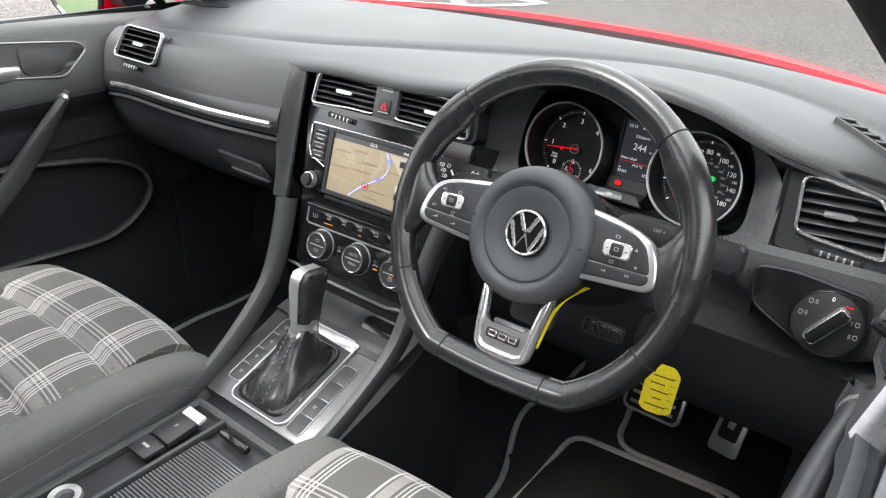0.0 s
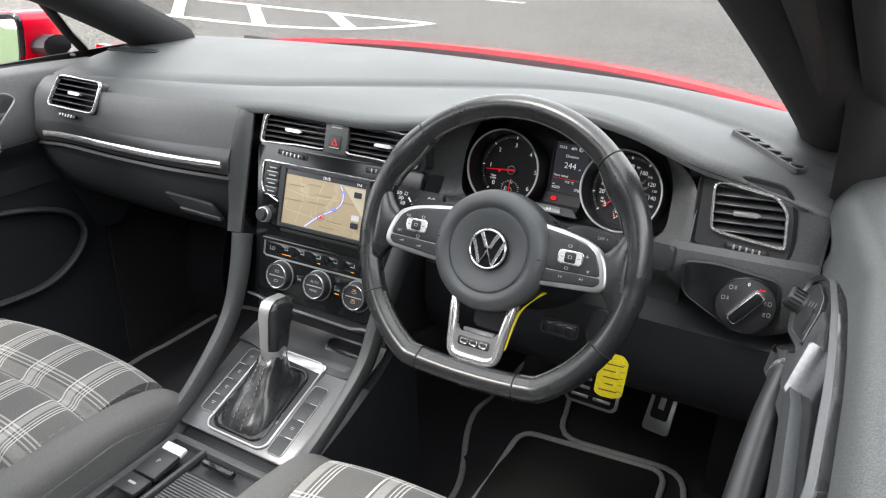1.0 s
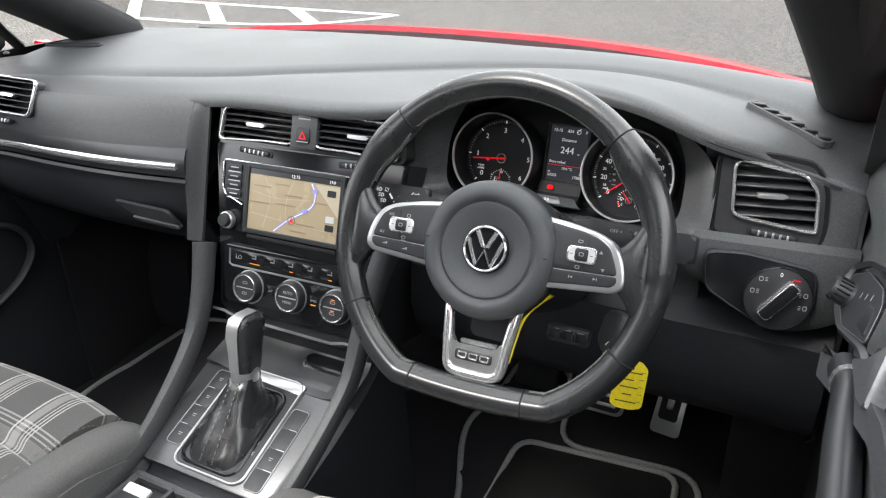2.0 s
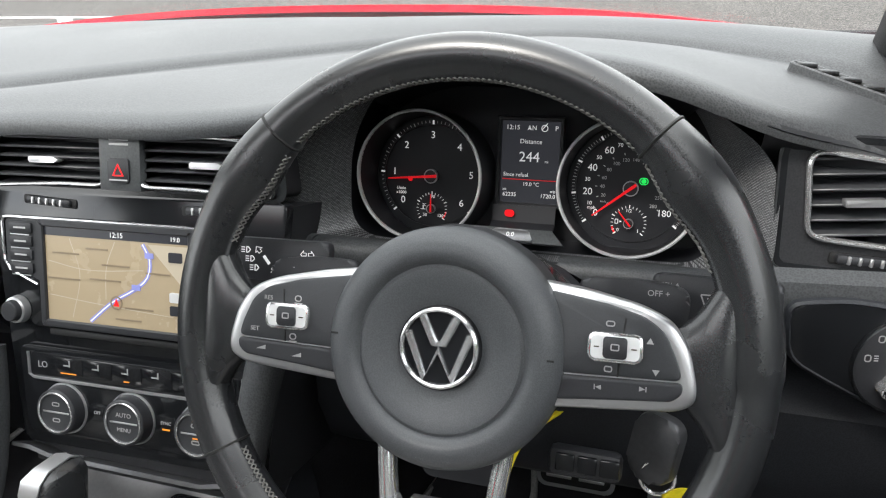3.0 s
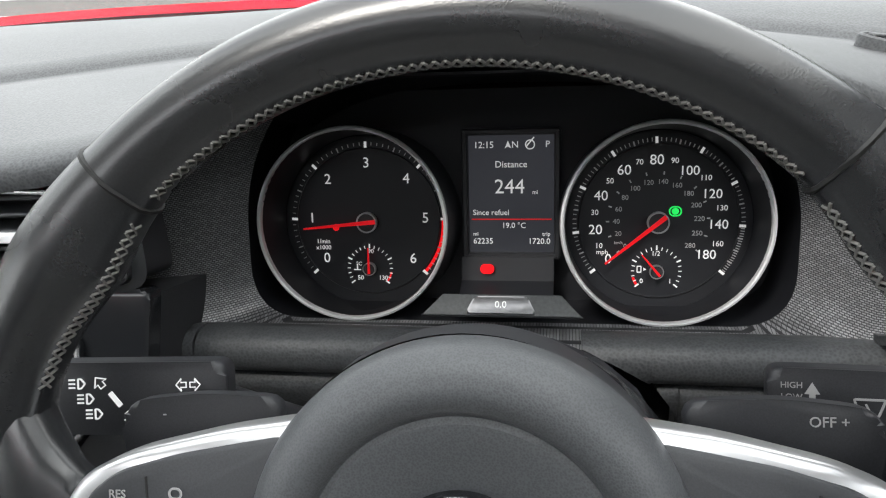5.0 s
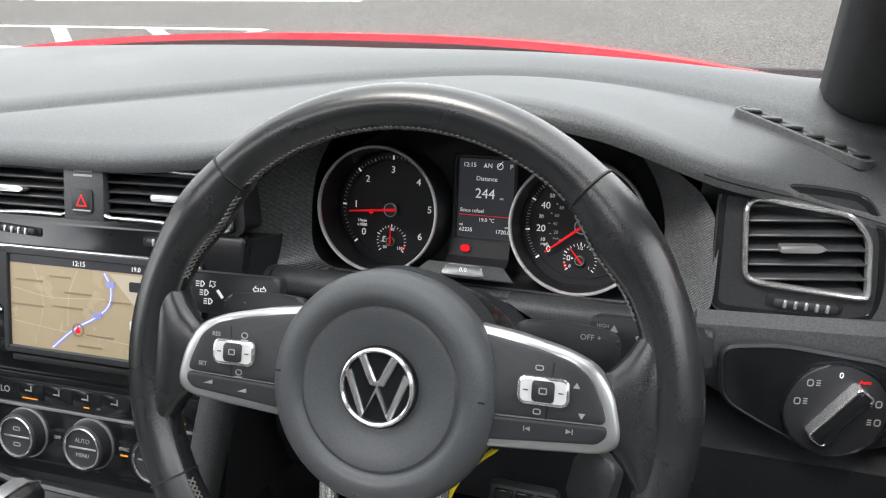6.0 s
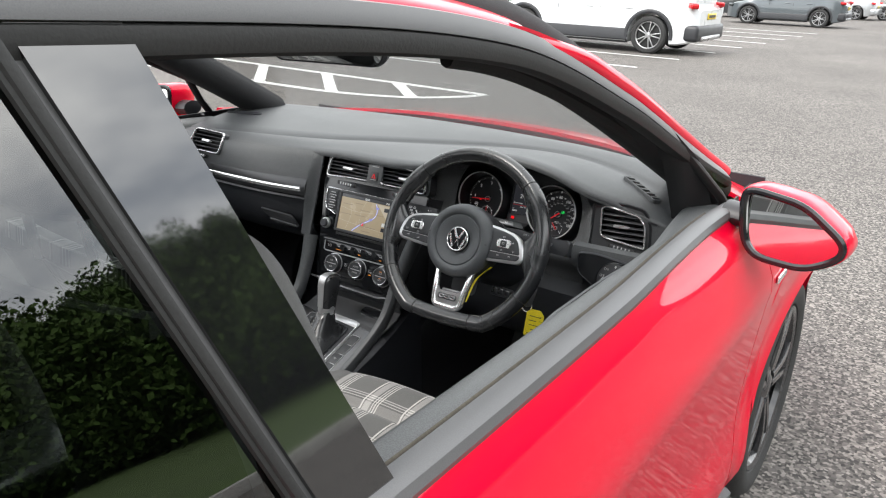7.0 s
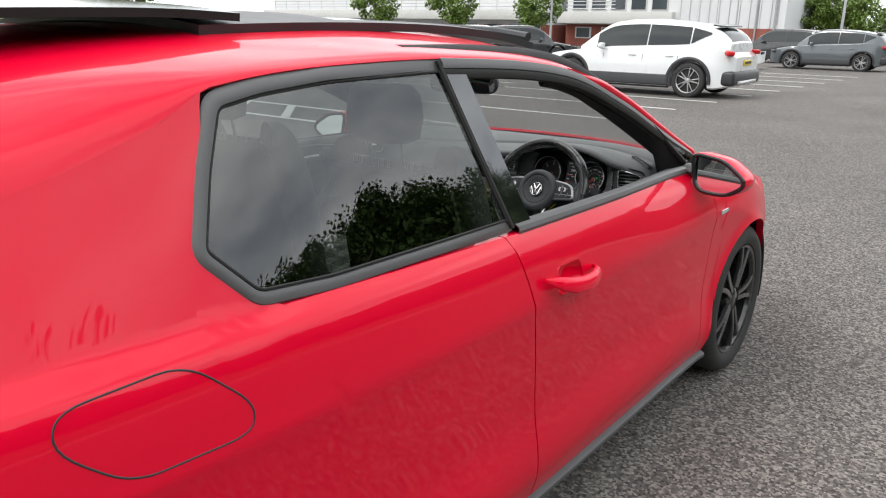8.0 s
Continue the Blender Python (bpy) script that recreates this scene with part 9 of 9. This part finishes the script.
def crown_mesh(name, seed, rx, rz, z0, leaves, size, material):
    rng = random.Random(seed)
    verts, faces = [], []
    clumps = []
    for _ in range(44):
        a, u = rng.uniform(0, 6.283), rng.uniform(-0.75, 1)
        r = math.sqrt(max(0, 1 - u * u)) * rng.uniform(0.55, 1.0)
        clumps.append((rx * r * math.cos(a), rx * r * math.sin(a), z0 + rz * u * rng.uniform(0.7, 1.0), rng.uniform(0.20, 0.36) * rx))
    for _ in range(leaves):
        cx, cy, cz, cr = rng.choice(clumps)
        d = Vector((rng.gauss(0, 1), rng.gauss(0, 1), rng.gauss(0, 0.8)))
        d = d.normalized() * cr * rng.uniform(0.5, 1.08)
        p = Vector((cx, cy, cz)) + d
        q = Euler((rng.uniform(-1, 1), rng.uniform(-1, 1), rng.uniform(0, 6.28))).to_matrix()
        s = size * rng.uniform(0.6, 1.3)
        i = len(verts)
        for v in ((-s * 0.5, 0, 0), (0, -s * 0.32, 0.05 * s), (s * 0.55, 0, 0), (0, s * 0.32, 0.05 * s)):
            verts.append(p + q @ Vector(v))
        faces.append((i, i + 1, i + 2, i + 3))
    me = bpy.data.meshes.new(name)
    me.from_pydata([tuple(v) for v in verts], [], faces)
    me.materials.append(material)
    return me


def make_tree(seed, h, rx, leaves, size, material, label):
    rng = random.Random(seed)
    t = thing("tree", (0, 0, 0), label, "tree", group="trees")
    trunk = spline([(0, 0, -0.1), (rng.uniform(-.2, .2), rng.uniform(-.2, .2), h * 0.3), (rng.uniform(-.4, .4), rng.uniform(-.4, .4), h * 0.62), (rng.uniform(-.4, .4), 0, h * 0.85)], 12)
    bms = [tube(trunk, lambda u: 0.02 * h * (1 - 0.8 * u) + 0.02, n=9)]
    for k in range(7):
        a = k * 2.4 + rng.uniform(-0.3, 0.3)
        st_ = trunk[4 + k % 6]
        e = st_ + Vector((rx * 0.7 * math.cos(a), rx * 0.7 * math.sin(a), h * rng.uniform(0.1, 0.22)))
        bms.append(tube(spline([st_, st_.lerp(e, 0.5) + Vector((0, 0, 0.05 * h)), e], 6), lambda u: 0.008 * h * (1 - 0.75 * u) + 0.01, n=6))
    part("trunk", merge(*bms), BARK, t)
    c = place("crown", crown_mesh("crown", seed, rx, h * 0.36, h * 0.62, leaves, size, material), t)
    return t


tree_a = make_tree(3, 8.0, 3.6, 14500, 0.23, LEAF, "broad dark green tree at the edge of the car park")
tree_a.matrix_basis = pose(24.5, 23.5, 0.5, 0, 0, 0)
tree_b = make_tree(8, 6.6, 3.2, 13000, 0.22, LEAF, "broad dark green tree at the edge of the car park")
tree_b.matrix_basis = pose(28.5, 14, 0.6, 0, 0, 40)
tree_c = make_tree(15, 6.0, 2.2, 3200, 0.32, LEAF_LIGHT, "light green tree beside the car park")
tree_c.matrix_basis = pose(-16.4, 68, -0.7, 0, 0, 0)
rng_t = random.Random(21)
for k in range(47):
    az = radians(14 + 3.2 * k)                       # from ahead round to behind, on the driver's side
    dist = smooth_at(math.degrees(az), [10, 25, 45, 65, 90, 120, 165], [34, 29, 26, 29, 36, 38, 36]) + rng_t.uniform(-2, 3)
    elev = radians(smooth_at(math.degrees(az), [10, 30, 45, 54, 60, 66, 72, 78, 90, 170], [8.5, 10, 11.5, 12.2, 11.5, 9.5, 11, 18, 22, 20]))
    sc = (dist * math.tan(elev) + 0.7) / (8.3 if k % 2 else 6.9) * rng_t.uniform(0.86, 1.08)
    gx, gy = 0.8 + dist * math.sin(az), -1.5 + dist * math.cos(az)
    if gx < 11:
        continue
    copy_thing(tree_a if k % 2 else tree_b, pose(gx, gy, 0.1 + max(0, gx - 9.5) * 0.03, 0, 0, rng_t.uniform(0, 360)) @ Matrix.Diagonal((sc, sc, sc, 1)))
for x, y, sc in ((-31.6, 51, 0.85), (-39.5, 50, 0.9), (-48.5, 50, 0.9), (-14.8, 66, 0.72), (-12.9, 67, 0.78), (-11.2, 66, 0.7), (-9.5, 70, 0.62), (-7.0, 78, 0.6), (-3.5, 84, 0.62), (1.5, 86, 0.7), (7, 88, 0.7), (-26, -8, 1.2), (-25, -2, 1.1), (-27, 5, 1.2), (-26, -16, 1.2), (-24, 12, 1.0)):
    copy_thing(tree_c, pose(x, y, ground_z(y), 0, 0, (x * 37) % 360) @ Matrix.Diagonal((sc, sc, sc, 1)))
shrub = thing("shrub", (0, 0, 0), "dense dark green shrub under the trees", "shrub", group="shrubs")
place("foliage", crown_mesh("foliage", 5, 2.6, 1.5, 1.2, 9000, 0.15, LEAF), shrub)
shrub.matrix_basis = pose(20, 16, 0.4, 0, 0, 0)
for k in range(60):
    az = radians(16 + 2.5 * k)
    dist = smooth_at(math.degrees(az), [10, 25, 45, 65, 90, 120, 165], [32, 27, 24, 27, 33, 35, 33]) + rng_t.uniform(-1, 2)
    sc = smooth_at(math.degrees(az), [10, 45, 70, 90, 170], [0.95, 1.5, 1.7, 1.5, 1.4]) * rng_t.uniform(0.85, 1.2)
    gx, gy = 0.8 + dist * math.sin(az), -1.5 + dist * math.cos(az)
    if gx > 11:
        copy_thing(shrub, pose(gx, gy, 0.1 + max(0, gx - 9.5) * 0.03, 0, 0, rng_t.uniform(0, 360)) @ Matrix.Diagonal((sc, sc, sc, 1)))
# verge with its kerb
KERB = mat("kerb_concrete", (0.4, 0.39, 0.37), 0.85, grain=0.4, gscale=30, bump=0.002, vary=0.15)
v_rows = [[(x, y, 0.12 + max(0, x - 9.5) * 0.03 + 0.05 * math.sin(y * 0.7 + x)) for x in (9.35, 9.6, 10.5, 12, 14, 17, 22, 40)] for y in np.linspace(-60, 60, 61)]
tagged(part("verge", sheet(v_rows), GRASS), "rough green grass verge rising to the trees", "grass", kind="structure")
kb = thing("kerb", (9.25, 0, 0), "pale concrete kerb along the verge", "kerb", kind="structure")
km_ = mesh_of("kerb_stone", box(0.15, 0.91, 0.22, 0.02), KERB)
for k in range(66):
    place("kerb_stone", km_, kb, Matrix.Translation((9.25, -30 + 0.915 * k, 0.04)))
l_rows = [[(x, y, 0.10 + max(0, -16 - x) * 0.05) for x in (-60, -30, -22, -18, -17)] for y in np.linspace(-60, 20, 21)]
tagged(part("grass_bank", sheet(l_rows), GRASS), "green grass bank beside the car park", "grass", kind="structure")
